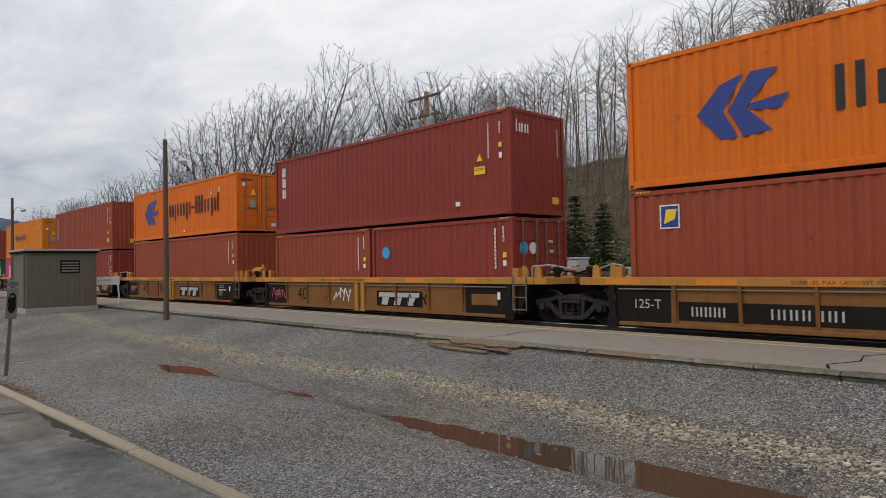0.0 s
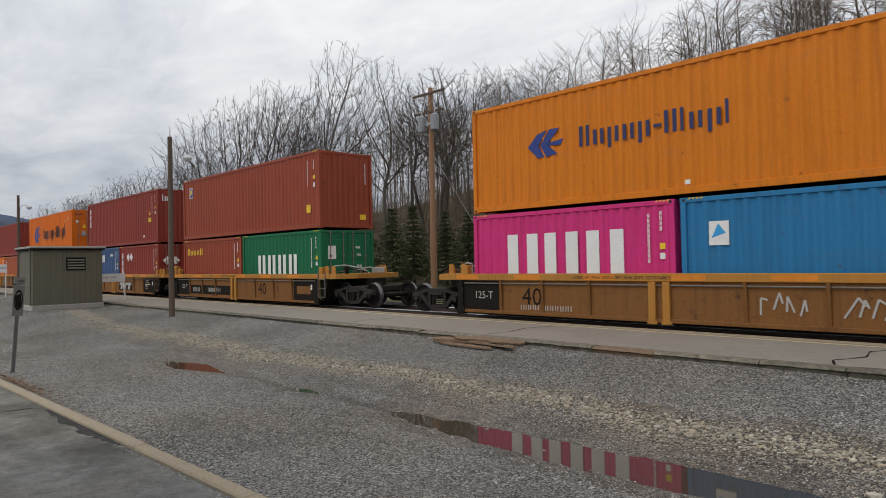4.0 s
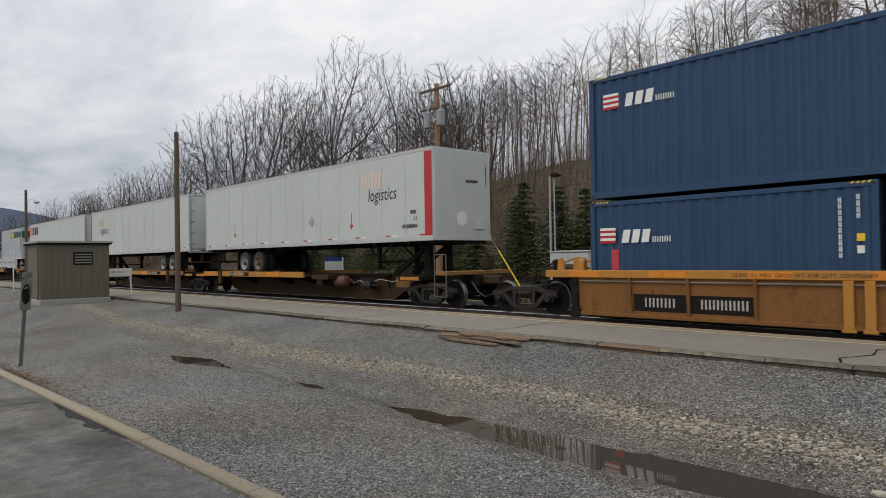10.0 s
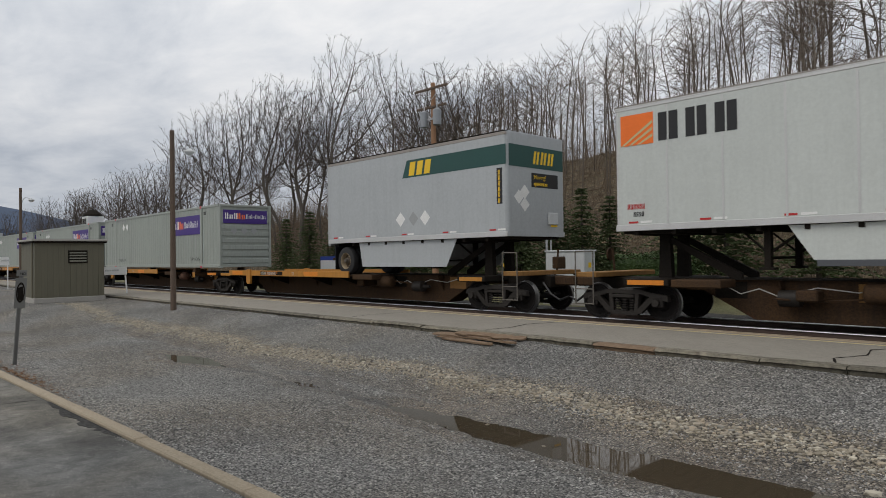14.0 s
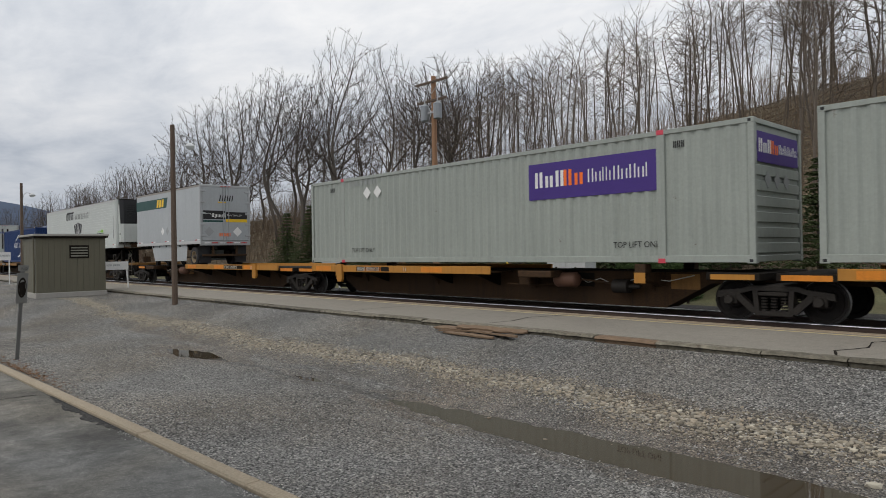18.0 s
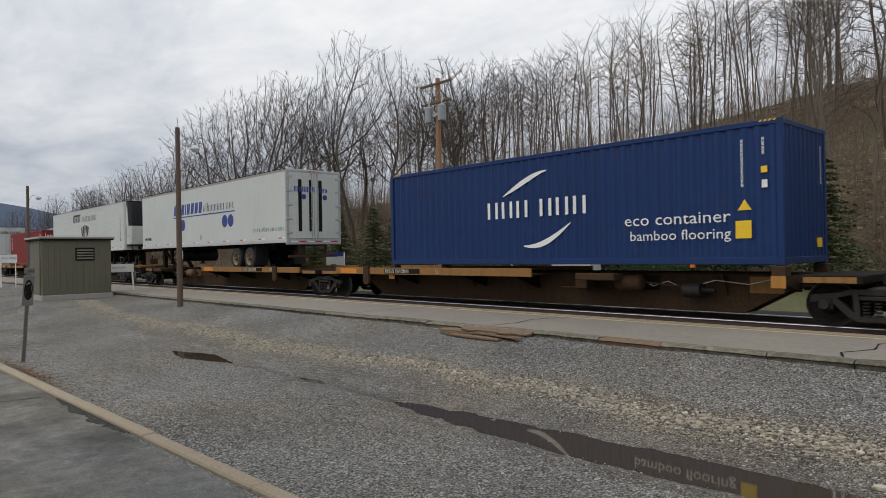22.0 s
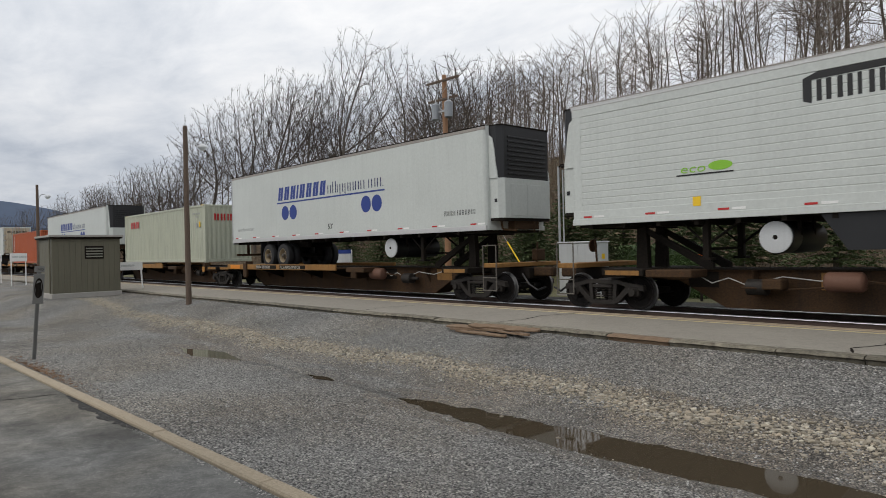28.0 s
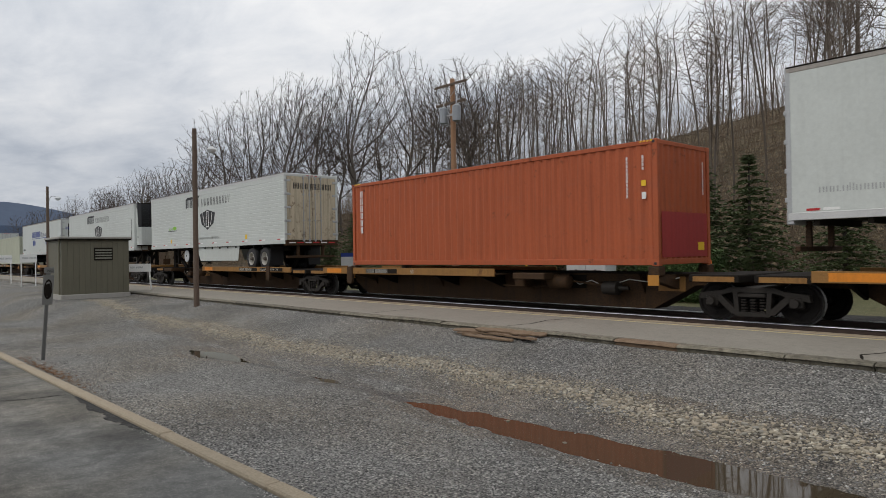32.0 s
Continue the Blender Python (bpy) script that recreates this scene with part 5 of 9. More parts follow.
def build_woods():
    rnd = random.Random(21)
    wide = [spreading_tree(i) for i in range(4)]
    slim = [slender_tree(i) for i in range(5)]
    far = [spreading_tree(4)]
    used = set()

    def plant(pool, i, x, y, h, base):
        k = h / base
        m = Matrix.Translation((x, y, gz(x, y))) @ Matrix.Rotation(rnd.random() * 6.28, 4, "Z") @ Matrix.Diagonal((k * rnd.uniform(0.9, 1.1), k * rnd.uniform(0.9, 1.1), k, 1))
        if (id(pool), i) not in used:
            used.add((id(pool), i))
            pool[i].matrix_basis = m
        else:
            c = copy_thing(pool[i], Matrix.Identity(4))
            c.matrix_basis = m

    # tree line along the track
    row = ((-31.5, 33.5, 11.8), (-34.3, 32.6, 12.6), (-37.4, 33.4, 11.6), (-40.6, 32.5, 15.2), (-45.4, 32.5, 17.4), (-49.6, 33.6, 15.2), (-52.5, 32.2, 15.6), (-56.0, 32.4, 17.0), (-60.0, 34, 15.8), (-64.5, 32.5, 17.2), (-69.5, 33.5, 16.2), (-75, 32.5, 16.8), (-81, 34, 14.6),
           (-87, 32.5, 14.6), (-95, 33.5, 14.5), (-104, 33, 15.4), (-112, 34, 14.2), (-120, 32, 13.4), (-128, 34, 13.6), (-136, 32, 13.8), (-144, 34, 12.8), (-153, 34, 12.4), (-163, 33, 12.8), (-176, 33, 13.0), (-190, 35, 13.0), (-206, 34, 13.2))
    for i, (x, y, h) in enumerate(row):
        near = x > -84
        plant(wide if near else far, (i * 3 + i // 4) % 4 if near else 0, x, y, h * (0.90 if x < -84 else 1.04), 16.0)
    for i in range(26):
        x = -38 - i * 4.6 + rnd.uniform(-1.2, 1.2)
        near = i % 2 == 0 and x > -84
        plant(wide if near else far, (i * 3 + 1) % 4 if near else 0, x, rnd.uniform(36, 43), rnd.uniform(11.0, 13.5), 16.0)
    # wooded slope
    n = 0
    while n < 188:
        x, y = rnd.uniform(-64, 4), 30.5 + 31 * rnd.random()
        a = math.degrees(math.atan2(-x, y))
        if 9 < a < 54:
            top = gz(x, y)
            most = 1.5 + math.hypot(x, y) * math.tan(radians(skyline(a))) * rnd.uniform(0.80, 1.03) - top
            tall = min(rnd.uniform(11.0, 18.5), most)
            n += 1
            if tall > 3.5:
                plant(slim, n % 5, x, y, tall, 12.0)
    # second rank behind the tree line
    for i in range(34):
        x = -48 - i * 4.4 + rnd.uniform(-1.5, 1.5)
        plant(slim, i % 5, x, rnd.uniform(34, 48), rnd.uniform(8.5, 11.5), 12.0)


build_woods()


def build_brush():
    """Thin saplings, dry stems and fallen sticks on the slope."""
    rnd = random.Random(31)
    s = Shape()
    for _ in range(15000):
        x, y = 3 - 103 * rnd.random() ** 1.25, 28.6 + 35 * rnd.random() ** 1.35
        z = gz(x, y)
        h = rnd.uniform(0.4, 2.2) if rnd.random() < 0.66 else rnd.uniform(2.2, 5.0)
        p, q = Vector((x, y, z - 0.05)), Vector((x + rnd.gauss(0, 0.22) * h, y + rnd.gauss(0, 0.2) * h, z + h))
        if rnd.random() < 0.22:
            q = p + Vector((rnd.gauss(0, 1.3), rnd.gauss(0, 0.7), 0.25))
            q.z = gz(q.x, q.y) + rnd.uniform(0.05, 0.3)
            s.tube(tuple(p + Vector((0, 0, 0.1))), tuple(q), rnd.uniform(0.015, 0.05), 0.01, 4, False)
        else:
            s.tube(tuple(p), tuple(q), rnd.uniform(0.010, 0.020), 0.006, 3, False)
            for share in (0.4, 0.6) if h > 2.2 else (0.55,):
                m = p.lerp(q, share)
                s.tube(tuple(m), tuple(m + Vector((rnd.gauss(0, 0.35), rnd.gauss(0, 0.35), 0.75)) * h * 0.4), 0.009, 0.005, 3, False)
    single("brush", s, BRUSH, "tangle of dry brown stems and fallen sticks on the slope", "brush", kind="stuff", fix=False)


build_brush()


# ---- distance ----
def build_distance():
    b = thing("depot_building", "long low building with a blue metal roof and a small cupola", "building", pose(-105, 27.5, 0))
    part("wall", Shape().box(-16, 16, -3.6, 3.6, -0.8, 4.2), BRICK_WALL, b)
    part("roof", Shape().prism([(-4.4, 4.1), (4.4, 4.1), (0, 6.6)], 0, -16.8, 16.8), ROOF_BLUE, b, "blue metal roof")
    c = part("cupola", Shape().box(7.8, 10.0, -1.0, 1.0, 5.8, 7.5, 0.03), WHITE, b, "small white cupola")
    part("cupola_roof", Shape().lathe([(7.5, 1.25), (7.8, 1.1), (8.3, 0.5), (8.5, 0.05)], 2, 10, (8.9, 0, 0)), CAR_BLACK, c, "dark rounded cupola roof")
    for i in range(4):
        part("cupola_opening", Shape().box(8.05 + i * 0.45, 8.35 + i * 0.45, -1.03, -1.0, 6.3, 7.2), CAR_BLACK, c)
    for i in range(6):
        part("window", Shape().box(-13.5 + i * 5, -12.2 + i * 5, -3.66, -3.6, 1.2, 2.8), CAR_BLACK, b)
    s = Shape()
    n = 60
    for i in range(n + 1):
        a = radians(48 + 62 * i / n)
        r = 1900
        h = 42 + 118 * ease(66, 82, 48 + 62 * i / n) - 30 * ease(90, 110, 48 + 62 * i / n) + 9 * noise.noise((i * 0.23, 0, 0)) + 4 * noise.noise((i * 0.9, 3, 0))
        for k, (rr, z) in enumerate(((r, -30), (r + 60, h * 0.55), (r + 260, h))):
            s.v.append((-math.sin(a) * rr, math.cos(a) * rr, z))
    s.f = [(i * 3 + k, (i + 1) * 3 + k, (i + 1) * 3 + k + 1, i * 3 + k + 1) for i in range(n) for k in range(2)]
    single("backdrop_ridge", s, RIDGE, "distant wooded ridge, its blue haze painted on", "ridge", kind="structure", fix=False)


build_distance()

# ---- corner of a canopy over the walk ----
cn = thing("canopy", "brown painted timber canopy over the asphalt walk", "canopy", pose(0, 0, 0))
part("canopy_roof", Shape().prism([(-2.2, 3.5), (0.74, 3.22), (0.74, 3.34), (-2.2, 3.65)], 0, -9.5, -5.02), EAVE, cn)
for x in (-9.0, -5.6):
    part("canopy_post", Shape().box(x - 0.07, x + 0.07, -1.9, -1.76, -0.64, 3.5, 0.01), EAVE, cn)


# ---- the train ----
TRAIN = []      # (thing, x in the train's own space at 16 s)
WHEELSETS = []  # (wheelset, which of its bogie's two)


def bogie(parent, x):
    """Three-piece freight bogie with two wheelsets."""
    y0, y1 = -1.08, -0.94
    s = Shape()
    for k in (1, -1):
        a, b = (y0, y1) if k == 1 else (-y1, -y0)
        top = [(-1.12, 0.46), (-1.10, 0.60), (-0.62, 0.66), (-0.45, 0.72), (0.45, 0.72), (0.62, 0.66), (1.10, 0.60), (1.12, 0.46), (0.78, 0.52), (0.42, 0.62), (-0.42, 0.62), (-0.78, 0.52)]
        s.prism(top, 1, a, b)
        for m in (1, -1):
            s.prism([(m * 0.66, 0.56), (m * 0.80, 0.52), (m * 0.42, 0.16), (m * 0.30, 0.22)], 1, a, b)
            s.prism([(m * 0.30, 0.64), (m * 0.40, 0.64), (m * 0.36, 0.20), (m * 0.27, 0.20)], 1, a, b)
            s.box(m * 0.85 - 0.13, m * 0.85 + 0.13, a - 0.02, b + 0.02, 0.32, 0.56, 0.03)
            s.lathe([(a - 0.10 if k == 1 else b, 0.085), (a - 0.02 if k == 1 else b + 0.10, 0.095)], 1, 12, (m * 0.85, 0, 0.43))
        s.prism([(-0.42, 0.22), (0.42, 0.22), (0.34, 0.13), (-0.34, 0.13)], 1, a, b)
        s.box(-0.28, 0.28, a - 0.03, b + 0.03, 0.52, 0.60, 0.015)
        for m in (-0.19, 0.0, 0.19):
            for j in range(5):
                s.lathe([(0.225 + j * 0.058, 0.068), (0.255 + j * 0.058, 0.068)], 2, 8, (m, (a + b) / 2, 0))
    s.box(-0.22, 0.22, -1.0, 1.0, 0.50, 0.74, 0.04)
    s.lathe([(0.72, 0.22), (0.86, 0.22)], 2, 14)
    s.box(-1.0, 1.0, -0.35, -0.28, 0.42, 0.50)
    s.box(-1.0, 1.0, 0.28, 0.35, 0.42, 0.50)
    b = part("bogie", s, BOGIE, parent, "oily grey cast steel bogie", key="bogie", at=pose(x, 0, 0))
    if "wheelset" not in MESHES:
        w = Shape()
        w.tube((0, -1.0, 0), (0, 1.0, 0), 0.085, n=10)
        for k in (1, -1):
            rings = [(0.86, 0.10), (0.86, 0.16), (0.82, 0.20), (0.82, 0.34), (0.855, 0.37), (0.855, 0.415), (0.745, 0.42), (0.735, 0.45), (0.71, 0.445), (0.71, 0.36), (0.76, 0.32), (0.76, 0.18), (0.70, 0.16), (0.70, 0.09)]
            w.lathe([(-k * a, r) for a, r in rings], 1, 20)
            for i in range(4):
                c = 2 * math.pi * i / 4
                w.box(0.26 * math.cos(c) - 0.025, 0.26 * math.cos(c) + 0.025, -k * 0.84, -k * 0.815, 0.26 * math.sin(c) - 0.025, 0.26 * math.sin(c) + 0.025)
        me = mesh_of(w, "wheelset", smooth=40)
        me.materials.append(WHEEL)
        me.materials.append(TREAD)
        for p in me.polygons:
            r = math.hypot(p.center.x, p.center.z)
            if 0.40 < r < 0.43 and 0.74 < abs(p.center.y) < 0.856:
                p.material_index = 1
    for k, m in enumerate((-0.85, 0.85)):
        w = part("wheelset", MESHES["wheelset"], WHEEL, b, "dark steel wheels with worn treads", at=pose(m, 0, 0.42))
        WHEELSETS.append((w, k))
    return b


def stripes(car, y, z0, z1, spans):
    for a, b in spans:
        part("reflective_stripe", Shape().box(a, b, y - 0.004, y, z0, z1), CAR_STRIPE, car, "bright amber stripe")


POSTS = (-4.95, -3.56, -2.16, -0.52, -0.18, 1.50, 3.00, 4.40)


def well_car(X, ends, seed, scrawl=(), plain=False, mural=False, numbered=False):
    """One unit of an articulated well car. ends: the half lengths to its bogies (None: its neighbour carries it)."""
    rnd = random.Random(seed)
    car = thing("well_car", "grimy mustard yellow well car unit carrying stacked containers", "rail car", pose(X, TRACK_Y, 0), group="well cars")
    TRAIN.append((car, X))
    for k in (-1, 1):
        ya, yb = sorted((k * 1.36, k * 1.39))
        part("side_sheet", Shape().box(-6.5, 6.3, ya, yb, 0.17, 1.0), CAR_BROWN, car, "grimy mustard brown side sheet", key="side sheet %d" % k)
        ya, yb = sorted((k * 1.30, k * 1.45))
        part("top_chord", Shape().box(-6.95, 6.95, ya, yb, 0.995, 1.175, 0.012), CAR_YELLOW, car, "weathered yellow top chord", key="top chord %d" % k)
        part("bottom_chord", Shape().box(-6.3, 6.1, ya, yb, 0.10, 0.19, 0.01), CAR_BROWN, car, key="bottom chord %d" % k)
        for x in POSTS:
            if abs(x) < 0.6:
                ya, yb = sorted((k * 1.388, k * 1.468))
                part("centre_post", Shape().box(-0.085, 0.085, ya, yb, 0.12, 0.995, 0.01).box(-0.12, 0.12, ya, yb, 0.06, 0.13, 0.01), CAR_YELLOW, car, "orange-brown centre post", key="centre post %d" % k, at=pose(x, 0, 0))
            else:
                part("post", Shape().prism([(k * 1.385, 0.15), (k * 1.412, 0.15), (k * 1.462, 0.93), (k * 1.462, 0.995), (k * 1.385, 0.995)], 0, -0.036, 0.036), CAR_POST, car, key="post %d" % k, at=pose(x, 0, 0))
        ya, yb = sorted((k * 1.392, k * 1.400))
        part("end_panel", Shape().box(4.50, 6.12, ya, yb, 0.17, 0.995), CAR_BLACK, car, "sooty black end panel", key="end panel r %d" % k)
        if not plain:
            part("end_panel", Shape().box(-6.42, -5.05, ya, yb, 0.17, 0.995), CAR_BLACK, car, "sooty black end panel", key="end panel l %d" % k)
        for x in (-6.45, 6.16):
            ya, yb = sorted((k * 1.34, k * 1.47))
            part("end_post", Shape().prism([(x - 0.13, 0.05), (x + 0.13, 0.05), (x + 0.15, 0.22), (x + 0.09, 0.30), (x + 0.07, 0.995), (x - 0.07, 0.995), (x - 0.09, 0.30), (x - 0.15, 0.22)], 1, ya, yb), CAR_BLACK, car, "black end post", key="end post %d %.2f" % (k, x))
        part("train_pipe", Shape().tube((-6.3, k * 1.432, 0.915), (6.05, k * 1.432, 0.915), 0.017, n=6), LOCK_STEEL, car, "thin pipe along the side", key="train pipe %d" % k)
    if seed == 26:
        link = Shape().pipe([(-3.42, -1.44, 0.94), (-2.92, -1.45, 0.60), (-2.36, -1.44, 0.94)], 0.024).box(-3.03, -2.82, -1.47, -1.41, 0.50, 0.62, 0.015)
        part("brake_link", link, CAR_BLACK, car, "black bent brake link", key="brake link")
    s = Shape().prism([(-7.0, 1.0), (-8.35, 1.0), (-8.2, 1.22), (-7.75, 1.30), (-7.3, 1.20)], 1, -0.42, 0.42)
    part("articulation_casting", s, SPINE_BROWN, car, "rust-brown casting over the shared bogie", key="articulation")
    for k in (-1, 1):
        for x, y in ((k * 6.52, -1.22), (k * 6.52, 1.22), (k * 6.98, -1.25), (k * 6.98, 1.05)):
            part("deck_bracket", Shape().prism([(x - 0.11, 1.165), (x + 0.11, 1.165), (x + 0.09, 1.34), (x + 0.02, 1.46), (x - 0.08, 1.46)], 1, y - 0.035, y + 0.035), CAR_YELLOW, car, "worn yellow bracket", key="deck bracket %.2f %.2f" % (x, y))
        valve = Shape().lathe([(1.165, 0.08), (1.30, 0.08), (1.31, 0.12), (1.40, 0.12), (1.44, 0.05)], 2, 12, (k * 7.35, -0.95, 0)).pipe([(k * 7.35, -0.95, 1.36), (k * 7.7, -0.8, 1.30), (k * 8.1, -0.6, 1.22)], 0.026)
        part("brake_valve", valve, CAR_BLACK, car, "black valve and hose", key="brake valve %d" % k, smooth=40)
    stripes(car, -1.45, 1.02, 1.15, [(-6.6 + i * 2.15, -5.75 + i * 2.15) for i in range(6)])
    for x in (-5.9, -3.0, 0.0, 3.0, 5.9):
        part("cross_member", Shape().box(x - 0.15, x + 0.15, -1.36, 1.36, 0.08, 0.20), CAR_BLACK, car, key="cross member %.1f" % x)
    for k in (-1, 1):
        e = 6.35
        part("bulkhead", Shape().prism([(k * e, 0.2), (k * (e + 0.08), 0.2), (k * (e + 0.4), 0.95), (k * e, 0.95)], 1, -1.34, 1.34), CAR_BLACK, car, key="bulkhead %d" % k)
        part("end_deck", Shape().prism([(k * 6.3, -1.42), (k * 7.35, -1.42), (k * 7.75, -0.75), (k * 7.75, 0.75), (k * 7.35, 1.42), (k * 6.3, 1.42)], 2, 1.0, 1.165), CAR_YELLOW, car, "weathered yellow end deck", key="end deck %d" % k)
        x0, x1 = sorted((k * 6.4, k * 8.0))
        part("draft_sill", Shape().box(x0, x1, -0.33, 0.33, 0.62, 1.0, 0.02), CAR_BLACK, car, key="draft sill %d" % k)
        for y in (-1.30, 1.30):
            x0, x1 = sorted((k * 6.22, k * 6.42))
            part("container_guide", Shape().box(x0, x1, y - 0.09, y + 0.09, 1.165, 1.42, 0.015), CAR_YELLOW, car, key="guide %d %.1f" % (k, y))
        s = Shape().pipe([(k * 6.5, -0.9, 1.17), (k * 6.5, -0.9, 1.45), (k * 6.9, -0.7, 1.48), (k * 7.5, -0.4, 1.36), (k * 7.7, -0.2, 1.18)], 0.022)
        s.pipe([(k * 6.6, 0.2, 1.17), (k * 6.8, 0.2, 1.36), (k * 7.4, 0.1, 1.38)], 0.03)
        s.box(min(k * 6.9, k * 7.2), max(k * 6.9, k * 7.2), 0.5, 0.9, 1.165, 1.38, 0.02)
        part("brake_gear", s, CAR_YELLOW if rnd.random() < 0.6 else GALV, car, "pipes and valves of the brake gear", key="brake gear %d" % k)
    lad = Shape()
    for x in (6.30, 6.74):
        lad.pipe([(x, -1.47, 1.25), (x, -1.47, 0.32)], 0.016)
    for z in (0.34, 0.66, 0.97):
        lad.pipe([(6.30, -1.47, z), (6.74, -1.47, z)], 0.014)
    part("ladder", lad, LOCK_STEEL, car, "thin steel ladder", key="ladder")
    if rnd.random() < 0.5:
        t = Shape().lathe([(-0.34, 0.02), (-0.33, 0.14), (-0.27, 0.19), (0.27, 0.19), (0.33, 0.14), (0.34, 0.02)], 0, 16, (7.15, -0.75, 1.40))
        part("air_tank", t, CAR_YELLOW, car, "yellow air tank", key="air tank", smooth=40)
        part("tank_bracket", Shape().box(6.85, 7.45, -0.9, -0.6, 1.165, 1.24), CAR_YELLOW, car, key="tank bracket")
    plate(car, "n", 1.402, 5.7, 0.58, 0.10, 0.20, WHITE, "data_plate", "small white data plate")
    plate(car, "n", 1.458, -6.5, 0.60, 0.13, 0.20, FADED, "inspection_plate", "small yellow plate")
    # markings
    if plain:
        plate(car, "n", 1.391, -4.88, 0.26, 2.70, 0.38, CAR_BLACK, "number_panel")
        bars(car, "n", 1.397, -4.6, 0.36, 0.20, "HHHH", GREY_LIGHT, name="number_marking", pitch=0.95)
        bars(car, "n", 1.397, -3.3, 0.36, 0.20, "HHHHHH", GREY_LIGHT, name="number_marking", pitch=0.85)
        words(car, "n", 1.392, 0.75, 0.36, 0.42, "40", CAR_BLACK)
    else:
        words(car, "n", 1.402, -5.95, 0.50, 0.20, "125-T", GREY_LIGHT)
        if not numbered and seed != 26:
            words(car, "n", 1.392, -4.25, 0.36, 0.46, "40", CAR_BLACK)
    if mural:
        r3 = random.Random(77)
        for q in range(9):
            u, v = -6.05 + 0.50 * q, 0.60 + r3.uniform(-0.14, 0.14)
            rx, rz, turn = r3.uniform(0.30, 0.46), r3.uniform(0.34, 0.50), r3.random() * 6.28
            ring = []
            for i in range(30):
                a = 2 * math.pi * i / 30
                f = 1 + 0.16 * math.sin(3 * a + turn) + 0.10 * math.sin(5 * a - turn)
                ring.append((u + rx * f * math.cos(a), min(1.16, max(0.12, v + rz * f * math.sin(a)))))
            lay = 1.468 + 0.006 * q
            poly(car, "n", lay, ring, CAR_BLACK, "spray_paint")
            poly(car, "n", lay + 0.003, [(u + (x - u) * 0.88, v + (z - v) * 0.90) for x, z in ring], SILVER_SPRAY, "spray_paint", "sprayed silver letter with a black outline")
            for w in range(3):
                uu, vv, tilt = u + r3.uniform(-0.22, 0.22), v + r3.uniform(-0.22, 0.15), r3.uniform(-0.12, 0.12)
                hook = [(uu + tilt * f + 0.06 * math.sin(3.0 * f + w), vv + 0.26 * f) for f in (0, 0.25, 0.5, 0.75, 1.0)]
                poly(car, "n", lay + 0.006, hook + [(x + 0.028, z) for x, z in hook[::-1]], CAR_BLACK, "spray_paint")
    words(car, "n", 1.452, -2.6, 1.045, 0.075, "52,900 LBS. MAX. GROSS WT. FOR 20 FT. CONTAINER", INK)
    if seed == 24:
        bars(car, "n", 1.397, -4.3, 0.24, 0.13, "HHHH HHHHHH", GREY_LIGHT, name="number_marking", pitch=1.2)
    elif not plain and not numbered:
        x = -2.55 if seed in (23, 28) else 0.5
        plate(car, "n", 1.391, x, 0.27, 2.2, 0.48, CAR_BLACK, "emblem_panel", "black panel with a pale emblem")
        for u in (x + 0.10, x + 0.72, x + 1.34):
            poly(car, "n", 1.397, [(u, 0.56), (u + 0.70, 0.56), (u + 0.74, 0.70), (u + 0.04, 0.70)], GREY_LIGHT, "emblem")
            poly(car, "n", 1.397, [(u + 0.14, 0.31), (u + 0.44, 0.31), (u + 0.54, 0.55), (u + 0.22, 0.55)], GREY_LIGHT, "emblem")
    elif numbered:
        plate(car, "n", 1.391, -4.88, 0.26, 4.2, 0.40, CAR_BLACK, "number_panel")
        bars(car, "n", 1.397, -4.6, 0.36, 0.20, "HHHH", GREY_LIGHT, name="number_marking", pitch=0.95)
        bars(car, "n", 1.397, -3.0, 0.36, 0.20, "HHHHHH", GREY_LIGHT, name="number_marking", pitch=1.1)
        words(car, "n", 1.392, 1.75, 0.36, 0.46, "40", CAR_BLACK)
    if seed % 2:
        plate(car, "n", 1.404, 4.75, 0.42, 0.95, 0.30, CAR_BROWN, "repaint_patch", "mustard patch on the black end")
    else:
        plate(car, "n", 1.404, 4.72, 0.60, 0.72, 0.06, FADED, "yellow_stripe", "narrow yellow stripe")
        for q, n in enumerate((8, 9, 5, 6, 5)):
            bars(car, "n", 1.404, 4.75, 0.80 - 0.085 * q - (0.08 if q > 1 else 0), 0.05, "H" * n, GREY_LIGHT, pitch=1.2, name="data_marking")
    for x, z, w, h, m in scrawl:
        r2 = random.Random(int(x * 100) + seed)
        s = Shape()
        n = max(4, int(w / 0.22))
        for i in range(n):
            u = x + w * i / n
            a = [(u + r2.uniform(0, 0.1), z + r2.uniform(0, h * 0.3)), (u + r2.uniform(0.05, 0.3), z + h * r2.uniform(0.6, 1.0)), (u + r2.uniform(0.15, 0.4), z + h * r2.uniform(0.1, 0.8))]
            for p, q in zip(a, a[1:]):
                d = Vector((q[0] - p[0], q[1] - p[1])).normalized() * 0.018
                s.prism([(p[0] - d.y, p[1] + d.x), (p[0] + d.y, p[1] - d.x), (q[0] + d.y, q[1] - d.x), (q[0] - d.y, q[1] + d.x)], 1, -1.409 - 0.0004 * i, -1.404)
        part("spray_paint", s, m, car, "scrawled spray paint")
    for e in ends:
        bogie(car, e)
    return car


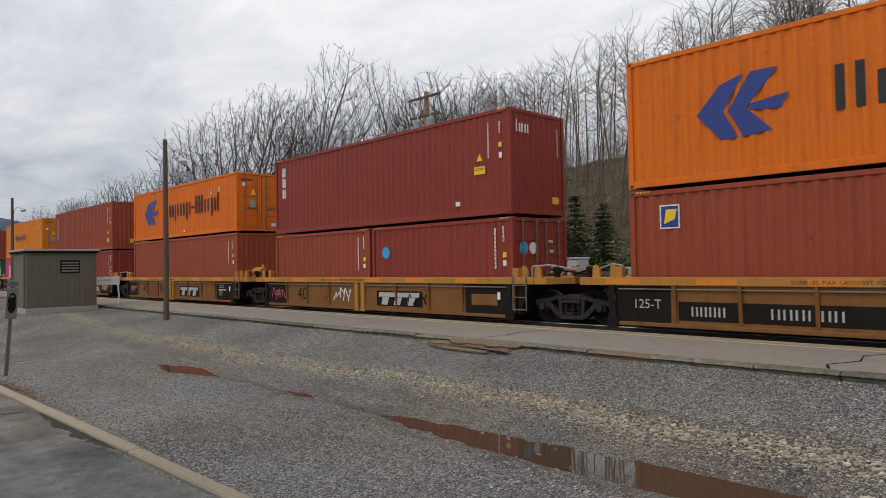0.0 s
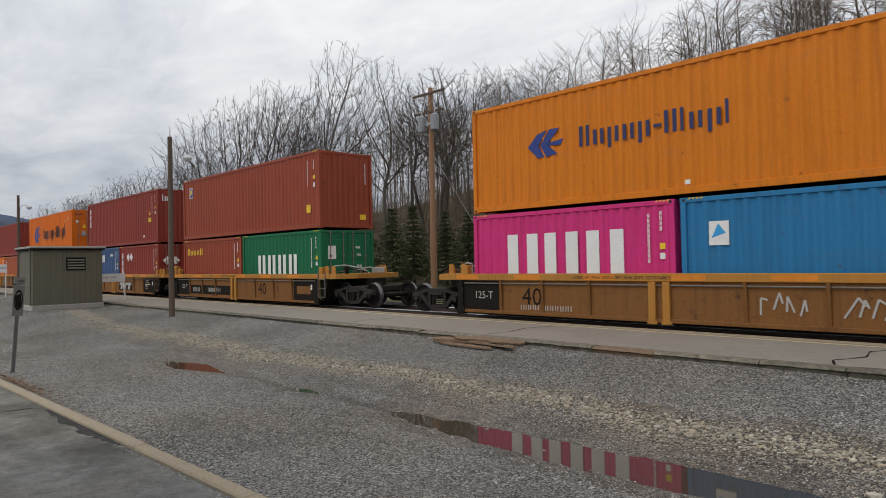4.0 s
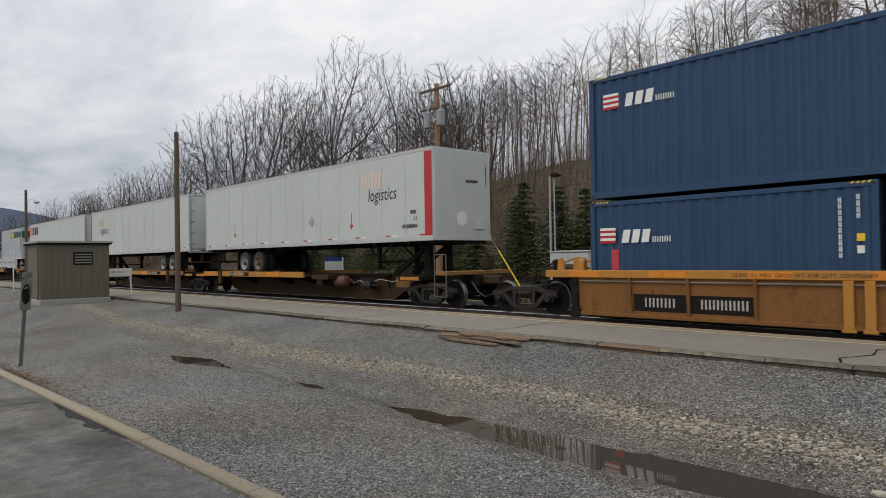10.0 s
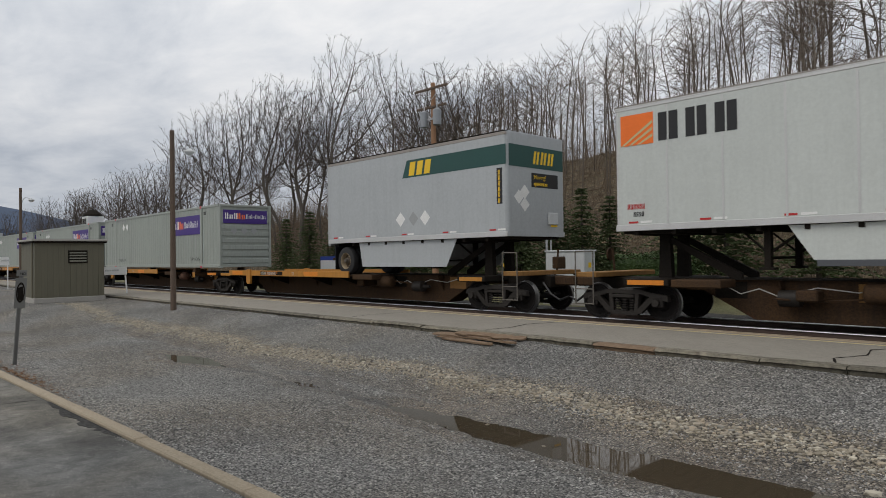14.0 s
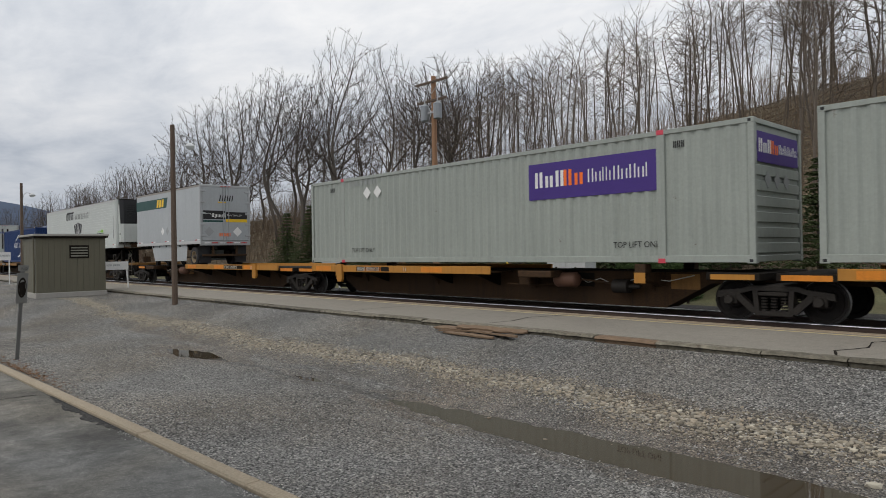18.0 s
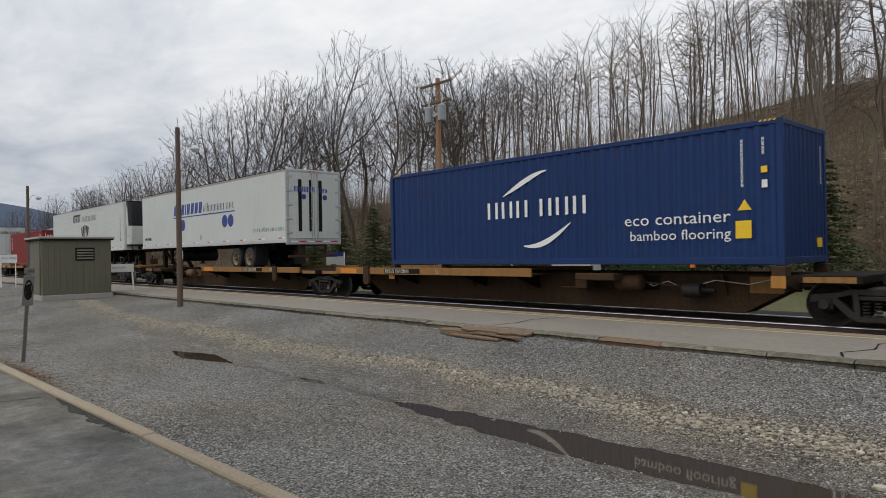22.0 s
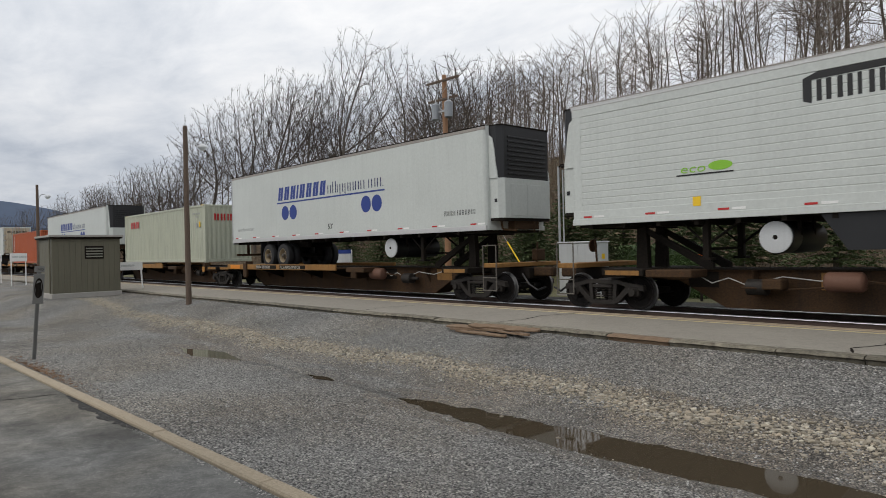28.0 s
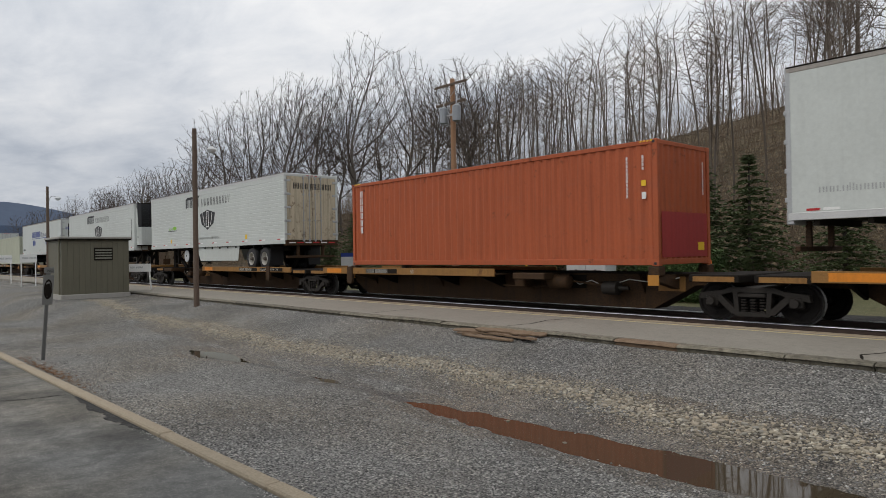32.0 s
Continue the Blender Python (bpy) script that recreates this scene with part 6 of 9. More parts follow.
RUST_TANK = mat("rust brown tank paint", (0.13, 0.062, 0.038), rough=0.7, rust=0.5, fade=0.5)
SILVER_SPRAY = mat("sprayed silver paint", (0.29, 0.29, 0.285), rough=0.5, bump=0, fade=0.5, streak=0.3)
GRAB_STEEL = mat("dull grey grab steel", (0.11, 0.098, 0.082), rough=0.6, rust=0.4)
GREY_LIGHT = mat("worn pale stencil paint", (0.42, 0.41, 0.38), rough=0.6, bump=0, fade=0.5)


# ---- shipping containers ----
def corrugated(s, a0, a1, z0, z1, outer, inner, axis, sign, pitch=0.278):
    """A trapezoid-ribbed sheet from a0 to a1."""
    n = max(3, round((a1 - a0) / pitch))
    p = (a1 - a0) / n
    prof = []
    for i in range(n):
        for f, d in ((0.0, inner), (0.25, inner), (0.5, outer), (0.75, outer)):
            prof.append((a0 + (i + f) * p, d))
    prof.append((a1, inner))
    vs = []
    for z in (z0, z1):
        for a, d in prof:
            vs.append((a, sign * d, z) if axis == 0 else (sign * d, a, z))
    m = len(prof)
    s.add(vs, [(i, i + 1, m + i + 1, m + i) for i in range(m - 1)])


def container(X, z, L, H, paint_mat, doors, label, W=2.438, lift=False):
    """A steel box with posts, rails, castings, ribbed walls, and doors or a plain wall at its leading end."""
    box = thing("shipping_container", label, "container", pose(X, TRACK_Y, z), group="containers on the train")
    TRAIN.append((box, X))
    h, w = L / 2, W / 2
    k = "%.1f %.2f %.2f" % (L, H, W)
    for sgn in (-1, 1):
        s = Shape()
        corrugated(s, -h + 0.10, h - 0.10, 0.16, H - 0.10, w - 0.014, w - 0.050, 0, sgn, 0.305 if lift else 0.278)
        part("side_wall", s, paint_mat, box, key="side %d " % sgn + k)
        ya, yb = sorted((sgn * (w - 0.06), sgn * w))
        part("top_rail", Shape().box(-h + 0.05, h - 0.05, ya, yb, H - 0.11, H - 0.005, 0.008), paint_mat, box, key="top rail %d " % sgn + k)
        part("bottom_rail", Shape().box(-h + 0.05, h - 0.05, ya, yb, 0.02, 0.17, 0.008), paint_mat, box, key="bottom rail %d " % sgn + k)
        for e in (-1, 1):
            xa, xb = sorted((e * (h - 0.13), e * (h - 0.003)))
            ya, yb = sorted((sgn * (w - 0.12), sgn * (w - 0.002)))
            part("corner_post", Shape().box(xa, xb, ya, yb, 0.1, H - 0.1, 0.01), paint_mat, box, key="post %d %d " % (sgn, e) + k)
            for z0 in (0.0, H - 0.118):
                xa2, xb2 = sorted((e * (h - 0.178), e * h))
                ya2, yb2 = sorted((sgn * (w - 0.162), sgn * (w + 0.002)))
                c = part("corner_casting", Shape().box(xa2, xb2, ya2, yb2, z0, z0 + 0.118, 0.012), paint_mat, box, key="casting %d %d %.1f " % (sgn, e, z0) + k)
                part("casting_hole", Shape().box(e * (h - 0.09) - 0.035, e * (h - 0.09) + 0.035, min(sgn * (w + 0.001), sgn * (w + 0.004)), max(sgn * (w + 0.001), sgn * (w + 0.004)), z0 + 0.03, z0 + 0.088), BLACK, c, key="hole %d %d %.1f " % (sgn, e, z0) + k)
    s = Shape()
    corrugated(s, -h + 0.10, h - 0.10, -w + 0.06, w - 0.06, H - 0.012, H - 0.032, 0, 1)
    s.v = [(x, y2, z2) for x, z2, y2 in s.v]
    part("roof_sheet", s, paint_mat, box, key="roof " + k)
    part("floor", Shape().box(-h + 0.05, h - 0.05, -w + 0.06, w - 0.06, 0.06, 0.16), CAR_BLACK, box, key="floor " + k)
    for e in (-1, 1):
        xa, xb = sorted((e * (h - 0.10), e * (h - 0.01)))
        part("end_sill", Shape().box(xa, xb, -w + 0.1, w - 0.1, 0.03, 0.16, 0.008), paint_mat, box, key="end sill %d " % e + k)
        part("end_header", Shape().box(xa, xb, -w + 0.1, w - 0.1, H - 0.11, H - 0.01, 0.008), paint_mat, box, key="header %d " % e + k)
        if e == 1 and doors:
            for sgn in (-1, 1):
                d = Shape()
                ya, yb = sorted((sgn * 0.012, sgn * (w - 0.13)))
                d.box(h - 0.075, h - 0.035, ya, yb, 0.17, H - 0.12)
                for j in range(5):
                    z0 = 0.28 + j * (H - 0.5) / 5
                    d.box(h - 0.036, h - 0.018, ya + 0.06, yb - 0.06, z0, z0 + (H - 0.5) / 5 - 0.13, 0.008)
                door = part("door", d, paint_mat, box, "ribbed steel door", key="door %d " % sgn + k)
                for y in (sgn * 0.22, sgn * 0.80):
                    r = Shape().tube((h + 0.012, y, 0.10), (h + 0.012, y, H - 0.07), 0.019, n=8)
                    for z0 in (0.13, 0.9, H - 1.0, H - 0.12):
                        r.box(h - 0.03, h + 0.035, y - 0.045, y + 0.045, z0, z0 + 0.07)
                    r.box(h - 0.01, h + 0.03, y - 0.02, y + 0.26 * (1 if sgn > 0 else -1) * (1 if abs(y) < 0.5 else -1), 1.02, 1.06) if sgn > 0 else r.box(h - 0.01, h + 0.03, min(y, y - 0.26 * (1 if abs(y) < 0.5 else -1)), max(y, y - 0.26 * (1 if abs(y) < 0.5 else -1)), 1.02, 1.06)
                    part("locking_bar", r, LOCK_STEEL, door, "grey steel locking bar", key="bar %.2f " % y + k)
        else:
            s = Shape()
            if lift:
                for j in range(8):
                    z0 = 0.2 + j * (H - 0.4) / 8
                    a, b = sorted((e * (h - 0.06), e * (h - 0.02)))
                    part("end_rib", Shape().box(a, b, -w + 0.12, w - 0.12, z0, z0 + (H - 0.4) / 8 - 0.10, 0.015), paint_mat, box, key="end rib %d %d" % (e, j))
                a, b = sorted((e * (h - 0.09), e * (h - 0.06)))
                s.box(a, b, -w + 0.1, w - 0.1, 0.16, H - 0.1)
            else:
                corrugated(s, -w + 0.12, w - 0.12, 0.15, H - 0.10, h - 0.015, h - 0.055, 1, e, 0.25)
            part("end_wall", s, paint_mat, box, key="end wall %d " % e + k)
    if lift:
        for e in (-1, 1):
            for sgn in (-1, 1):
                ya, yb = sorted((sgn * (w - 0.06), sgn * (w + 0.004)))
                p = part("lift_post", Shape().box(e * 6.05 - 0.10, e * 6.05 + 0.10, ya, yb, 0.02, H, 0.01), paint_mat, box, key="lift post %d %d" % (e, sgn))
                for z0 in (0.0, H - 0.11):
                    ya, yb = sorted((sgn * (w - 0.1), sgn * (w + 0.010)))
                    part("lift_casting", Shape().box(e * 6.05 - 0.09, e * 6.05 + 0.09, ya, yb, z0, z0 + 0.11, 0.01), PINK_RED, p, "red lift casting", key="lift casting %d %d %.1f" % (e, sgn, z0))
    else:
        for e in (-1, 1):
            for i in range(4):
                u = e * (h - 0.18 - i * 0.09)
                poly(box, "n", w + 0.001, [(u, H - 0.045), (u + 0.045, H - 0.045), (u + 0.075, H - 0.008), (u + 0.03, H - 0.008)], YELLOW, "warning_stripe")
    return box


def code_column(box, u, H, z_top, n, material=WHITE, face="n", off=1.212, h=0.075):
    bars(box, face, off, u, z_top, h, "H" * n, material, upright=True, name="code_marking", pitch=0.75, weight=0.24)


def shipping_codes(box, L, H, w=1.219, caution=True, end=True, white=WHITE):
    """The usual columns of figures and small labels near the leading end, and on that end."""
    u, off = L / 2 - 0.82, w - 0.008
    code_column(box, u, H, H - 0.42, 11, white, off=off)
    code_column(box, u + 0.42, H, H - 0.42, 4, white, off=off)
    plate(box, "n", off, u + 0.40, H - 1.05, 0.12, 0.13, YELLOW, "label")
    plate(box, "n", off, u + 0.41, H - 1.35, 0.11, 0.16, WHITE, "label")
    if caution:
        t = [(u - 0.42, H - 1.35), (u - 0.20, H - 1.35), (u - 0.31, H - 1.14)]
        poly(box, "n", off, t, YELLOW, "warning_triangle")
        plate(box, "n", off, u - 0.52, H - 1.72, 0.42, 0.22, YELLOW, "caution_label")
        if H > 2.7:
            words(box, "n", off + 0.003, u - 0.50, H - 1.61, 0.065, "CAUTION", INK, width=0.85)
    if end:
        code_column(box, w - 0.36, H, H - 0.45, 10, white, "e", L / 2 - 0.011, 0.07)
        plate(box, "e", L / 2 - 0.011, w - 0.62, 0.35, 0.30, 0.20, YELLOW, "caution_label")


def emblem(box, u, v, h, wide=1.25, off=1.212, material=None):
    """A plain angular emblem: a slanted hexagon cut by slits, with two flights behind it."""
    m = material or BLUE
    k, s_ = h, wide
    poly(box, "n", off, [(u, v + 0.45 * k), (u + 0.30 * k * s_, v), (u + 0.52 * k * s_, v), (u + 0.34 * k * s_, v + 0.45 * k), (u + 0.60 * k * s_, v + k), (u + 0.30 * k * s_, v + 0.88 * k)], m, "emblem")
    poly(box, "n", off, [(u + 0.58 * k * s_, v), (u + 0.92 * k * s_, v + 0.05 * k), (u + 0.62 * k * s_, v + 0.45 * k), (u + 1.0 * k * s_, v + k), (u + 0.68 * k * s_, v + k), (u + 0.40 * k * s_, v + 0.45 * k)], m, "emblem")
    poly(box, "n", off, [(u + 0.66 * k * s_, v + 0.50 * k), (u + 1.12 * k * s_, v + 0.58 * k), (u + 1.02 * k * s_, v + 0.36 * k), (u + 0.66 * k * s_, v + 0.40 * k)], m, "emblem")


L40, L20, HC, STD = 12.192, 6.058, 2.896, 2.591
Z_LOW, Z_UP = 0.205, 2.86
RUSTY = "rust-red corrugated steel shipping container with pale markings"


def column_word(box, u, z, h, n, L, material=WHITE):
    """A word in large cells one below the other."""
    bars(box, "n", 1.212, u, z, h, "H" * n, material, upright=True, pitch=0.85, weight=0.26)


def orange_box(X, z, big=True, mat_=None, H=HC):
    d = HC - H
    b = container(X, z, L40, H, mat_ or ORANGE, True, "bright orange corrugated shipping container with blue emblem, stacked on the train")
    if big:
        emblem(b, -4.45, 0.84 - 0.2 * d, 1.28, 1.29)
        bars(b, "n", 1.212, -1.85, 1.07 - 0.1 * d, 0.84, "Hxpxp-Hlxpl", INK, pitch=0.80)
    else:
        emblem(b, -4.09, 1.29, 0.68, 1.5)
        bars(b, "n", 1.212, -2.51, 1.40, 0.50, "Hxpxp-Hlxpl", BLUE_INK, pitch=0.80)
    e = 0.0 if d else 0.8
    plate(b, "n", 1.212, 4.35 + e, 2.15 - d, 0.16, 0.24, FADED, "label")
    poly(b, "n", 1.212, [(3.55 + e, 2.12 - d), (3.77 + e, 2.12 - d), (3.66 + e, 2.34 - d)], FADED, "warning_triangle")
    plate(b, "n", 1.212, 0.6 if big else 0.2, 0.22, 0.12, 0.10, WHITE, "label")
    bars(b, "e", 6.09, -1.0, 2.52 - d, 0.11, "HxpxpHlxx", INK)
    poly(b, "e", 6.09, [(-0.55, 1.62), (-0.27, 1.62), (-0.41, 1.90)], YELLOW, "warning_triangle")
    plate(b, "e", 6.09, -0.58, 1.05, 0.26, 0.34, GREY_MARK, "data_plate")
    plate(b, "e", 6.09, 0.45, 0.25, 0.32, 0.14, WHITE, "label")
    disc(b, "e", 6.09, -0.85, 2.05, 0.10, WHITE)
    return b


BLUE_INK = mat("dark navy marking", (0.012, 0.02, 0.09), rough=0.5, bump=0)


def column_box(X, z, m=None):
    b = container(X, z, L40, HC, m or MAROON, False, "maroon corrugated shipping container with white and yellow markings")
    column_word(b, -5.55, 2.20, 0.35, 3, L40)
    shipping_codes(b, L40, HC)
    bars(b, "e", 6.085, -0.95, 2.25, 0.34, "lxx", WHITE, pitch=0.7)
    plate(b, "n", 1.212, 4.0, 0.35, 0.18, 0.13, WHITE, "label")
    return b


def small_box(X, z, m, doors, label, column=False, **kw):
    b = container(X, z, L20, STD, m, doors, label)
    code_column(b, L20 / 2 - 0.66, STD, STD - 0.38, 10, off=1.211, h=0.095)
    code_column(b, L20 / 2 - 0.36, STD, STD - 0.34, 4, off=1.211, h=0.095)
    plate(b, "n", 1.211, L20 / 2 - 0.36, 1.50, 0.13, 0.14, YELLOW, "label")
    plate(b, "n", 1.211, L20 / 2 - 0.36, 1.28, 0.12, 0.14, WHITE, "label")
    if doors:
        for y, z0 in ((0.55, 1.9), (0.6, 1.62), (0.62, 1.2), (0.58, 1.02), (0.6, 0.84)):
            bars(b, "e", L20 / 2 - 0.012, y - 0.2, z0, 0.085, "HHHH", WHITE)
    if column:
        column_word(b, -2.6, 1.85, 0.34, 3, L20)
    return b


def load_wells():
    # leading unit
    orange_box(230.2, Z_UP + HC - STD)
    b = container(230.2, Z_LOW, L40, HC, BROWN_RED, False, RUSTY)
    plate(b, "n", 1.212, -5.35, 2.03, 0.46, 0.52, WHITE, "owner_label")
    plate(b, "n", 1.212, -5.32, 2.06, 0.40, 0.46, BLUE, "owner_label", lift=0.003)
    poly(b, "n", 1.219, [(-5.25, 2.13), (-5.0, 2.23), (-4.95, 2.45), (-5.2, 2.45)], YELLOW, "owner_label")
    plate(b, "n", 1.212, -5.6, 0.72, 0.14, 0.16, WHITE, "label")
    # second unit
    column_box(214.5, Z_UP)
    small_box(211.41, Z_LOW, BROWN_RED, False, RUSTY)
    b = small_box(217.59, Z_LOW, MAROON, True, RUSTY)
    disc(b, "n", 1.212, -2.3, 1.75, 0.19, CYAN)
    disc(b, "e", 3.02, -0.75, 1.75, 0.18, CYAN)
    disc(b, "e", 3.02, -0.35, 1.75, 0.16, WHITE)
    # third
    orange_box(199.05, Z_UP + HC - STD, H=STD)
    b = container(199.05, Z_LOW, L40, HC, RED_BROWN, False, RUSTY)
    shipping_codes(b, L40, HC, caution=False)
    poly(b, "e", 6.085, [(-0.1, 1.3), (0.14, 1.3), (0.02, 1.54)], YELLOW, "warning_triangle")
    # fourth
    b = container(183.25, Z_UP, L40, HC, BROWN_RED, False, RUSTY)
    column_word(b, -5.50, 2.28, 0.215, 6, L40)
    shipping_codes(b, L40, HC, caution=False)
    for u in (-0.2, 0.5):
        plate(b, "e", 6.085, u, 0.40, 0.24, 0.24, YELLOW, "label")
    plate(b, "n", 1.212, 5.25, 0.45, 0.28, 0.24, YELLOW, "label")
    poly(b, "n", 1.212, [(5.25, 0.95), (5.53, 0.95), (5.39, 1.2)], YELLOW, "warning_triangle")
    b = small_box(180.16, Z_LOW, NAVY, False, "navy blue corrugated shipping container with a flag emblem")
    flag(b, -2.78, 1.68)
    small_box(186.34, Z_LOW, MAROON, True, RUSTY)
    # fifth
    orange_box(167.4, Z_UP, False, AMBER)
    b = small_box(164.31, Z_LOW, MAGENTA, False, "magenta corrugated shipping container with large white block letters")
    for u in (-1.77, -0.53, 0.74):
        for a in (0.0, 0.66):
            plate(b, "n", 1.212, u + a, 0.95, 0.36, 1.05, WHITE, "emblem")
    b = small_box(170.50, Z_LOW, SKY_BLUE, True, "bright blue corrugated shipping container with white labels")
    plate(b, "n", 1.212, -2.4, 1.55, 0.42, 0.50, WHITE, "owner_label")
    poly(b, "n", 1.216, [(-2.35, 1.7), (-2.05, 1.8), (-2.2, 2.0)], CYAN, "owner_label")
    for z0 in (2.1, 1.85, 1.6):
        bars(b, "n", 1.212, 1.3, z0, 0.12, "HHHHHH", WHITE, name="code_marking")
    # sixth
    b = container(147.4, Z_UP, L40, HC, BROWN_RED, False, RUSTY)
    shipping_codes(b, L40, HC, caution=False)
    plate(b, "n", 1.212, -5.35, 2.0, 0.42, 0.5, WHITE, "owner_label")
    plate(b, "n", 1.212, -5.32, 2.03, 0.36, 0.44, BLUE, "owner_label", lift=0.003)
    poly(b, "n", 1.219, [(-5.25, 2.1), (-5.05, 2.2), (-5.0, 2.4), (-5.2, 2.4)], YELLOW, "owner_label")
    plate(b, "n", 1.212, 5.2, 0.6, 0.28, 0.3, YELLOW, "label")
    b = small_box(144.31, Z_LOW, BROWN_RED, False, "rust-red corrugated shipping container with yellow lettering")
    bars(b, "n", 1.212, -2.55, 1.87, 0.32, "HxxxH", YELLOW, pitch=1.1, weight=0.26)
    b = small_box(150.50, Z_LOW, GREEN, True, "green corrugated shipping container with large white letters")
    bars(b, "n", 1.212, -1.7, 0.78, 0.95, "HHHH", WHITE, pitch=0.85, weight=0.26)
    plate(b, "e", 3.02, -0.9, 1.5, 0.35, 0.5, WHITE, "label")
    # seventh
    column_box(131.85, Z_UP)
    b = small_box(128.75, Z_LOW, SEA_BLUE, False, "weathered blue corrugated shipping container with white letters")
    bars(b, "n", 1.212, -1.73, 1.72, 0.60, "xxxxx", WHITE, pitch=0.76, weight=0.26)
    bars(b, "n", 1.212, 1.5, 2.05, 0.16, "HHHHH", WHITE)
    b = small_box(134.94, Z_LOW, MAROON, True, "maroon corrugated shipping container with white hazard placards", True)
    for u in (-1.55, -1.05):
        diamond(b, "n", 1.212, u, 1.95, 0.24, WHITE)
    for u in (-0.75, -0.3):
        diamond(b, "e", 3.05, u, 1.7, 0.24, WHITE)
    # eighth
    orange_box(116.0, Z_UP)
    b = small_box(112.91, Z_LOW, TEAL_GREY, False, "grey teal corrugated shipping container with a blue and white emblem")
    for i in range(3):
        plate(b, "n", 1.212, -2.63 + i * 0.395, 1.79, 0.39, 0.44, BLUE if i != 1 else WHITE, "emblem")
        plate(b, "n", 1.216, -2.54 + i * 0.395, 1.88, 0.21, 0.26, WHITE if i != 1 else BLUE, "emblem")
    b = small_box(119.09, Z_LOW, BRIGHT_RED, True, "red corrugated shipping container with a white emblem")
    bars(b, "n", 1.212, -2.52, 1.62, 0.48, "xxH", WHITE, pitch=0.66, weight=0.26, slant=0.1)
    bars(b, "n", 1.212, 1.0, 2.1, 0.13, "HHHHHHHH", WHITE, name="code_marking")
    # ninth
    b = container(100.1, Z_UP, L40, HC, MAROON, False, "maroon corrugated shipping container with a framed emblem")
    shipping_codes(b, L40, HC, caution=False)
    plate(b, "n", 1.212, -5.49, 2.06, 1.27, 0.56, WHITE, "owner_label")
    plate(b, "n", 1.2125, -5.46, 2.09, 1.21, 0.50, INK, "owner_label", lift=0.003)
    poly(b, "n", 1.2195, [(-5.2, 2.38), (-4.32, 2.42), (-4.30, 2.56), (-5.2, 2.50)], YELLOW, "owner_label")
    bars(b, "n", 1.2195, -5.40, 2.13, 0.24, "Hxxxxx", WHITE, pitch=0.78)
    poly(b, "n", 1.212, [(5.25, 1.05), (5.55, 1.05), (5.4, 1.32)], YELLOW, "warning_triangle")
    b = small_box(97.00, Z_LOW, ORANGE, False, "orange corrugated shipping container with blue emblem")
    emblem(b, -2.68, 1.02, 0.77, 1.24)
    bars(b, "n", 1.212, -1.29, 1.12, 0.54, "Hxpxp-Hlxpl", INK, pitch=0.74)
    b = small_box(103.19, Z_LOW, RUST_ORANGE, True, "faded orange-red corrugated shipping container with white letters")
    column_word(b, -2.3, 1.95, 0.24, 5, L20)
    # tenth
    b = container(84.13, Z_UP, L40, HC, NAVY, True, "navy blue corrugated shipping container with a flag emblem and doors")
    flag(b, -5.7, 2.1)
    code_column(b, 5.05, HC, HC - 0.42, 12)
    code_column(b, 5.45, HC, HC - 0.35, 4)
    plate(b, "n", 1.212, 5.42, 1.95, 0.16, 0.18, YELLOW, "label")
    plate(b, "e", 6.09, -1.02, 1.55, 0.42, 0.44, YELLOW, "hazard_notice")
    bars(b, "e", 6.09, -0.75, 2.25, 0.14, "HHH", WHITE)
    bars(b, "e", 6.09, 0.25, 2.1, 0.14, "HHHH HHH", WHITE, name="code_marking")
    for y, z0, w2, h2 in ((-0.85, 1.1, 0.2, 0.12), (-0.9, 0.3, 0.2, 0.12), (0.3, 1.5, 0.14, 0.14), (0.5, 0.9, 0.2, 0.2), (0.7, 1.6, 0.16, 0.12), (0.72, 0.4, 0.14, 0.08)):
        plate(b, "e", 6.09, y, z0, w2, h2, WHITE if z0 != 1.5 else YELLOW, "label")
    b = small_box(81.03, Z_LOW, NAVY, False, "navy blue corrugated shipping container with a flag emblem")
    flag(b, -2.75, 1.6)
    plate(b, "n", 1.212, -2.45, 0.95, 0.2, 0.5, RED_SPRAY, "stain")
    b = small_box(87.22, Z_LOW, RED_BROWN, True, RUSTY)
    plate(b, "e", 3.02, -0.45, 1.5, 0.42, 0.36, RED, "emblem")


def flag(b, u, v):
    for i in range(3):
        plate(b, "n", 1.212, u, v + i * 0.12, 0.42, 0.06, RED, "emblem")
        plate(b, "n", 1.212, u, v + 0.06 + i * 0.12, 0.42, 0.06, WHITE, "emblem")
    bars(b, "n", 1.212, u + 0.56, v, 0.30, "HHH", WHITE, pitch=0.85, slant=0.2, weight=0.34)
    bars(b, "n", 1.212, u + 1.36, v, 0.13, "HHHH", WHITE, pitch=0.9)


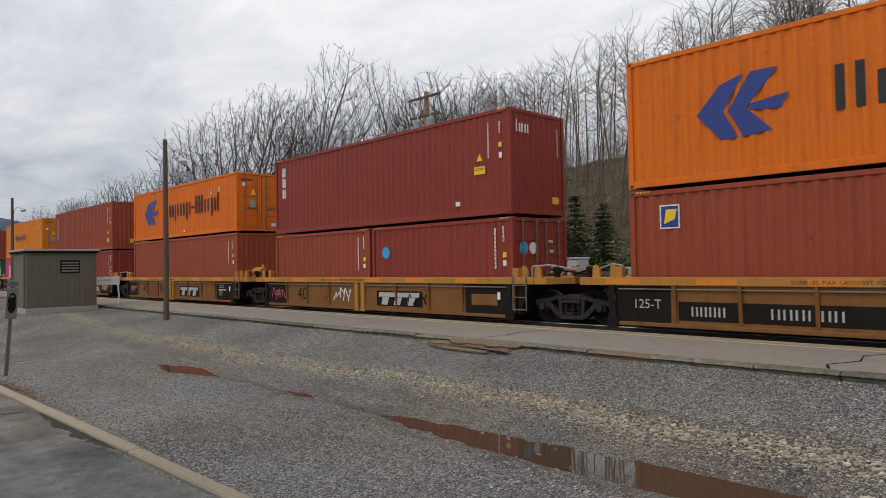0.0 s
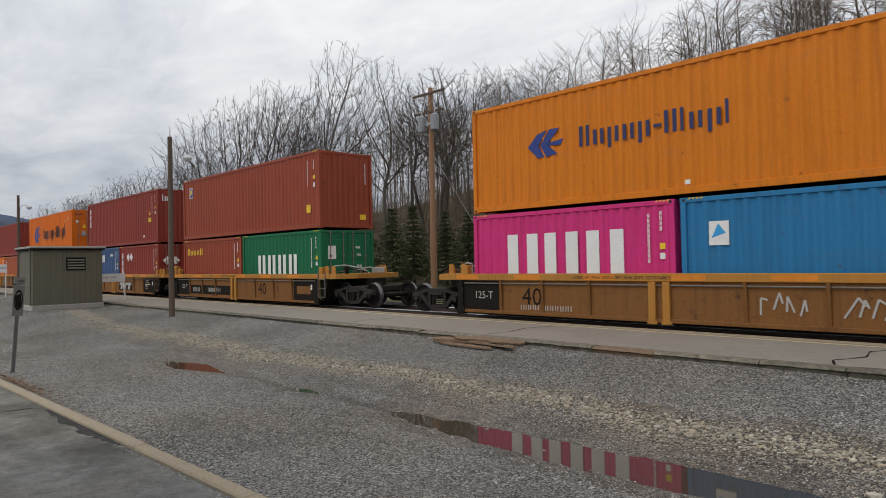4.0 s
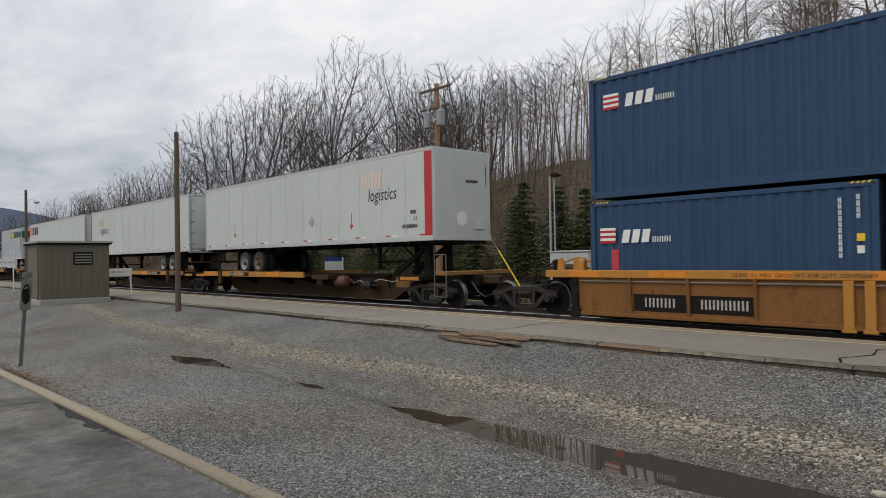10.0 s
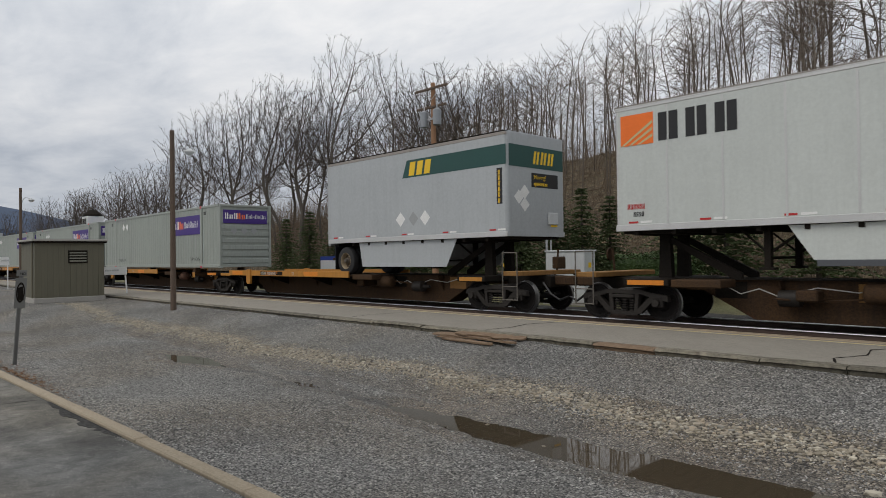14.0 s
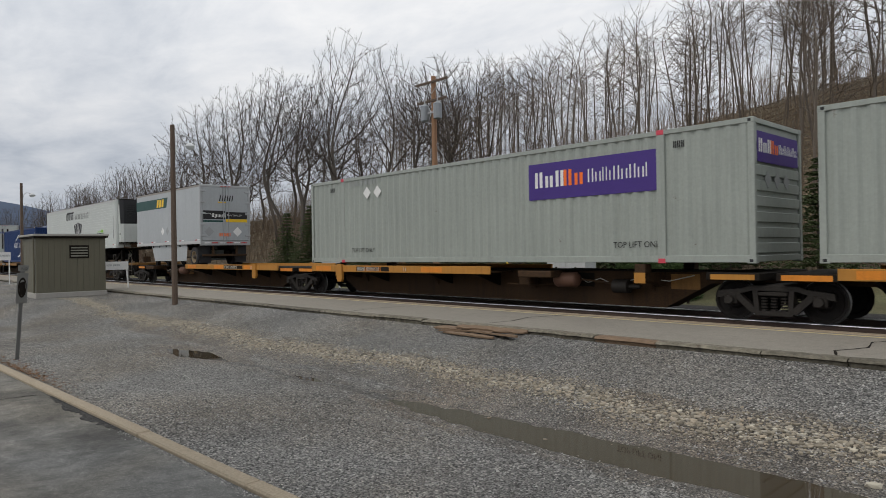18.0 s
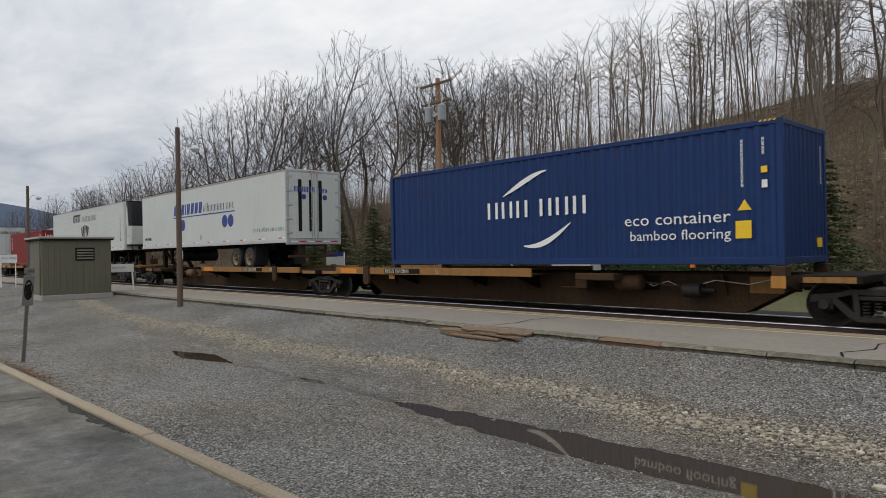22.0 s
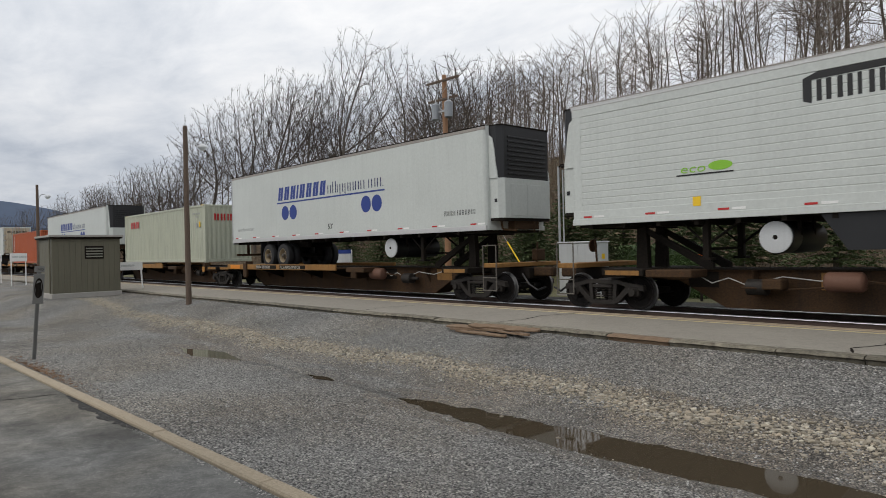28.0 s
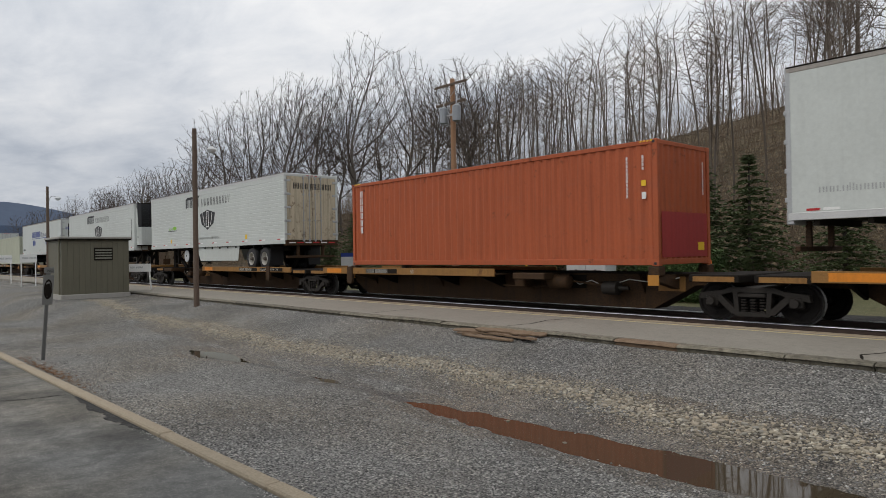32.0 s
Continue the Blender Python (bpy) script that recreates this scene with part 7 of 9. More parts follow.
def build_wells():
    xs = (230.2, 214.5, 199.05, 183.25, 167.4, 147.4, 131.85, 116.0, 100.1, 84.13)
    for i, X in enumerate(xs):
        nxt = xs[i + 1] if i + 1 < len(xs) else None
        ends = []
        if nxt is None:
            ends.append(75.75 - X)
        elif X - nxt > 18:
            ends.append(-7.85)
        else:
            ends.append((nxt - X) / 2)
        if i == 0 or xs[i - 1] - X > 18:
            ends.append(7.85)
        scr = {1: ((-6.1, 0.3, 1.2, 0.55, RED_SPRAY), (-2.0, 0.35, 1.1, 0.5, WHITE), (2.0, 0.3, 1.0, 0.4, CAR_BLACK)),
               2: ((-6.2, 0.3, 1.0, 0.5, RED_SPRAY), (-3.4, 0.25, 1.1, 0.6, RED_SPRAY), (-1.95, 0.4, 1.0, 0.4, CAR_BLACK)),
               3: ((0.2, 0.3, 1.2, 0.4, WHITE), (3.1, 0.3, 1.2, 0.3, WHITE), (4.7, 0.3, 1.1, 0.6, GREY_LIGHT)),
               4: ((1.7, 0.35, 1.0, 0.45, GREY_LIGHT), (3.2, 0.35, 1.1, 0.4, GREY_LIGHT), (4.6, 0.3, 1.4, 0.55, GREY_LIGHT)),
               6: ((-4.5, 0.3, 0.7, 0.5, TEAL_PAINT),), 8: ((0.3, 0.3, 1.1, 0.5, TEAL_PAINT),), 0: ((0.6, 0.3, 1.2, 0.6, TEAL_PAINT),)}.get(i, ())
        well_car(X, ends, 20 + i, scr, i == 9, i == 3, i in (0, 5))
    load_wells()


build_wells()


# ---- spine cars ----
def spine_car(xl, xr, deck, first, last, load="trailer", scrap=0):
    """One platform of an articulated spine car, between bogies at xl and xr. deck: the side (-1, 1) of its tyre deck."""
    mid, half = (xl + xr) / 2, (xr - xl) / 2
    rnd = random.Random(int(abs(xl) * 10))
    car = thing("spine_car", "rust-brown spine car platform with a worn yellow tyre deck", "rail car", pose(mid, TRACK_Y, 0), group="spine cars")
    TRAIN.append((car, mid))
    k = "%.2f" % half
    s = Shape().prism([(-half + 0.2, 0.98), (half - 0.2, 0.98), (half - 0.2, 0.74), (half - 1.6, 0.70), (half - 2.7, 0.11), (-half + 2.7, 0.11), (-half + 1.6, 0.70), (-half + 0.2, 0.74)], 1, -0.33, 0.33)
    part("centre_sill", s, SPINE_BROWN, car, "deep rust-brown centre sill", key="centre sill " + k)
    part("sill_flange", Shape().box(-half + 0.2, half - 0.2, -0.48, 0.48, 0.955, 0.985), CAR_BLACK, car, key="sill flange " + k)
    d0, d1 = (half - 1.25, half - 10.2)
    a, b = sorted((deck * d0, deck * d1))
    for sg in (-1, 1):
        ya, yb = sorted((sg * 0.42, sg * 1.36))
        part("tyre_deck", Shape().box(a, b, ya, yb, 0.90, 0.94), SPINE_BROWN, car, key="tyre deck %d %d " % (sg, deck) + k)
        ya, yb = sorted((sg * 1.34, sg * 1.40))
        part("deck_rail", Shape().box(a, b, ya, yb, 0.86, 1.08, 0.008), DECK_RUST if load == 40 or xl < -73 else CAR_YELLOW, car, "worn deck rail", key="deck rail %d %d " % (sg, deck) + k)
        for x in (a + 0.6, a + 3.2, b - 2.6, b - 0.6):
            part("deck_arm", Shape().prism([(sg * 0.33, 0.50), (sg * 0.33, 0.90), (sg * 1.34, 0.90), (sg * 1.34, 0.84)], 0, x - 0.04, x + 0.04), CAR_BLACK, car)
        x = deck * (half - 3.1)
        ya, yb = sorted((sg * 1.36, sg * 1.46))
        part("fold_pedestal", Shape().prism([(x - 0.14, 1.12), (x + 0.14, 1.12), (x + 0.16, 0.62), (x + 0.1, 0.52), (x - 0.1, 0.52), (x - 0.16, 0.62)], 1, ya, yb), CAR_YELLOW if scrap % 2 else SPINE_BROWN, car, "rusty folding pedestal")
        # narrow walkway on the other half
        c, e = sorted((-deck * (half - 1.3), -deck * (half - 6.4)))
        ya, yb = sorted((sg * 0.55, sg * 1.30))
        part("side_bracket", Shape().box(c, c + 1.1, ya, yb, 0.80, 0.97, 0.02), SPINE_BROWN, car, key="side bracket %d %d " % (sg, deck) + k)
    stripes(car, -1.40, 0.89, 1.05, [(a + 0.3 + i * 2.9, a + 1.25 + i * 2.9) for i in range(1 if load == 40 or xl < -73 else 3)])
    # brake rigging and tank on the open half
    x = -deck * (half - 5.2)
    part("brake_tank", Shape().lathe([(-0.36, 0.05), (-0.34, 0.15), (-0.28, 0.20), (0.28, 0.20), (0.34, 0.15), (0.36, 0.05)], 0, 14, (x, -0.75, 0.74)), SPINE_BROWN if rnd.random() < 0.6 else RUST_TANK, car, "small air tank", smooth=40)
    part("brake_pipe", Shape().pipe([(x + 0.4, -0.7, 0.75), (x + 1.1, -0.62, 0.68), (x + 1.8, -0.5, 0.62)], 0.025), SPINE_BROWN, car)
    part("brake_rod", Shape().pipe([(x - 0.3, -0.6, 0.62), (x - 1.2, -0.55, 0.55), (x - 1.9, -0.9, 0.6)], 0.022), SPINE_BROWN, car)
    part("brake_valve", Shape().box(x - 1.5, x - 1.1, -0.9, -0.5, 0.56, 0.78, 0.03), SPINE_BROWN, car)
    q = -deck * (half - 3.6)
    part("brake_cylinder", Shape().lathe([(-0.30, 0.10), (-0.28, 0.17), (0.12, 0.17), (0.14, 0.06), (0.42, 0.045)], 0, 14, (q, -0.62, 0.60)), BOGIE, car, "oily brake cylinder", smooth=40)
    hose = [(q - 1.5, -0.50, 0.86), (q - 1.1, -0.56, 0.66), (q - 0.7, -0.60, 0.78), (q - 0.3, -0.58, 0.62), (q + 0.4, -0.56, 0.82), (q + 1.1, -0.52, 0.74), (q + 1.7, -0.50, 0.88)]
    part("loose_hose", Shape().pipe(hose, 0.012), GREY_LIGHT, car, "thin pale hose hanging along the sill")
    for u in (-1, 1):
        part("sill_patch", Shape().box(q + u * 1.4 - 0.35, q + u * 1.4 + 0.35, -0.338, -0.331, 0.55, 0.90), DECK_RUST if u > 0 else CAR_BLACK, car)
    for x2 in (-0.62 * half, -0.2 * half, 0.25 * half, 0.66 * half):
        part("sill_gusset", Shape().prism([(-0.335, 0.95), (-0.62, 0.95), (-0.335, 0.45)], 0, x2 - 0.02, x2 + 0.02), SPINE_BROWN, car)
    # bolsters over the bogies
    for e in (-1, 1):
        xa, xb = sorted((e * (half - 1.25), e * (half - 0.15)))
        part("body_bolster", Shape().box(xa, xb, -1.32, 1.32, 0.82, 0.985, 0.02), CAR_BLACK, car, key="bolster %d " % e + k)
        part("bolster_stripe", Shape().box(xa + 0.1, xb - 0.1, -1.326, -1.322, 0.84, 0.95), (CAR_STRIPE if xl > -73 else DECK_RUST) if rnd.random() < 0.5 else CAR_YELLOW if xl > -73 else DECK_RUST, car)
    if load == "trailer":
        hitch(car, -deck * (half - 0.75), deck)
    else:
        h = 6.096 if load == 40 else 6.05
        for u in (-h + 0.1, h - 0.1):
            for sg in (-1, 1):
                part("container_pedestal", Shape().box(u + OFFS - 0.14, u + OFFS + 0.14, sg * 1.15 - 0.14, sg * 1.15 + 0.14, 0.94, 1.155, 0.02), SPINE_BROWN, car)
                part("pedestal_arm", Shape().prism([(sg * 0.33, 0.6), (sg * 0.33, 0.95), (sg * 1.26, 0.95), (sg * 1.26, 0.82)], 0, u + OFFS - 0.1, u + OFFS + 0.1), SPINE_BROWN, car)
            plate(car, "n", 1.30, u + OFFS - 0.14, 0.72, 0.28, 0.24, CAR_YELLOW, "pedestal_face", "worn yellow pedestal face")
    # car ends
    for e, flagged in ((-1, first), (1, last)):
        if flagged:
            xa, xb = sorted((e * (half - 0.2), e * (half + 1.35)))
            part("end_platform", Shape().box(xa, xb, -0.32, 0.32, 0.66, 0.98, 0.02), CAR_BLACK, car)
            xa2, xb2 = sorted((e * (half + 0.55), e * (half + 1.15)))
            part("end_sill", Shape().box(xa2, xb2, -1.38, 1.38, 1.0, 1.12, 0.015), DECK_RUST, car, "rusty worn ochre end sill")
            part("coupler", Shape().box(min(e * (half + 1.3), e * (half + 2.0)), max(e * (half + 1.3), e * (half + 2.0)), -0.12, 0.12, 0.72, 0.98, 0.04), SPINE_BROWN, car, "rusty coupler")
            s = Shape()
            for x in (e * (half + 0.6), e * (half + 1.1)):
                s.pipe([(x, -1.42, 0.35), (x, -1.42, 1.62)], 0.016)
            for z in (0.37, 0.72, 1.62):
                s.pipe([(e * (half + 0.6), -1.42, z), (e * (half + 1.1), -1.42, z)], 0.015)
            part("grab_ladder", s, GRAB_STEEL, car, "thin steel step and grab rail")
            s = Shape().pipe([(e * (half + 1.1), 0.3, 1.1), (e * (half + 1.15), 0.3, 1.7)], 0.03)
            s.lathe([(-0.02, 0.17), (0.02, 0.17)], 0, 16, (e * (half + 1.22), 0.3, 1.55)) if e < 0 else s.box(e * (half + 1.0), e * (half + 1.2), 0.2, 0.6, 1.16, 1.5, 0.03)
            part("hand_brake", s, SPINE_BROWN, car, "rusty hand brake stand")
            hose = [(e * (half + 1.2), -0.45, 0.8), (e * (half + 1.5), -0.5, 0.5), (e * (half + 1.75), -0.45, 0.35), (e * (half + 2.0), -0.4, 0.45)]
            part("air_hose", Shape().pipe(hose, 0.028), BLACK, car, "black air hose")
    # stencils
    u = deck * (half - 5.0) - 0.9
    plate(car, "n", 1.401, u - 0.05, 0.895, 1.75, 0.15, CAR_BLACK, "number_panel")
    bars(car, "n", 1.406, u, 0.91, 0.12, "HHHH HHHHHH", GREY_LIGHT, name="number_marking", pitch=0.95)
    if rnd.random() < 0.5:
        words(car, "n", 1.403, u + 2.4, 0.91, 0.12, "53", GREY_LIGHT)
    else:
        plate(car, "n", 1.401, u + 2.0, 0.895, 2.0, 0.15, CAR_BLACK, "notice_panel")
        words(car, "n", 1.406, u + 2.05, 0.915, 0.10, "ALL PURPOSE SPINE CAR", GREY_LIGHT)
    bogie(car, half)
    if first:
        bogie(car, -half)
    return car


OFFS = 0.0


def hitch(car, x, deck):
    """Folding trailer hitch: a stout stand with a diagonal strut."""
    s = Shape()
    for y in (-0.42, 0.42):
        s.prism([(x - 0.16, 0.98), (x + 0.16, 0.98), (x + 0.12, 1.98), (x - 0.12, 1.98)], 1, y - 0.08, y + 0.08)
        s.prism([(x + deck * 0.1, 1.80), (x + deck * 0.1, 1.94), (x + deck * 1.75, 1.10), (x + deck * 1.75, 0.98), (x + deck * 1.55, 0.98)], 1, y - 0.05, y + 0.05)
    s.box(x - 0.3, x + 0.3, -0.5, 0.5, 1.97, 2.04, 0.02)
    part("trailer_hitch", s, CAR_BLACK, car, "black trailer hitch stand with a diagonal strut")


# ---- highway trailers on the train ----
HUB_GREASE = mat("greasy hub", (0.075, 0.062, 0.048), rough=0.5, rust=0.4)
RAIL_DULL = mat("brownish weathered rail", (0.30, 0.275, 0.245), rough=0.6, streak=0.4, fade=0.5)


def drum(tr, x, z):
    """A round tank hung across the frame, its end cap white."""
    d = part("fuel_tank", Shape().lathe([(-1.0, 0.30), (-0.97, 0.335), (-0.5, 0.335), (-0.48, 0.32), (-0.44, 0.335), (0.9, 0.335), (0.93, 0.30)], 1, 22, (x, 0, z)), BLACK, tr, "round black tank hung under the frame", smooth=40)
    part("end_cap", Shape().lathe([(-1.03, 0.05), (-1.03, 0.27), (-1.015, 0.32), (-0.99, 0.325)], 1, 22, (x, 0, z)), CABINET, d, "dusty white end cap", smooth=40)
    part("cap_bolt", Shape().lathe([(-1.06, 0.02), (-1.03, 0.05)], 1, 8, (x, 0, z)), CAR_BLACK, d)
    for y in (-0.55, 0.2):
        for u in (-0.30, 0.30):
            part("strap", Shape().box(x + u - 0.03, x + u + 0.03, y - 0.03, y + 0.03, z, z + 0.42), CAR_BLACK, d, "dark hanging strap")


def trailer(X0, X1, nose, body_mat, label, z0=2.06, H=2.86, tandem=2.3, axles=2, reefer=False, skirt=None, rims=(RIM_WHITE, RIM_WHITE), door_mat=None, ribs=False, flush=False):
    L, mid = X1 - X0, (X0 + X1) / 2
    tr = thing("semi_trailer", label, "trailer", pose(mid, TRACK_Y, 0), group="trailers on the train")
    TRAIN.append((tr, mid))
    h, w, zt = L / 2, 1.295, z0 + H
    fx = lambda d: -nose * (h - d)   # d metres ahead of the rear doors
    # side skins
    for sg in (-1, 1):
        if ribs:
            prof = [(sg * (w - 0.05), z0 + 0.34)]
            n = 15
            step = (H - 0.62) / n
            for i in range(n):
                zz = z0 + 0.34 + i * step
                prof += [(sg * (w - 0.012), zz + 0.004), (sg * (w - 0.012), zz + step * 0.82), (sg * (w - 0.018), zz + step * 0.86), (sg * (w - 0.018), zz + step * 0.95)]
            prof.append((sg * (w - 0.05), z0 + H - 0.28))
            part("side_wall", Shape().prism(prof, 0, -h + 0.06, h - 0.06), body_mat, tr, "white ribbed side wall")
            part("lower_band", Shape().box(-h + 0.05, h - 0.05, min(sg * (w - 0.045), sg * (w - 0.006)), max(sg * (w - 0.045), sg * (w - 0.006)), z0 + 0.14, z0 + 0.345, 0.006), body_mat, tr)
            part("upper_band", Shape().box(-h + 0.05, h - 0.05, min(sg * (w - 0.045), sg * (w - 0.006)), max(sg * (w - 0.045), sg * (w - 0.006)), zt - 0.285, zt - 0.10, 0.006), body_mat, tr)
        else:
            n = 1 if flush else max(5, round(L / 1.24))
            p = (L - 0.16) / n
            for i in range(n):
                xa = -h + 0.08 + i * p
                ya, yb = sorted((sg * (w - 0.05), sg * (w - 0.010)))
                part("side_panel", Shape().box(0.0, p - 0.006, ya, yb, z0 + 0.14, zt - 0.10, 0.004), body_mat, tr, key="side panel %d %.3f %.2f %.2f" % (sg, p, z0, H), at=pose(xa, 0, 0))
                if not flush and sg < 0:
                    part("rivet_strip", Shape().box(-0.022, 0.022, -(w - 0.004), -(w - 0.012), z0 + 0.16, zt - 0.11), ALLOY, tr, key="rivet strip %.2f %.2f" % (z0, H), at=pose(xa, 0, 0))
        ya, yb = sorted((sg * (w - 0.06), sg * w))
        part("bottom_rail", Shape().box(-h + 0.02, h - 0.02, ya, yb, z0, z0 + 0.145, 0.008), ALLOY if not ribs else body_mat, tr, "dull aluminium bottom rail")
        part("top_rail", Shape().box(-h + 0.02, h - 0.02, ya, yb, zt - 0.105, zt - 0.012, 0.012), RAIL_DULL if flush else ALLOY, tr, "dull weathered top rail")
        part("roof_edge", Shape().box(-h + 0.02, h - 0.02, ya, yb, zt - 0.012, zt + 0.016), CAR_BLACK if flush else RAIL_DULL, tr, "dark roof edge")
    part("roof", Shape().box(-h + 0.03, h - 0.03, -w + 0.05, w - 0.05, zt - 0.03, zt + 0.012), body_mat, tr)
    part("floor", Shape().box(-h + 0.1, h - 0.1, -w + 0.06, w - 0.06, z0 + 0.02, z0 + 0.14), CAR_BLACK, tr)
    for i in range(int(L / 0.9)):
        x = -h + 0.5 + i * 0.9
        part("cross_member", Shape().box(-0.05, 0.05, -w + 0.08, w - 0.08, z0 - 0.10, z0 + 0.02), CAR_BLACK, tr, key="cross member %.2f" % z0, at=pose(x, 0, 0))
    # nose wall with rounded corners
    r, ring = 0.12, []
    for i in range(5):
        a = math.pi / 2 * i / 4
        ring.append((h - r + r * math.sin(a), -w + 0.008 + r - r * math.cos(a)))
    ring = [(h - 0.3, -w + 0.008)] + ring + [(x, -y) for x, y in ring[::-1]] + [(h - 0.3, w - 0.008)]
    part("nose_wall", Shape().prism([(nose * x, y) for x, y in ring], 2, z0 + 0.01, zt - 0.004), body_mat, tr, "flat nose wall with rounded corners")
    # rear frame and doors
    for sg in (-1, 1):
        xa, xb = sorted((fx(0.0), fx(0.10)))
        ya, yb = sorted((sg * (w - 0.12), sg * (w - 0.002)))
        part("rear_post", Shape().box(xa, xb, ya, yb, z0 - 0.02, zt - 0.02, 0.012), GALV if not ribs else body_mat, tr, "grey rear post")
        xa, xb = sorted((fx(-0.012), fx(0.05)))
        ya, yb = sorted((sg * 0.008, sg * (w - 0.125)))
        dr = part("rear_door", Shape().box(xa, xb, ya, yb, z0 + 0.16, zt - 0.12, 0.006), door_mat or body_mat, tr, "swing door")
        for y in ((sg * 0.14, sg * 0.42) if not flush else (sg * 0.14,)):
            s = Shape().tube((fx(-0.045), y, z0 + 0.06), (fx(-0.045), y, zt - 0.08), 0.018, n=8)
            for z in (z0 + 0.12, z0 + 0.95, zt - 0.9, zt - 0.2):
                s.box(min(fx(-0.06), fx(0)), max(fx(-0.06), fx(0)), y - 0.04, y + 0.04, z, z + 0.06)
            part("lock_rod", s, GALV, dr, "steel lock rod")
        for i in range(5):
            z = z0 + 0.35 + i * (H - 0.7) / 4
            part("hinge", Shape().box(min(fx(-0.03), fx(0.03)), max(fx(-0.03), fx(0.03)), min(sg * (w - 0.28), sg * (w + 0.006)), max(sg * (w - 0.28), sg * (w + 0.006)), z, z + 0.09, 0.01), GALV, dr)
    xa, xb = sorted((fx(-0.01), fx(0.12)))
    part("rear_sill", Shape().box(xa, xb, -w + 0.01, w - 0.01, z0 - 0.08, z0 + 0.15, 0.015), GALV if not ribs else SPINE_BROWN, tr)
    part("rear_header", Shape().box(xa, xb, -w + 0.01, w - 0.01, zt - 0.12, zt + 0.004, 0.015), GALV if not ribs else body_mat, tr)
    s = Shape()
    for y in (-0.6, 0.6):
        s.box(min(fx(0.1), fx(0.2)), max(fx(0.1), fx(0.2)), y - 0.05, y + 0.05, z0 - 0.52, z0)
    s.box(min(fx(0.08), fx(0.18)), max(fx(0.08), fx(0.18)), -1.15, 1.15, z0 - 0.60, z0 - 0.50, 0.01)
    part("underride_guard", s, SPINE_BROWN, tr, "steel underride guard")
    if nose < 0:
        for i in range(6):
            part("reflector", Shape().box(fx(-0.016), fx(-0.010), -1.1 + i * 0.38, -0.8 + i * 0.38, z0 + 0.02, z0 + 0.07), RED if i % 2 else WHITE, tr)
        for y in (-0.2, 0.0, 0.2):
            part("marker_lamp", Shape().box(fx(-0.03), fx(-0.012), y - 0.05, y + 0.05, zt - 0.08, zt - 0.04, 0.005), RED, tr)
    # running gear
    zc = 1.44
    for i in range(axles):
        d = tandem + i * 1.25
        for sg in (-1, 1):
            for j, y in enumerate((1.08, 0.76)):
                ty = part("tyre", Shape().lathe([(-0.13, 0.29), (-0.135, 0.40), (-0.11, 0.47), (-0.05, 0.49), (0.05, 0.49), (0.11, 0.47), (0.135, 0.40), (0.13, 0.29), (-0.13, 0.29)], 1, 28, caps=False), RUBBER, tr, "black rubber tyre", key="tyre", smooth=40, at=pose(fx(d), sg * y, zc))
                if j == 0:
                    rim = Shape().lathe([(-0.128, 0.295), (-0.134, 0.280), (-0.10, 0.262), (0.05, 0.25)], 1, 24, caps=False)
                    dish = Shape().lathe([(0.045, 0.252), (0.06, 0.21), (0.02, 0.16), (-0.03, 0.135), (-0.06, 0.105)], 1, 24)
                    for q in range(6):
                        c = 2 * math.pi * (q + 0.5) / 6
                        dish.lathe([(0.028, 0.022), (0.050, 0.030)], 1, 8, (0.208 * math.cos(c), 0, 0.208 * math.sin(c)))
                    part("wheel_dish", dish, RIM_DARK if rims[i % 2] == RIM_RUST else rims[i % 2], ty, "wheel dish", key="dish", smooth=30, at=Matrix.Rotation(0 if sg < 0 else math.pi, 4, "Z"))
                    for q in range(8):
                        c = 2 * math.pi * q / 8
                        rim.box(0.155 * math.cos(c) - 0.014, 0.155 * math.cos(c) + 0.014, 0.0, 0.05, 0.155 * math.sin(c) - 0.014, 0.155 * math.sin(c) + 0.014)
                    part("rim", rim, rims[i % 2], ty, "dusty wheel rim", key="rim", smooth=40, at=Matrix.Rotation(0 if sg < 0 else math.pi, 4, "Z"))
                    part("hub", Shape().lathe([(-0.062, 0.104), (-0.075, 0.085), (-0.15, 0.075), (-0.165, 0.05), (-0.168, 0.01)], 1, 16), HUB_GREASE, ty, "greasy dark hub", key="hub", smooth=40, at=Matrix.Rotation(0 if sg < 0 else math.pi, 4, "Z"))
        part("axle", Shape().tube((fx(d), -0.95, zc), (fx(d), 0.95, zc), 0.07, n=10), CAR_BLACK, tr)
    s = Shape()
    for y in (-0.5, 0.5):
        s.box(min(fx(tandem - 0.9), fx(tandem + 2.2)), max(fx(tandem - 0.9), fx(tandem + 2.2)), y - 0.08, y + 0.08, z0 - 0.28, z0 - 0.08, 0.02)
        for i in range(axles):
            d = tandem + i * 1.25
            s.box(min(fx(d - 0.15), fx(d + 0.15)), max(fx(d - 0.15), fx(d + 0.15)), y - 0.12, y + 0.12, zc, z0 - 0.2, 0.04)
    part("suspension", s, CAR_BLACK, tr, "dark suspension frame")
    for sg in (-1, 1):
        part("mud_flap", Shape().box(min(fx(tandem - 0.62), fx(tandem - 0.60)), max(fx(tandem - 0.62), fx(tandem - 0.60)), sg * 0.92 - 0.30, sg * 0.92 + 0.30, zc - 0.3, z0 - 0.05), BLACK, tr, "black mud flap")
    # landing gear
    d = L - 3.25
    s = Shape()
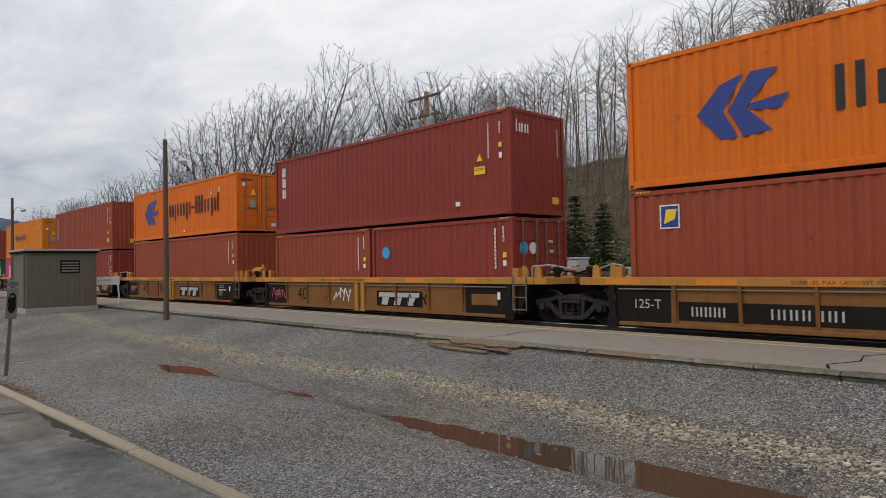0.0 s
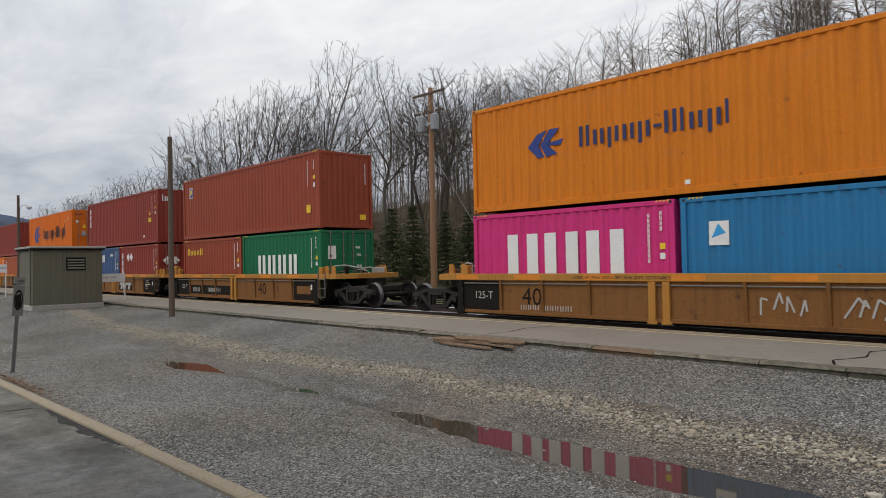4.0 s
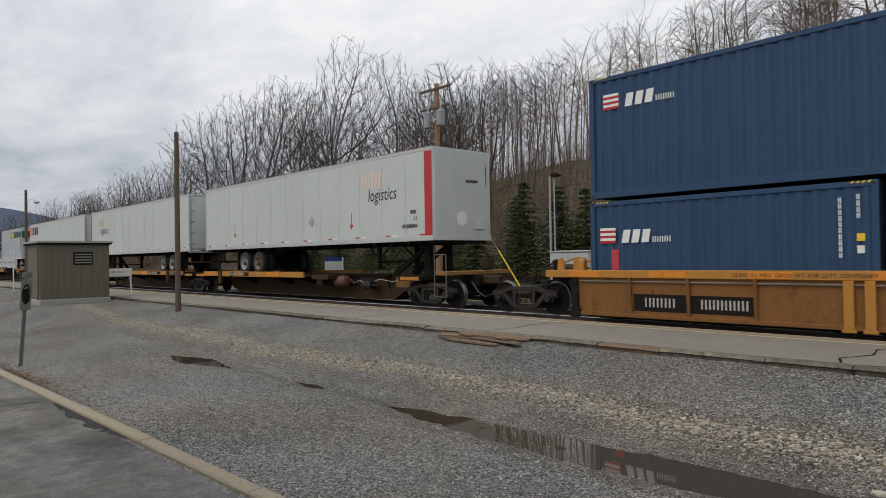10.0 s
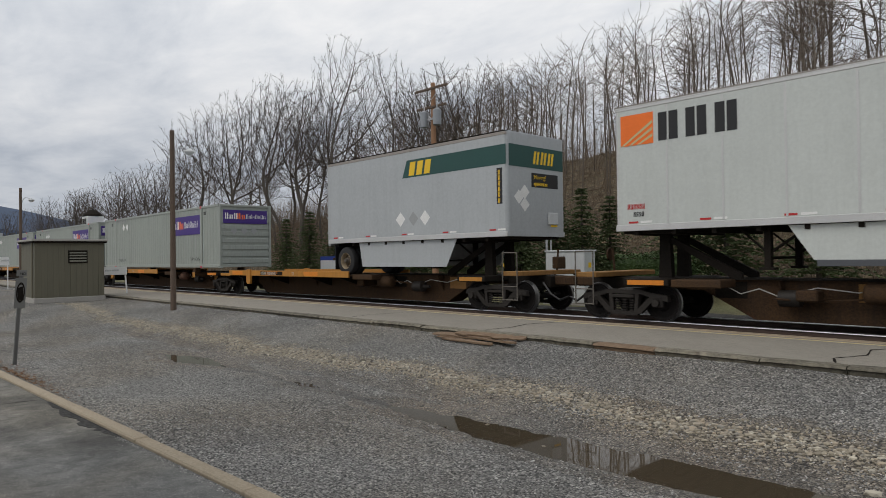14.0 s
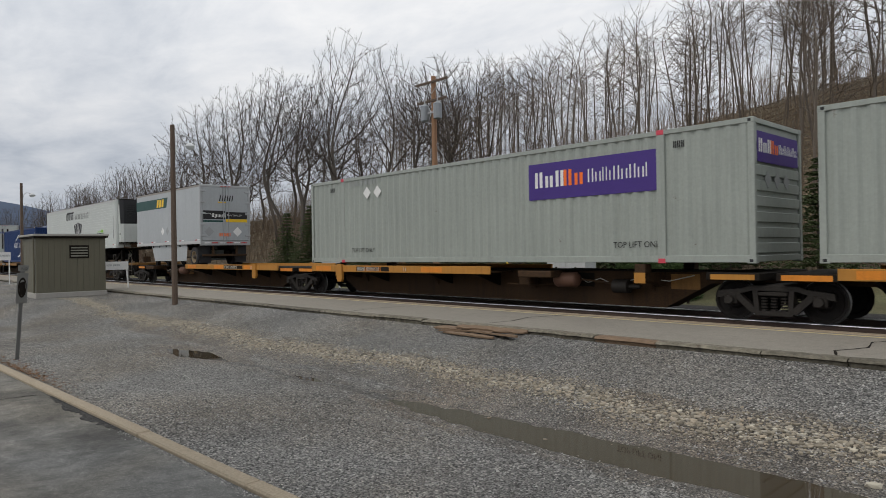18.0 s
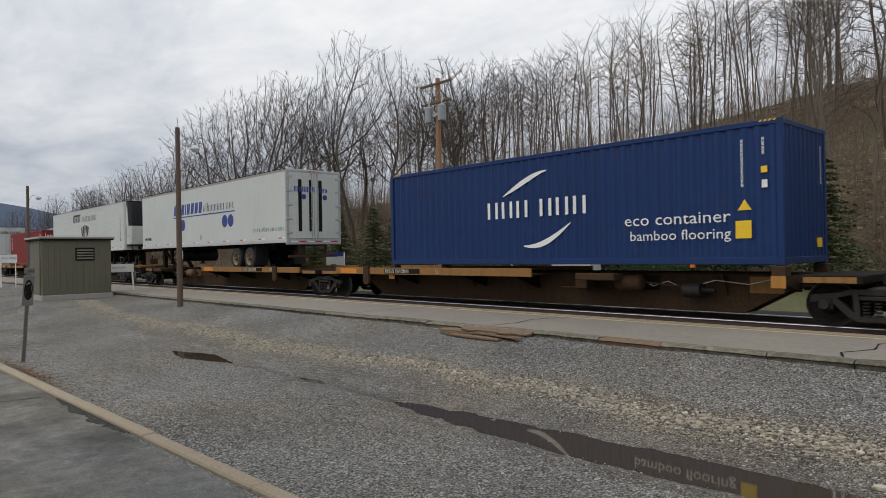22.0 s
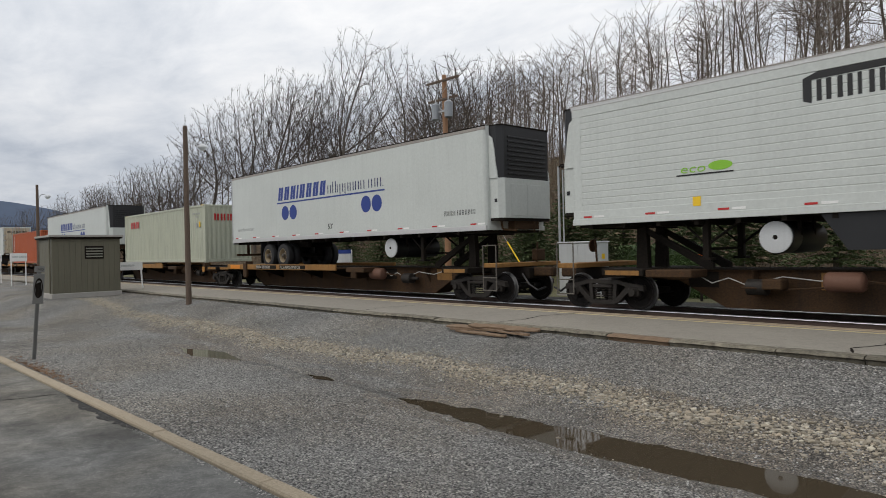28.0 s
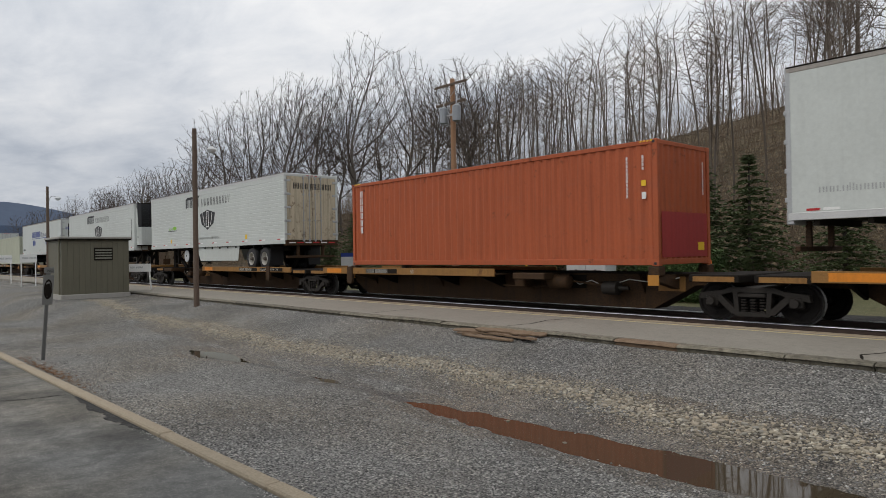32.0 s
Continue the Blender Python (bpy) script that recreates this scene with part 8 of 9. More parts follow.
    for y in (-0.85, 0.85):
        s.box(min(fx(d - 0.07), fx(d + 0.07)), max(fx(d - 0.07), fx(d + 0.07)), y - 0.07, y + 0.07, 1.22, z0, 0.012)
        s.box(min(fx(d - 0.14), fx(d + 0.14)), max(fx(d - 0.14), fx(d + 0.14)), y - 0.13, y + 0.13, 1.18, 1.23)
        s.tube((fx(d), y, 1.5), (fx(d - 0.75), y * 0.9, z0 - 0.02), 0.03, n=6)
        s.tube((fx(d), y, 1.5), (fx(d + 0.6), y * 0.9, z0 - 0.02), 0.025, n=6)
    s.tube((fx(d), -0.85, 1.42), (fx(d), 0.85, 1.42), 0.03, n=6)
    part("landing_gear", s, CAR_BLACK, tr, "dark landing legs")
    part("kingpin_plate", Shape().box(min(fx(L - 1.6), fx(L - 0.1)), max(fx(L - 1.6), fx(L - 0.1)), -1.1, 1.1, z0 - 0.06, z0 + 0.02), CAR_BLACK, tr)
    if skirt:
        m, a, b, low, lip = skirt
        for sg in (-1, 1):
            y = sg * (w - 0.10)
            pts = [(fx(a), z0 - 0.01), (fx(b), z0 - 0.01), (fx(b - 0.45), low), (fx(a + 0.16), low)]
            sk = part("side_skirt", Shape().prism(pts, 1, min(y, y + 0.012), max(y, y + 0.012)), m, tr, "aerodynamic side skirt")
            if lip:
                part("skirt_edge", Shape().box(min(fx(a + 0.2), fx(b - 0.5)), max(fx(a + 0.2), fx(b - 0.5)), y - sg * 0.002 - 0.004, y + 0.016, low - 0.12, low), lip, sk, "flexible dark skirt edge")
    n = int(L / 1.5)
    off = w - 0.004 if ribs else w - 0.009
    for i in range(n):
        x = -h + 0.35 + i * (L - 1.0) / max(1, n - 1)
        zz = z0 + 0.17
        part("reflector", Shape().box(x, x + 0.24, -off - 0.003, -off, zz, zz + 0.045), RED, tr, "red reflective tape", key="")
        part("reflector", Shape().box(x + 0.30, x + 0.58, -off - 0.003, -off, zz, zz + 0.05), WHITE, tr, "white reflective tape", key="")
    if reefer:
        # cooling unit on the nose
        a, b = nose * h, nose * (h + 0.45)
        ylim = 1.12

        def wrap(deep, corner):
            return [(a, -ylim), (nose * (h + deep - corner), -ylim), (nose * (h + deep), -ylim + corner), (nose * (h + deep), ylim - corner), (nose * (h + deep - corner), ylim), (a, ylim)]

        u = part("cooling_unit", Shape().prism(wrap(0.45, 0.14), 2, z0 + 0.34, z0 + 1.46), body_mat, tr, "white lower housing of the cooling unit")
        part("grille_housing", Shape().prism(wrap(0.41, 0.16), 2, z0 + 1.46, zt - 0.02), BLACK, u, "black grille housing")
        part("housing_lid", Shape().prism(wrap(0.43, 0.14), 2, zt - 0.02, zt + 0.02), CAR_BLACK, u, "dark lid over the grille")
        for i in range(9):
            z = z0 + 1.56 + i * 0.13
            part("louvre", Shape().box(min(nose * (h + 0.405), nose * (h + 0.44)), max(nose * (h + 0.405), nose * (h + 0.44)), -0.82, 0.82, z, z + 0.055, 0.008), BLACK, u, key="")
        cheek = [(nose * (h - 0.02), z0 + 1.46), (nose * (h + 0.32), z0 + 1.46), (nose * (h + 0.30), z0 + 1.62), (nose * (h + 0.25), z0 + 1.85), (nose * (h + 0.21), z0 + 2.25), (nose * (h + 0.14), zt - 0.36), (nose * (h - 0.02), zt - 0.24)]
        for sg in (-1, 1):
            part("cheek_panel", Shape().prism(cheek, 1, min(sg * ylim, sg * (ylim + 0.03)), max(sg * ylim, sg * (ylim + 0.03))), body_mat, u, "white side fairing of the cooling unit")
        part("housing_foot", Shape().prism(wrap(0.42, 0.14), 2, z0 + 0.26, z0 + 0.34), CAR_BLACK, u, "dark tray under the unit")
        pipes = Shape().pipe([(nose * (h + 0.2), -0.9, z0 + 0.28), (nose * (h + 0.25), -0.9, z0 + 0.02), (nose * (h + 0.5), -0.6, z0 - 0.02)], 0.03).pipe([(nose * (h + 0.4), 0.3, z0 + 0.28), (nose * (h + 0.4), 0.3, z0 - 0.05)], 0.025).box(min(nose * (h + 0.08), nose * (h + 0.34)), max(nose * (h + 0.08), nose * (h + 0.34)), -0.5, 0.6, z0 + 0.02, z0 + 0.28, 0.02)
        part("coolant_pipe", pipes, SPINE_BROWN, u, "dark pipes and tray brackets")
        for y in (-0.45, 0.25):
            part("access_door", Shape().box(min(b, b + nose * 0.012), max(b, b + nose * 0.012), y - 0.3, y + 0.3, z0 + 0.4, z0 + 1.3, 0.004), body_mat, u)
        for x in (0.22,):
            part("latch", Shape().box(nose * (h + x) - 0.045, nose * (h + x) + 0.045, -ylim - 0.012, -ylim + 0.02, z0 + 0.78, z0 + 0.88), BLACK, u)
        drum(tr, fx(L - 4.75), z0 - 0.42)
    elif nose > 0:
        part("air_connector", Shape().box(nose * h, nose * (h + 0.05), 0.45, 0.9, z0 + 0.35, z0 + 0.7, 0.02), CABINET, tr, "small box of air connectors")
    return tr


def load_spine():
    # first car: three units
    for xl, xr, deck, f, l in ((55.0, 72.0, -1, False, True), (37.95, 55.0, 1, False, False), (20.65, 37.95, 1, True, False)):
        spine_car(xl, xr, deck, f, l)
    t = trailer(56.3, 72.45, 1, TRAILER_WHITE, "white panelled semi-trailer with red front band on a spine car", tandem=3.74, rims=(RIM_WHITE, RIM_RUST))
    plate(t, "n", 1.290, 7.68, 2.22, 0.34, 2.58, RED, "front_band", "red front band")
    bars(t, "n", 1.289, 4.43, 3.93, 0.50, "HHH", FADED_PINK, pitch=0.74, slant=0.15, weight=0.24)
    words(t, "n", 1.289, 4.80, 3.45, 0.42, "logistics", INK, slant=0.12, width=0.80)
    words(t, "n", 1.289, 7.15, 2.72, 0.13, "53", INK)
    bars(t, "n", 1.289, 7.0, 2.92, 0.12, "HHHH", INK, name="number_marking")
    bars(t, "n", 1.289, 6.6, 2.48, 0.12, "HHHHHHHHHH", INK, name="number_marking")
    for u in (-5.03, 3.82):
        plate(t, "n", 1.289, u, 2.72, 0.035, 0.42, RED, "arrow")
        poly(t, "n", 1.289, [(u - 0.10, 2.72), (u + 0.13, 2.72), (u + 0.0175, 2.55)], RED, "arrow")
    diamond(t, "n", 1.289, 1.29, 2.94, 0.22, GREY_MARK)
    bars(t, "e", 8.09, 0.1, 3.9, 0.12, "lxxlxxlxx", INK)
    code_column(t, 1.0, 2.8, 4.4, 7, INK, "e", 8.08, 0.08)
    disc(t, "e", 8.085, -0.1, 2.75, 0.24, WHITE)
    t = trailer(38.25, 54.4, -1, TRAILER_WHITE, "white panelled semi-trailer with rear doors, riding on a spine car", tandem=2.49)
    plate(t, "n", 1.290, -8.06, 2.22, 0.15, 2.58, RED, "front_band", "red front band")
    bars(t, "n", 1.289, -6.54, 3.92, 0.50, "HHH", FADED, pitch=0.82, slant=0.15, weight=0.24)
    words(t, "n", 1.289, -6.14, 3.43, 0.42, "logistics", INK, slant=0.12, width=0.80)
    bars(t, "n", 1.289, -7.72, 2.84, 0.11, "HHHH", INK, name="number_marking")
    words(t, "n", 1.289, -7.68, 2.65, 0.11, "53", INK)
    t = trailer(20.6, 36.75, -1, TRAILER_WHITE, "white panelled semi-trailer with an orange emblem and side skirts", tandem=2.26, rims=(RIM_WHITE, RIM_RUST), skirt=(TRAILER_WHITE, 4.9, 12.4, 1.38, GREY_DARK), door_mat=DOOR_PALE)
    plate(t, "n", 1.289, -7.9, 4.0, 0.82, 0.70, HOT_ORANGE, "emblem", "orange square emblem")
    for i in range(3):
        poly(t, "n", 1.293, [(-7.9 + 0.2 * i, 4.0), (-7.83 + 0.2 * i, 4.0), (-7.10, 4.45 - 0.15 * i), (-7.10, 4.52 - 0.15 * i)], FADED, "emblem")
    bars(t, "n", 1.289, -7.0, 4.03, 0.62, "HHH", INK, pitch=1.03, weight=0.36)
    diamond(t, "n", 1.289, -1.15, 2.7, 0.28, GREY_MARK)
    bars(t, "n", 1.289, -7.75, 2.55, 0.12, "HHHHHH", RED, name="number_marking")
    bars(t, "n", 1.289, -7.6, 2.38, 0.11, "HHHH", INK, name="number_marking")
    plate(t, "e", 8.09, 0.45, 4.05, 0.2, 0.26, HOT_ORANGE, "emblem")
    bars(t, "e", 8.09, 0.68, 4.05, 0.26, "HHH", INK, pitch=0.9)
    diamond(t, "e", 8.09, -0.75, 3.05, 0.24, GREY_MARK)
    plate(t, "e", 8.09, 0.72, 2.5, 0.25, 0.45, FADED_PINK, "notice")
    # second car: five units
    for xl, xr, deck, f, l, ld in ((-0.1, 16.6, -1, False, True, "trailer"), (-17.45, -0.1, -1, False, False, 53), (-34.5, -17.45, -1, False, False, 53), (-52.0, -34.5, -1, False, False, 53), (-69.1, -52.0, 1, True, False, "trailer")):
        spine_car(xl, xr, deck, f, l, ld, 1)
    pup(8.75, 17.28, 1)
    for X in (-8.05, -25.5, -42.8):
        b = container(X, 1.17, 16.15, 2.93, PALE_GREY, False, "pale grey-green corrugated domestic container with a purple sign", 2.59, True)
        o = 1.284
        plate(b, "n", o, 2.33, 1.62, 3.80, 0.92, PURPLE, "sign_panel", "purple sign panel")
        bars(b, "n", o + 0.004, 2.52, 1.92, 0.40, "HxH", WHITE, pitch=0.82, weight=0.27)
        bars(b, "n", o + 0.004, 3.42, 1.92, 0.40, "Hx", HOT_ORANGE, pitch=0.82, weight=0.27)
        bars(b, "n", o + 0.004, 4.14, 1.95, 0.32, "HxlliHxHxl", WHITE, pitch=0.66, weight=0.12)
        for u in (-4.65, -4.08):
            diamond(b, "n", o, u, 2.35, 0.21, WHITE)
        for u in (-5.55, 4.82):
            words(b, "n", o, u, 0.36, 0.14, "TOP LIFT ONLY", INK, width=0.92)
        bars(b, "n", o, -5.6, 2.62, 0.18, "HHHH HHHHHH", GREY_MARK, name="number_marking", pitch=0.8, weight=0.14)
        bars(b, "n", o, -6.8, 2.5, 0.15, "HHH", INK)
        bars(b, "n", o, 6.35, 2.5, 0.15, "HHH", INK)
        plate(b, "e", 8.06, -1.12, 2.05, 2.2, 0.62, PURPLE, "sign_panel", "purple sign panel")
        bars(b, "e", 8.064, -1.05, 2.25, 0.28, "HxH", WHITE, pitch=0.8, weight=0.27)
        bars(b, "e", 8.064, -0.45, 2.25, 0.28, "Hx", HOT_ORANGE, pitch=0.8, weight=0.27)
        bars(b, "e", 8.064, 0.0, 2.28, 0.2, "HxlliHxHx", WHITE, pitch=0.7, weight=0.14)
        for u in (-0.6, -0.1, 0.4):
            diamond(b, "e", 8.062, u, 1.72, 0.18, GREY_MARK)
    pup(-69.2, -60.65, -1)
    # third, fourth and fifth cars
    for xl, xr, deck, f, l, ld in ((-91.5, -73.5, -1, False, True, "trailer"), (-109.4, -91.5, -1, False, False, 40), (-127.5, -109.4, 1, True, False, "trailer"),
                                   (-149.7, -131.9, -1, False, True, "trailer"), (-168.0, -149.7, -1, False, False, 40), (-185.9, -168.0, 1, True, False, "trailer"),
                                   (-207.3, -190.2, -1, False, True, "trailer"), (-224.5, -207.3, -1, False, False, 40), (-241.7, -224.5, -1, False, False, "trailer"), (-258.9, -241.7, -1, False, False, 40), (-276.1, -258.9, 1, True, False, "trailer"),
                                   (-297.5, -280.3, -1, False, True, "trailer"), (-314.7, -297.5, 1, False, False, "trailer"), (-331.9, -314.7, -1, False, False, 40), (-349.1, -331.9, 1, True, False, "trailer")):
        global OFFS
        OFFS = {-109.4: 1.35, -168.0: 1.1, -224.5: 0.9, -258.9: 0.5}.get(xl, 0.0)
        spine_car(xl, xr, deck, f, l, ld)
    reefer(-88.9, -72.75, 1, 2.0, (CREAM, 5.3, 12.2, 1.34, None), False)
    b = container(-99.1, 1.16, L40, HC, ROYAL, False, "deep blue corrugated shipping container with white lettering")
    bars(b, "n", 1.212, -1.8, 1.27, 0.45, "HHH HHH", WHITE, pitch=1.17, weight=0.22)
    for q in (1, -1):
        pts = [(-1.19 + 1.5 * i / 8, 1.88 + 0.58 * math.sin(math.pi / 2 * i / 8)) for i in range(9)] if q > 0 else [(-0.48 + 1.53 * i / 8, 0.52 + 0.56 * (1 - math.cos(math.pi / 2 * i / 8))) for i in range(9)]
        poly(b, "n", 1.212, pts + [(x, z - 0.15 * math.sin(math.pi * (i + 0.5) / 9)) for i, (x, z) in list(enumerate(pts))[::-1]], WHITE, "emblem")
    words(b, "n", 1.212, 2.56, 0.90, 0.26, "eco container", WHITE, width=1.2)
    words(b, "n", 1.212, 2.70, 0.56, 0.22, "bamboo flooring", WHITE, width=1.12)
    shipping_codes(b, L40, HC, caution=False)
    plate(b, "n", 1.212, 5.15, 0.55, 0.32, 0.36, YELLOW, "caution_label")
    poly(b, "n", 1.212, [(5.2, 1.12), (5.48, 1.12), (5.34, 1.34)], YELLOW, "warning_triangle")
    dotted_trailer(-127.88, -111.73, -1, 3.35, False)
    reefer(-147.5, -131.0, 1, 3.0, (BLACK, 4.9, 12.6, 1.32, None), True)
    b = column_box(-157.75, 1.16, WINE)
    reefer(-186.6, -170.45, -1, 2.5, (BLACK, 5.0, 10.5, 1.36, None), True)
    dotted_trailer(-205.7, -189.55, 1, 3.2, True, -0.3, 1.03)
    b = container(-215.0, 1.16, L40, HC, CREAM_GREEN, False, "pale olive corrugated shipping container with a red emblem")
    bars(b, "n", 1.212, -4.93, 2.06, 0.40, "HHHl", RED, pitch=1.12, weight=0.3)
    disc(b, "n", 1.216, -4.28, 2.26, 0.17, RED)
    bars(b, "e", 6.084, -0.75, 2.1, 0.34, "HHHl", RED, pitch=1.0, weight=0.3)
    bars(b, "n", 1.212, 4.55, 2.42, 0.10, "HHHH HHHHHH", GREY_MARK, pitch=0.95, name="code_marking")
    bars(b, "n", 1.212, 4.95, 2.26, 0.10, "HHHH", GREY_MARK, pitch=0.95, name="code_marking")
    plate(b, "n", 1.212, 5.0, 1.75, 0.16, 0.26, GREY_MARK, "label")
    plate(b, "n", 1.212, 5.35, 1.78, 0.17, 0.28, YELLOW, "label")
    t = dotted_trailer(-240.9, -224.75, 1, 3.15, True, -0.4)
    plate(t, "n", 1.2865, 6.2, 2.44, 1.75, 0.035, TEAL_PAINT, "underline")
    b = container(-249.8, 1.16, L40, HC, RUST_ORANGE, False, "faded orange corrugated shipping container with rust spots and white letters")
    column_word(b, -5.60, 2.40, 0.215, 6, L40)
    shipping_codes(b, L40, HC, caution=False)
    plate(b, "e", 6.084, -1.05, 0.2, 2.1, 1.05, BRIGHT_RED, "repaint_patch", "darker red repainted patch")
    reefer(-276.9, -260.75, -1, 2.0, (TRAILER_WHITE, 4.5, 9.5, 1.36, None), False, DOOR_DIRTY)
    reefer(-296.2, -280.05, 1, 3.0, (BLACK, 5.0, 12.0, 1.34, None), True)
    dotted_trailer(-315.1, -298.95, -1, 3.3, False)
    b = container(-323.3, 1.16, L40, HC, CREAM_GREEN, False, "pale olive corrugated shipping container on a spine car")
    trailer(-348.5, -332.35, -1, TRAILER_WHITE, "white panelled semi-trailer riding on a spine car")


GREY_DARK = mat("dark grey rubber edge", (0.07, 0.075, 0.085), rough=0.7)
DOOR_PALE = paint("pale dusty door", (0.52, 0.51, 0.47), rust=0.2, streak=0.5)


def pup(X0, X1, nose):
    t = trailer(X0, X1, nose, TRAILER_SILVER, "short silver-grey trailer with a dark green band and yellow lettering", tandem=0.95, axles=1, rims=(RIM_RUST, RIM_RUST), skirt=(TRAILER_SILVER, 1.75, 6.5, 1.24, None), flush=True)
    o = 1.2865
    if nose > 0:
        poly(t, "n", o, [(-0.08, 4.02), (4.24, 4.02), (4.24, 4.56), (0.14, 4.56)], DARK_GREEN, "green_band", "dark green band")
        bars(t, "n", o + 0.004, 0.2, 4.07, 0.42, "HHH", YELLOW, pitch=0.85, slant=0.2, weight=0.38)
        plate(t, "e", 4.268, -1.2, 3.98, 2.4, 0.6, DARK_GREEN, "green_band", "dark green band")
        bars(t, "e", 4.272, -0.2, 4.1, 0.36, "HHH", YELLOW, pitch=0.9, slant=0.2, weight=0.3)
        plate(t, "e", 4.268, -0.25, 3.45, 1.2, 0.40, INK, "notice_board")
        words(t, "e", 4.272, -0.15, 3.68, 0.12, "Moving?", YELLOW)
        bars(t, "e", 4.272, -0.15, 3.5, 0.11, "xpxxxxxxx", YELLOW)
        bars(t, "n", o, 3.95, 3.75, 0.13, "HHHHHH", YELLOW, upright=True, name="number_marking")
        plate(t, "n", o - 0.001, 3.90, 2.95, 0.2, 0.98, INK, "number_panel")
        for u, m in ((-0.2, WHITE), (0.42, GREY_MARK), (0.96, WHITE)):
            diamond(t, "n", o, u, 2.73, 0.23, m)
        for y, z in ((-0.8, 3.15), (-0.55, 2.95), (-0.55, 3.3)):
            diamond(t, "e", 4.268, y, z, 0.2, WHITE)
        plate(t, "e", 4.268, 0.6, 2.35, 0.3, 0.3, YELLOW, "label")
    else:
        poly(t, "n", o, [(-4.24, 4.03), (0.12, 4.03), (0.32, 4.55), (-4.24, 4.55)], DARK_GREEN, "green_band", "dark green band")
        bars(t, "n", o + 0.004, -1.23, 4.09, 0.40, "HHH", YELLOW, pitch=0.85, slant=0.2, weight=0.38)
        for u, m in ((-0.42, WHITE), (0.22, GREY_MARK), (0.86, WHITE)):
            diamond(t, "n", o, u, 2.8, 0.22, m)
        e = 4.290
        bars(t, "e", e, -0.35, 4.15, 0.28, "HHH", INK, pitch=0.9, slant=0.2, weight=0.2)
        plate(t, "e", e, -0.4, 4.06, 0.4, 0.05, YELLOW, "emblem")
        plate(t, "e", e, -1.15, 3.25, 1.1, 0.42, INK, "notice_board")
        plate(t, "e", e, -1.15, 3.12, 1.0, 0.08, DARK_GREEN, "notice_board")
        plate(t, "e", e, 0.0, 3.28, 1.12, 0.34, INK, "notice_board")
        plate(t, "e", e, 0.0, 3.12, 1.12, 0.15, YELLOW, "notice_board")
        words(t, "e", e + 0.004, -1.1, 3.50, 0.08, "Moving", WHITE)
        bars(t, "e", e + 0.004, -0.72, 3.35, 0.2, "HpxxH", WHITE, pitch=0.72, weight=0.26)
        words(t, "e", e + 0.004, 0.05, 3.42, 0.10, "More Than a Job.", WHITE, width=0.8)
        bars(t, "e", e, -0.35, 2.42, 0.16, "HHHHHH", HOT_ORANGE, name="number_marking")
        diamond(t, "e", e, -0.85, 2.65, 0.24, GREY_MARK)
        diamond(t, "e", e, 0.6, 2.65, 0.24, WHITE)
    return t


